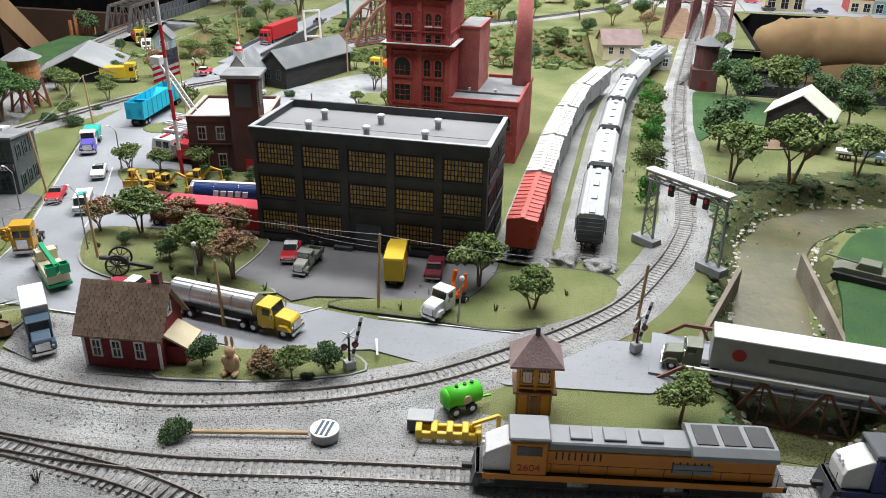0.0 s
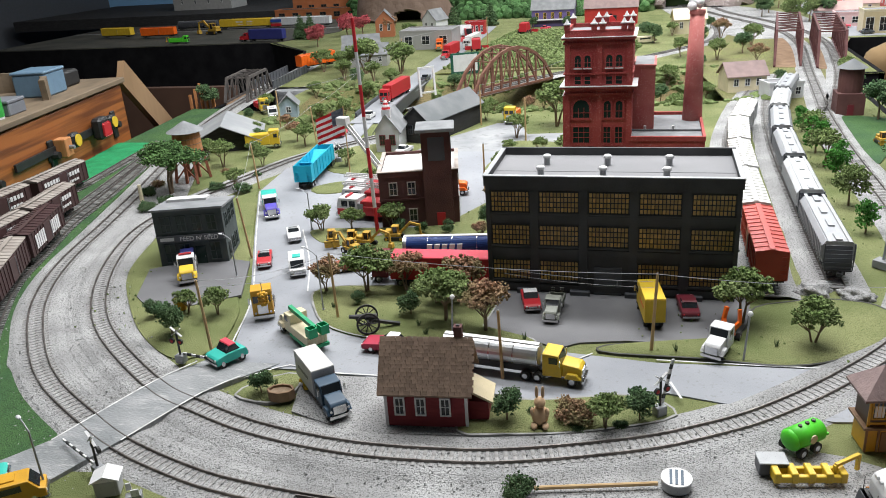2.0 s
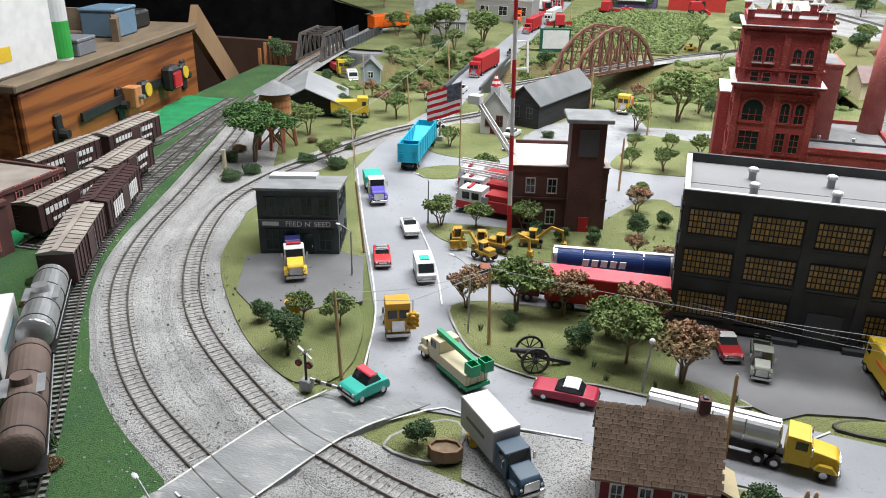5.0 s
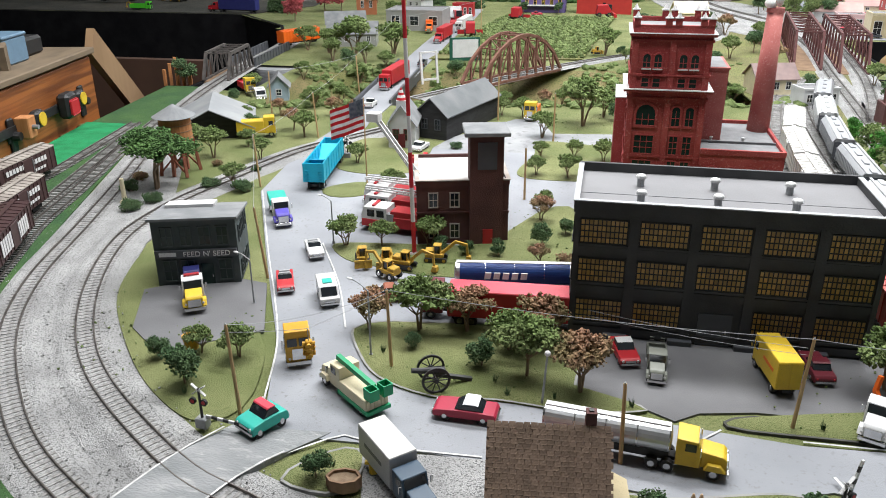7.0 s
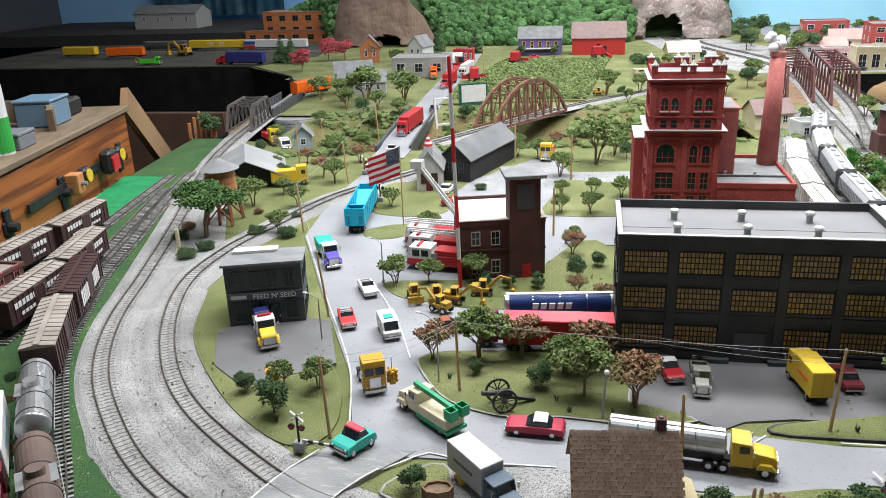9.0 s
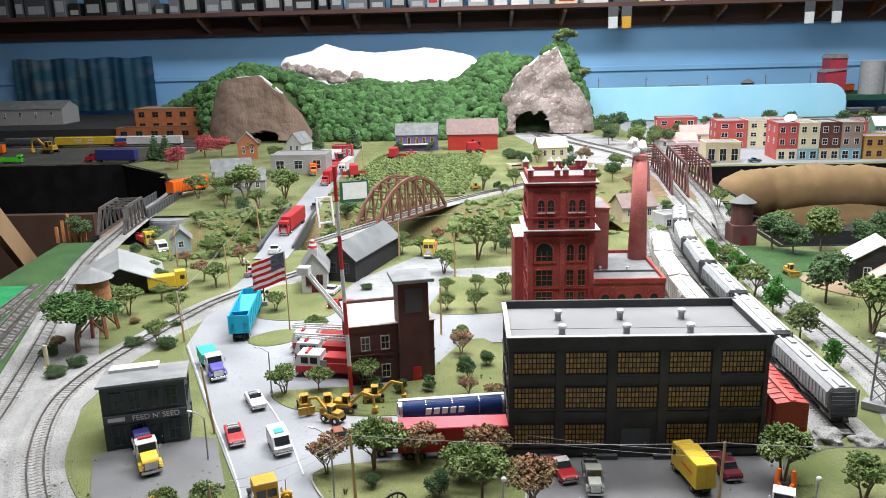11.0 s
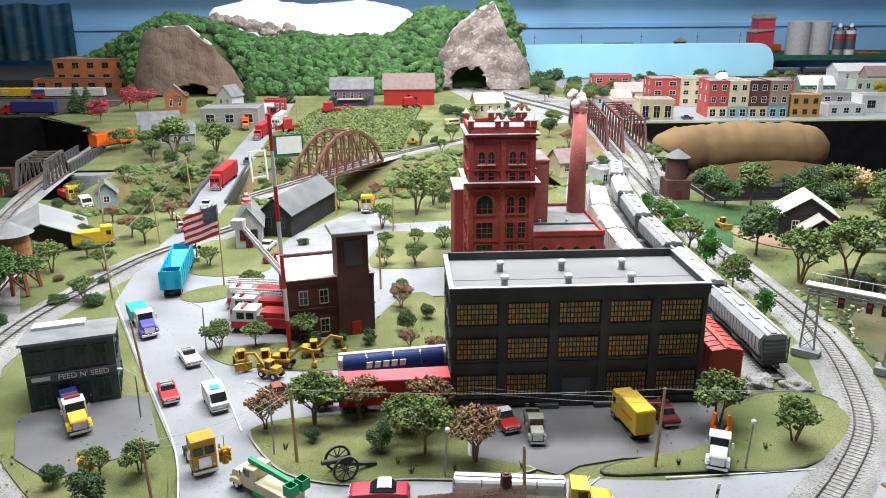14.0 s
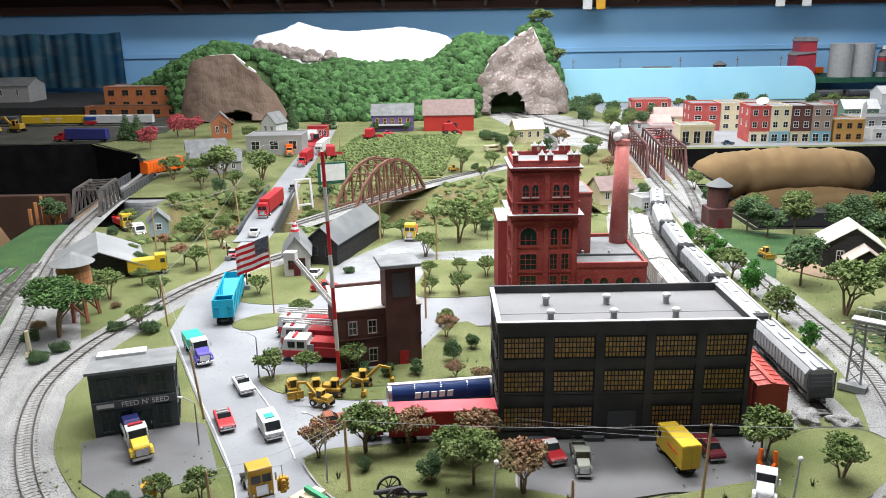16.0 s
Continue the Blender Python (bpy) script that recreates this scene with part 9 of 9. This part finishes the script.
f = thing("roof_dish", 84.5, 321, 13.4, 0, "white satellite dish on a flat roof", "satellite dish")
part("dish", rod(B(), (0, 0, 0.6), (-0.4, -0.5, 1.5), 0.5, 2.2, 18), WHITE, f)
part("stand", rod(B(), (0, 0, 0), (0, 0, 0.8), 0.3, 0.2, 8), STEEL, f)


# ---------- mountains ----------
RIDGE = [(-214, 8), (-204, 15), (-192, 22), (-182, 27), (-170, 35), (-157, 38), (-145, 36.5), (-130, 30), (-110, 25), (-90, 26), (-70, 25), (-48, 25), (-38, 29), (-27, 37), (-14, 41), (0, 39), (7, 43), (16, 46), (21, 42), (26, 24), (32, 6)]
FOOT = [(-214, 452), (-186, 450), (-172, 424), (-166, 424), (-116, 424), (-108, 404), (-40, 402), (-20, 410), (-12, 432), (22, 434), (32, 430)]


def along(rows, x):
    """Value at x on a line of (x, value) rows."""
    if x <= rows[0][0]:
        return rows[0][1]
    for (a, h), (b, k) in zip(rows, rows[1:]):
        if x <= b:
            return h + (k - h) * (x - a) / (b - a)
    return rows[-1][1]


def forest_top(x, y):
    """Height of the wooded hills: from the foot up to a ridge, and down again behind it."""
    y0 = along(FOOT, x)
    u = (y - y0) / (464 - y0)
    if u <= 0:
        return 0.0
    lift = math.sin(min(u, 1.0) * math.pi / 2) ** 0.85 if u <= 1 else max(0.0, 1 - (u - 1) * 0.9)
    return along(RIDGE, x) * lift * (0.94 + 0.1 * noise.noise(Vector((x * 0.05, y * 0.05, 2))))


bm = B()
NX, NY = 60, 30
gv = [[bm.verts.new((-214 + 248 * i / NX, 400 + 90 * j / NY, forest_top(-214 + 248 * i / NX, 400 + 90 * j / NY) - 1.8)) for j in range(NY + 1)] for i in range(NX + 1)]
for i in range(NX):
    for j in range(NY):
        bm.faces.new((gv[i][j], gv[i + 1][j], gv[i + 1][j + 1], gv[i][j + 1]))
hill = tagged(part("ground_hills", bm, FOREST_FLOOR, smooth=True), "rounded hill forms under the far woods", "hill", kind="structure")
spots, rnd = [], random.Random(21)
while len(spots) < 3000:
    x, y = rnd.uniform(-212, 28), rnd.uniform(402, 474)
    z = forest_top(x, y)
    if z < 1.2 or (-162 < x < -114 and z < along([(-164, 28), (-138, 31), (-126, 21), (-114, 2)], x) - 1) or (-17 < x < 22 and z < along([(-17, 15), (-11, 28), (0, 37), (9, 41), (22, 17)], x)):
        continue
    q = rnd.uniform(1.7, 3.0)
    spots.append(((x, y, z + rnd.uniform(-0.8, 0.6)), (q, q, q * 0.88), rnd.uniform(0, 6), rnd.uniform(0, 6)))
tagged(swarm("far_woods", 2, spots, LEAF_F, None, 0.14), "dense puffy green foliage covering the hills", "woods", kind="stuff")
plant("o", 17, 462, 12, z=40, wide=1.3), plant("o", 24, 452, 10, z=22, wide=1.2)


def cliff(name, outline, y0, y1, m, label, seed, hole=None, lean=0.25, rough_=1.0):
    """A rock face: a rough slab with an uneven outline; hole: (x, half width, height) of a tunnel mouth."""
    bm = B()
    xs = [p[0] for p in outline]
    x0, x1 = min(xs), max(xs)
    nx, nz = 56, 40
    def top(x):
        for (a, h), (b, k) in zip(outline, outline[1:]):
            if a <= x <= b:
                return h + (k - h) * (x - a) / (b - a)
        return 0.1
    grid = {}
    for i in range(nx + 1):
        x = x0 + (x1 - x0) * i / nx
        for j in range(nz + 1):
            z = top(x) * j / nz
            nn = noise.noise(Vector((x * 0.12, z * 0.12, seed))) * 2.6 + noise.noise(Vector((x * 0.4, z * 0.4, seed + 4))) * 1.1 + noise.noise(Vector((x * 1.3, z * 1.3, seed + 4))) * 0.35
            nn *= rough_
            edge = 8.0 * (abs(2 * i / nx - 1) ** 5)
            grid[i, j] = (x + nn * 0.3, y0 + z * lean + nn + edge, z)
    vs = {}
    def vert(k):
        if k not in vs:
            vs[k] = bm.verts.new(grid[k])
        return vs[k]
    for i in range(nx):
        for j in range(nz):
            cx, cz = (grid[i, j][0] + grid[i + 1, j + 1][0]) / 2, (grid[i, j][2] + grid[i + 1, j + 1][2]) / 2
            if hole and abs(cx - hole[0]) < hole[1] and cz < hole[2] * (1 - 0.45 * ((cx - hole[0]) / hole[1]) ** 4):
                continue
            bm.faces.new([vert(k) for k in ((i, j), (i + 1, j), (i + 1, j + 1), (i, j + 1))])
    ob = tagged(part(name, bm, m, smooth=False), label, "cliff")
    md = ob.modifiers.new("thick", "SOLIDIFY")
    md.thickness, md.offset = 0.04, 1
    return ob


cliff("cliff", [(-163, 0), (-161, 10), (-158.5, 24), (-156, 28.7), (-149, 31), (-138, 31.4), (-134.5, 28.4), (-126, 21.3), (-120, 13), (-115.5, 0)], 408, 430, ROCK_B, "brown plaster cliff with a tunnel mouth", 2, (-136, 7, 5.0), 0.22, 0.22)
cliff("cliff", [(-21, 1), (-17, 15), (-11, 28.6), (-5, 33), (0.5, 37.6), (9, 42), (12, 35), (17.5, 21), (21, 16), (23.5, 12), (24.5, 1)], 420, 440, ROCK, "jagged pale grey-pink rock face with a tunnel", 7, (-3.5, 8.3, 11.5), 0.22, 0.8)
for outline, y0, off in (([(-156, 29.2), (-149, 31.4), (-138, 31.8), (-134.5, 28.8), (-126, 21.8)], 415, 0), ([(-17, 15), (-11, 28.8), (0.5, 38), (9, 42.2), (12, 36)], 428, 3)):
    bm = B()
    for (a, h), (b, k) in zip(outline, outline[1:]):
        for i in range(5):
            if noise.noise(Vector((a + i, off, 3))) > -0.15:
                u, v = i / 5, (i + 1) / 5
                bar(bm, (a + (b - a) * u, y0 + h * 0.01, h + (k - h) * u), (a + (b - a) * v, y0 + k * 0.01, h + (k - h) * v), 1.5, 0.9)
    tagged(part("plaster_edge", bm, SNOW), "bare white plaster along the cliff's top edge", "plaster edge")
# closed black boxes behind the mouths put the tunnels' darkness into the colour
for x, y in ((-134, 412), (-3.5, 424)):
    tagged(part("tunnel_dark_box", box(box(box(box(box(B(), x - 11, x - 9.5, y, y + 20, 0, 14), x + 9.5, x + 11, y, y + 20, 0, 14), x - 11, x + 11, y + 19, y + 20, 0, 14), x - 11, x + 11, y, y + 19, 13, 14), x - 9.5, x + 9.5, y + 4, y + 19, 0.05, 0.2), BLACK), "black box standing in for the darkness inside the tunnel", "tunnel")
# snowy hill board behind
CREST = [(-147, 37), (-144, 40), (-128, 43.4), (-120, 47.4), (-105, 43), (-90, 41.5), (-76, 42.4), (-59, 43.8), (-43, 41), (-33, 38.4), (-28, 34)]
bm, rows = B(), []
for i in range(80):
    x = -147 + 119 * i / 79
    h = along(CREST, x) + 0.5 * noise.noise(Vector((x * 0.3, 0, 0)))
    rows.append([bm.verts.new((x, 486 + 2.6 * k + noise.noise(Vector((x * 0.1, k, 0))) * 1.5, 16 + (h - 16) * (k / 6) ** 0.7)) for k in range(7)])
for a, b in zip(rows, rows[1:]):
    for k in range(6):
        bm.faces.new((a[k], b[k], b[k + 1], a[k + 1]))
snow = tagged(part("snow_hill", bm, SNOW, smooth=True), "white plaster snow mountain behind the woods", "mountain")
for x, z, r in ((-137, 33, 5), (-128, 31, 6), (-119, 29, 6), (-110, 27, 6), (-99, 26.5, 5)):
    lump("rock_outcrop", x, 478, z, r, 3, 4.4, ROCK, "bare pinkish rock outcrop below the snow", "rock", int(-x), 0.6)

# ---------- coved board, shelf, elevator ----------
pts = [(28, 0.3), (178, 0.3)] + [(168 + 10 * math.cos(a), 9 + 10 * math.sin(a)) for a in (0, 0.4, 0.8, 1.2, 1.5)] + [(28, 19)]
tagged(part("backdrop_board", prism(B(), pts, 478, 480, 0.3), SKYBLUE), "pale sky-blue backdrop board with a rounded corner", "board", kind="structure")
tagged(part("rear_shelf", box(B(), 30, 330, 494, 540, 8, 11), GREENSHELF), "dark green raised shelf carrying the rear track", "shelf")
f = thing("grain_elevator", 175, 500, 11, 0, "red wooden grain elevator with a grey cap", "grain elevator")
part("body", box(B(), 0, 12, 0, 12, 0, 13, 0.1), ELEVRED, f)
part("upper", box(B(), 2, 12, 0.5, 11.5, 13, 21, 0.1), ELEVRED, f)
part("lower_roof", prism(B(), [(-0.6, 13), (2, 15), (12.6, 15), (12.6, 14.4)], -0.6, 12.6), ROOFGREY, f)
part("cap", prism(B(), [(1.4, 21), (12.6, 21), (11, 23.4), (3, 23.4)], -0.2, 12.2), ROOFGREY, f)
for x in (202.5, 215.5):
    f = thing("silo", x, 502, 11, 0, "plain grey cylindrical silo", "silo", "silos")
    part("shell", rod(B(), (0, 0, 0), (0, 0, 19), 6.6, 6.6, 28), GREYP, f)
    part("top", rod(B(), (0, 0, 19), (0, 0, 19.6), 6.7, 5.5, 28), GREYP, f)
for x, m in ((225, STEEL), (232, PALE)):
    f = thing("spray_can", x, 496.5, 11, 0, "tall metal spray can with a domed top", "spray can", "spray cans")
    part("can", rod(B(), (0, 0, 0), (0, 0, 14), 3.1, 3.1, 24), m, f)
    part("shoulder", rod(B(), (0, 0, 14), (0, 0, 16), 3.1, 1.4, 24), CHROME, f)
    part("nozzle", rod(B(), (0, 0, 16), (0, 0, 18), 1.2, 1.0, 12), WHITE, f)
    part("label_band", rod(B(), (0, 0, 3), (0, 0, 12), 3.15, 3.15, 24), GREYD, f)
    part("colour_band", rod(B(), (0, 0, 9.4), (0, 0, 11), 3.2, 3.2, 24), RED, f)
car("racing_car", 246, 500, 0, ORANGE, ORANGE, "orange toy race car on the rear shelf", L=16, W=6, z=11)
boxcar(190, 514, 11, 0, 16, ORANGE, ORANGE, "orange boxcar on the rear shelf")
cottage("depot", 84, 497, 0, 17, 8, 4.6, 7.6, GREYD, ROOF_D, "dark low depot on the rear shelf", "depot", wins=3, z=11)
f = thing("water_tank", 131, 504, 11, 0, "small round brown water tank with a cone roof", "water tank")
part("tank", rod(B(), (0, 0, 2), (0, 0, 8), 3.6, 3.6, 16), BRICK_D, f)
part("roof", rod(B(), (0, 0, 8), (0, 0, 10.4), 4.4, 0.4, 16), ROOF_D, f)
for a in (0, 1.57, 3.14, 4.71):
    part("leg", rod(B(), (2.6 * math.cos(a), 2.6 * math.sin(a), 0), (2.6 * math.cos(a), 2.6 * math.sin(a), 2), 0.4, 0.4, 6), TIMBER, f)
for x in (42, 70, 106, 140, 166):
    f = thing("rear_pole", x, 500, 11, 0, "thin dark line-side pole on the rear shelf", "utility pole", "rear poles")
    part("shaft", rod(B(), (0, 0, 0), (0, 0, 13), 0.25, 0.2, 6), TIMBER, f)
    part("arm", box(B(), -1, 1, -0.1, 0.1, 11, 11.3), TIMBER, f)
# wall mouldings, goods shelf
tagged(part("trim_wall", box(B(), -410, 410, 543.6, 545, 26, 29.5, 0.4), BLUEWALL), "blue painted wall moulding", "moulding", kind="structure")
f = thing("goods_shelf", 0, 0, 0, 0, "long dark brown wall shelf", "shelf")
part("board", box(B(), -410, 410, 515, 544.9, 65, 67.4), SHELFBROWN, f)
part("back_rail", box(B(), -410, 410, 541, 544.9, 54, 64.98), SHELFBROWN, f)
for i in range(14):
    x = -200 + i * 32
    tagged(part("bracket", prism(B(), [(545, 54), (545, 65), (518, 65), (518, 63)], x - 1, x + 1, axis="x"), WOOD), "short wooden shelf bracket", "bracket", "shelf brackets")
rnd = random.Random(5)
GOODS = [WHITE, GREYD, CREAM, DARKM, PALE, GREYP, TANW, DARKM, WHITE, MAROON]
DULL = [DARKM, GREYD, DARKM, BOXGREY, GREYD]
TAGS = [YELLOW, YELLOW, WHITE, RED, CREAM]
x = -380
while x < 300:
    w, h = rnd.uniform(6, 16), rnd.uniform(6, 20)
    m = rnd.choice(DULL if x < -70 else GOODS)
    f = thing("goods_box", x + w / 2, 530, 67.4, rnd.uniform(-5, 5), "boxed hobby goods standing on the wall shelf", "box", "shelf goods")
    part("carton", box(B(), -w / 2 + 0.4, w / 2 - 0.4, -8, 8, 0, h, 0.2), m, f)
    part("label_patch", box(B(), -w / 3, w / 3, -8.1, -8, h * 0.15, h * 0.5), GREYP if x < -70 else rnd.choice(TAGS), f)
    x += w + rnd.uniform(0, 3)
for x, m in ((52, PALE), (60, YELLOW2), (168, WHITE), (184, WHITE)):
    f = thing("blister_pack", x, 514, 52, 0, "small packet hanging from the shelf edge", "packet", "hanging packets")
    part("card", box(B(), -3, 3, -0.3, 0.3, 4, 13), GREYD, f)
    part("bag", box(B(), -2.8, 2.8, -0.9, 0.2, 0, 7, 0.4), m, f)
# cloud cloth
bm, rows = B(), []
for i in range(60):
    x = -330 + 92 * i / 59
    y = 536 + 1.2 * math.sin(i * 0.5) + 0.8 * math.sin(i * 1.3)
    rows.append([bm.verts.new((x, y, 9)), bm.verts.new((x, y, 42.5 + 0.5 * math.sin(i * 0.35)))])
for a, b in zip(rows, rows[1:]):
    bm.faces.new((a[0], b[0], b[1], a[1]))
bmesh.ops.solidify(bm, geom=bm.faces[:], thickness=0.3)
tagged(part("sky_cloth", bm, CLOUDCLOTH, smooth=True), "hanging cloth printed with sky and clouds", "cloth")

# ---------- left far yard ----------
tagged(part("rear_bench", box(B(), -400, -176, 436, 540, 0, 6), BLACKWOOD), "dark raised bench at the back", "bench")
block("orange_depot", -216, 446, -2, 38, 20, 12, ORANGEB, "two-storey orange brick depot with a dark front", "depot", floors=2, cols=5, win_m=TIMBER, z=3)
block("depot_annex", -222, 434, -2, 50, 10, 5.4, ORANGEB, "low orange brick annex before the depot", "depot", floors=1, cols=6, win_m=TIMBER, z=0.4)
cottage("roundhouse", -308, 470, 0, 40, 20, 9, 13, GREYW, ROOF_D, "grey shed on the dark bench", "shed", wins=4, z=6)
track("track_rear", [(-330, 404), (-250, 402), (-200, 398), (-160, 392)], "rear yard track")
boxcar(-222, 400, 0.3, -1, 30, YELLOW, YELLOW, "long yellow boxcar on the rear yard track", mark=MARK)
boxcar(-190, 398, 0.3, -2, 32, PALE, PALE, "white refrigerator car on the rear yard track")
f = thing("emblem_panel", -203.4, 396, 0.3, -2, "round red, white and blue painted emblem panel", "sign")
part("disc_red", prism(B(), [(-3, 1.2), (3, 1.2), (3, 2.6), (-3, 2.6)], -0.12, 0.02), RED, f)
part("disc_blue", prism(B(), [(-3, 3.2), (3, 3.2), (3, 4.6), (-3, 4.6)], -0.12, 0.02), BLUE, f)
hopper(-252, 403, 0.3, 0, 24, GREYD, "dark hopper car on the rear yard track")

# ---------- tan bolster in the gap ----------
bm = B()
for i in range(41):
    t = i / 40
    r = 8.2 * (1 - abs(2 * t - 1) ** 7) ** 0.5 + 0.5 * noise.noise(Vector((i * 0.4, 0, 3)))
    for k in range(20):
        a = k * math.pi / 10
        bm.verts.new((42 + 58 * t, 268 + r * math.cos(a), -4 + 1.5 * math.sin(t * 3) + r * 0.9 * math.sin(a) + 0.9 * noise.noise(Vector((i * 0.5, k * 0.6, 1))) + 0.7 * noise.noise(Vector((i * 1.1, k * 0.3, 7)))))
bm.verts.ensure_lookup_table()
for i in range(40):
    for k in range(20):
        q = (i * 20 + k, i * 20 + (k + 1) % 20, (i + 1) * 20 + (k + 1) % 20, (i + 1) * 20 + k)
        bm.faces.new([bm.verts[j] for j in q])
bmesh.ops.recalc_face_normals(bm, faces=bm.faces)
tagged(part("canvas_roll", bm, TARP, smooth=True), "rolled tan canvas lying in the gap", "canvas roll")
tagged(part("trestle_table", box(B(), 44, 106, 250, 292, -16, -12), BLACKWOOD), "dark low table carrying the canvas roll", "table")

# ---------- workbench ----------
def on_bench(u, v):
    return (-134.9 + u * 0.196 - v * 0.981, 173.1 - u * 0.981 - v * 0.196)


f = thing("workbench", -134.9, 173.1, -2.6, -78.7, "orange pine tool chest with drawers and leather straps", "workbench")
# x runs along the front to the left, y to the back
part("carcass", box(B(), 0, 62, -34, -0.6, -92, 14.6), WOOD, f)
for i, (z0, z1) in enumerate(((1.2, 14.2), (-12, 0.6), (-26, -12.6))):
    d = part("drawer", box(B(), 0.4, 61.6, -0.6, 0.6, z0, z1, 0.25), WOOD, f)
    for x in (8, 35, 54):
        h = part("hasp", box(box(B(), x - 0.9, x + 0.9, 0.6, 1.2, z0 + 2.5, z0 + 8.5, 0.2), x - 1.4, x + 1.4, 0.6, 1.0, z0 + 4.4, z0 + 6.6, 0.2), DARKM, d)
        part("knob", rod(B(), (x, 1.2, z0 + 5.5), (x, 2.4, z0 + 5.5), 0.9, 0.7, 10), DARKM, h)
part("top", box(B(), -1, 63, -35, 1.2, 14.6, 15.8, 0.2), OLDPLY, f)
bx = part("tool_rail", box(B(), 10, 48, 1.0, 1.5, 7.0, 8.4), DARKM, f)
for x, m, r in ((12.5, YELLOW, 1.5), (29, YELLOW, 1.5)):
    t = thing("tape_measure", *on_bench(x, -2.6), 5.6, -78.7, "round yellow and black tape measure on the rail", "tape measure", "tape measures")
    part("case", box(B(), -r, r, -1.0, 0.8, -r, r, 0.5), DARKM, t)
    part("dial", rod(B(), (0, 0.8, 0), (0, 1.0, 0), r * 0.8, r * 0.8, 20), m, t)
t = thing("tape_case", *on_bench(17.5, -2.6), 5.4, -78.7, "red and black tape measure case on the rail", "tape measure")
part("case", box(B(), -2.1, 2.1, -1.2, 1.2, -2.3, 2.3, 0.6), DARKM, t)
part("face", box(B(), -1.7, 1.7, 1.2, 1.5, -1.7, 1.2, 0.3), RED, t)
t = thing("wood_block", *on_bench(33, -2.4), 5.2, -78.7, "small pale wooden block clamped to the rail", "block")
part("block_body", box(B(), -1.3, 1.3, -1.2, 1.2, -1.8, 1.8, 0.15), TANKWOOD, t)
part("screw", rod(B(), (0, 1.2, 0), (0, 2.2, 0), 0.4, 0.4, 8), STEEL, t)


x, y = on_bench(9, 9)
t = thing("battery_pack", x, y, 13.2, -78.7, "black battery pack on the workbench", "battery pack")
part("case", box(B(), -4, 4, -3, 3, 0, 3.4, 0.5), DARKM, t)
part("terminal", box(B(), -1.5, 1.5, -1, 1, 3.4, 4.2, 0.1), GREYD, t)
x, y = on_bench(18, 8)
t = thing("tool_box", x, y, 13.2, -78.7, "blue-grey plastic box on the workbench", "box")
part("body", box(B(), -4, 4, -3.5, 3.5, 0, 4.6, 0.3), BLUEBOX, t)
part("lid", box(B(), -4.2, 4.2, -3.7, 3.7, 4.6, 5.2, 0.2), BLUEBOX, t)
x, y = on_bench(27, 11)
bm = B()
for i in range(24):
    a, b = radians(20 + i * 11), radians(20 + (i + 1) * 11)
    bar(bm, (8 * math.cos(a), 8 * math.sin(a), 2 + i * 0.1), (8 * math.cos(b), 8 * math.sin(b), 2 + (i + 1) * 0.1), 1.2, 4.0)
tagged(part("wood_hoop", bm, OLDPLY, x=x, y=y, z=13.2), "bent plywood hoop lying on the workbench", "hoop")
x, y = on_bench(54, 8)
t = thing("white_case", x, y, 13.2, -78.7, "large white cabinet standing on the workbench", "cabinet")
part("shell", box(B(), -8, 8, -6, 6, 0, 15, 0.5), WHITE, t)
part("feet", box(B(), -7, 7, -5, 5, -0.01, 0.4), DARKM, t)
part("picture", box(B(), 3.6, 6.6, 6.0, 6.06, 2.4, 4.4), YELLOW, t, "small yellow picture on the side")
x, y = on_bench(43.2, 3.4)
t = thing("spray_can", x, y, 13.2, -78.7, "white and green spray can with a dark cap", "spray can")
part("can", rod(B(), (0, 0, 0), (0, 0, 11), 1.9, 1.9, 20), PALE, t)
part("label_band", rod(B(), (0, 0, 0.4), (0, 0, 6), 1.95, 1.95, 20), GREENP, t)
part("cap", rod(B(), (0, 0, 11), (0, 0, 13.6), 1.7, 1.6, 20), DARKM, t)
x, y = on_bench(38.4, 3.6)
t = thing("small_case", x, y, 13.2, -78.7, "flat slate-grey plastic case on the workbench", "case")
part("body", box(B(), -2.8, 2.8, -2.2, 2.2, 0, 2.2, 0.2), BOXGREY, t)
part("lid", box(B(), -2.9, 2.9, -2.3, 2.3, 2.2, 2.8, 0.15), BOXGREY, t)
x, y = on_bench(38, 17)
t = thing("grey_case", x, y, 13.2, -78.7, "grey rounded equipment case with a pale cable", "case")
part("shell", box(B(), -9, 9, -7, 7, 0, 12, 2.0), PALEGREY, t)
part("base", box(B(), -9.2, 9.2, -7.2, 7.2, 0, 1.2, 0.3), DARKM, t)
tagged(part("plank", bar(B(), (-136, 176, 14), (-144, 206, -10), 1.6, 6.0), WOODDULL), "dull diagonal wooden plank behind the workbench", "plank")
tagged(part("panel_dark", box(B(), -200, -150, 250, 253, -60, -3), WOODDARK), "dark brown panel under the rear table", "panel", kind="structure")
tagged(part("turf_mat", prism(B(), [(-96, 58), (-110.5, 58), (-119, 100), (-124, 124), (-131, 164), (-121.5, 164), (-118.6, 140), (-115, 122), (-108, 100), (-101, 80)], 0.12, 0.27, axis="z"), TURFMAT), "bright green turf mat beside the yard", "turf mat")
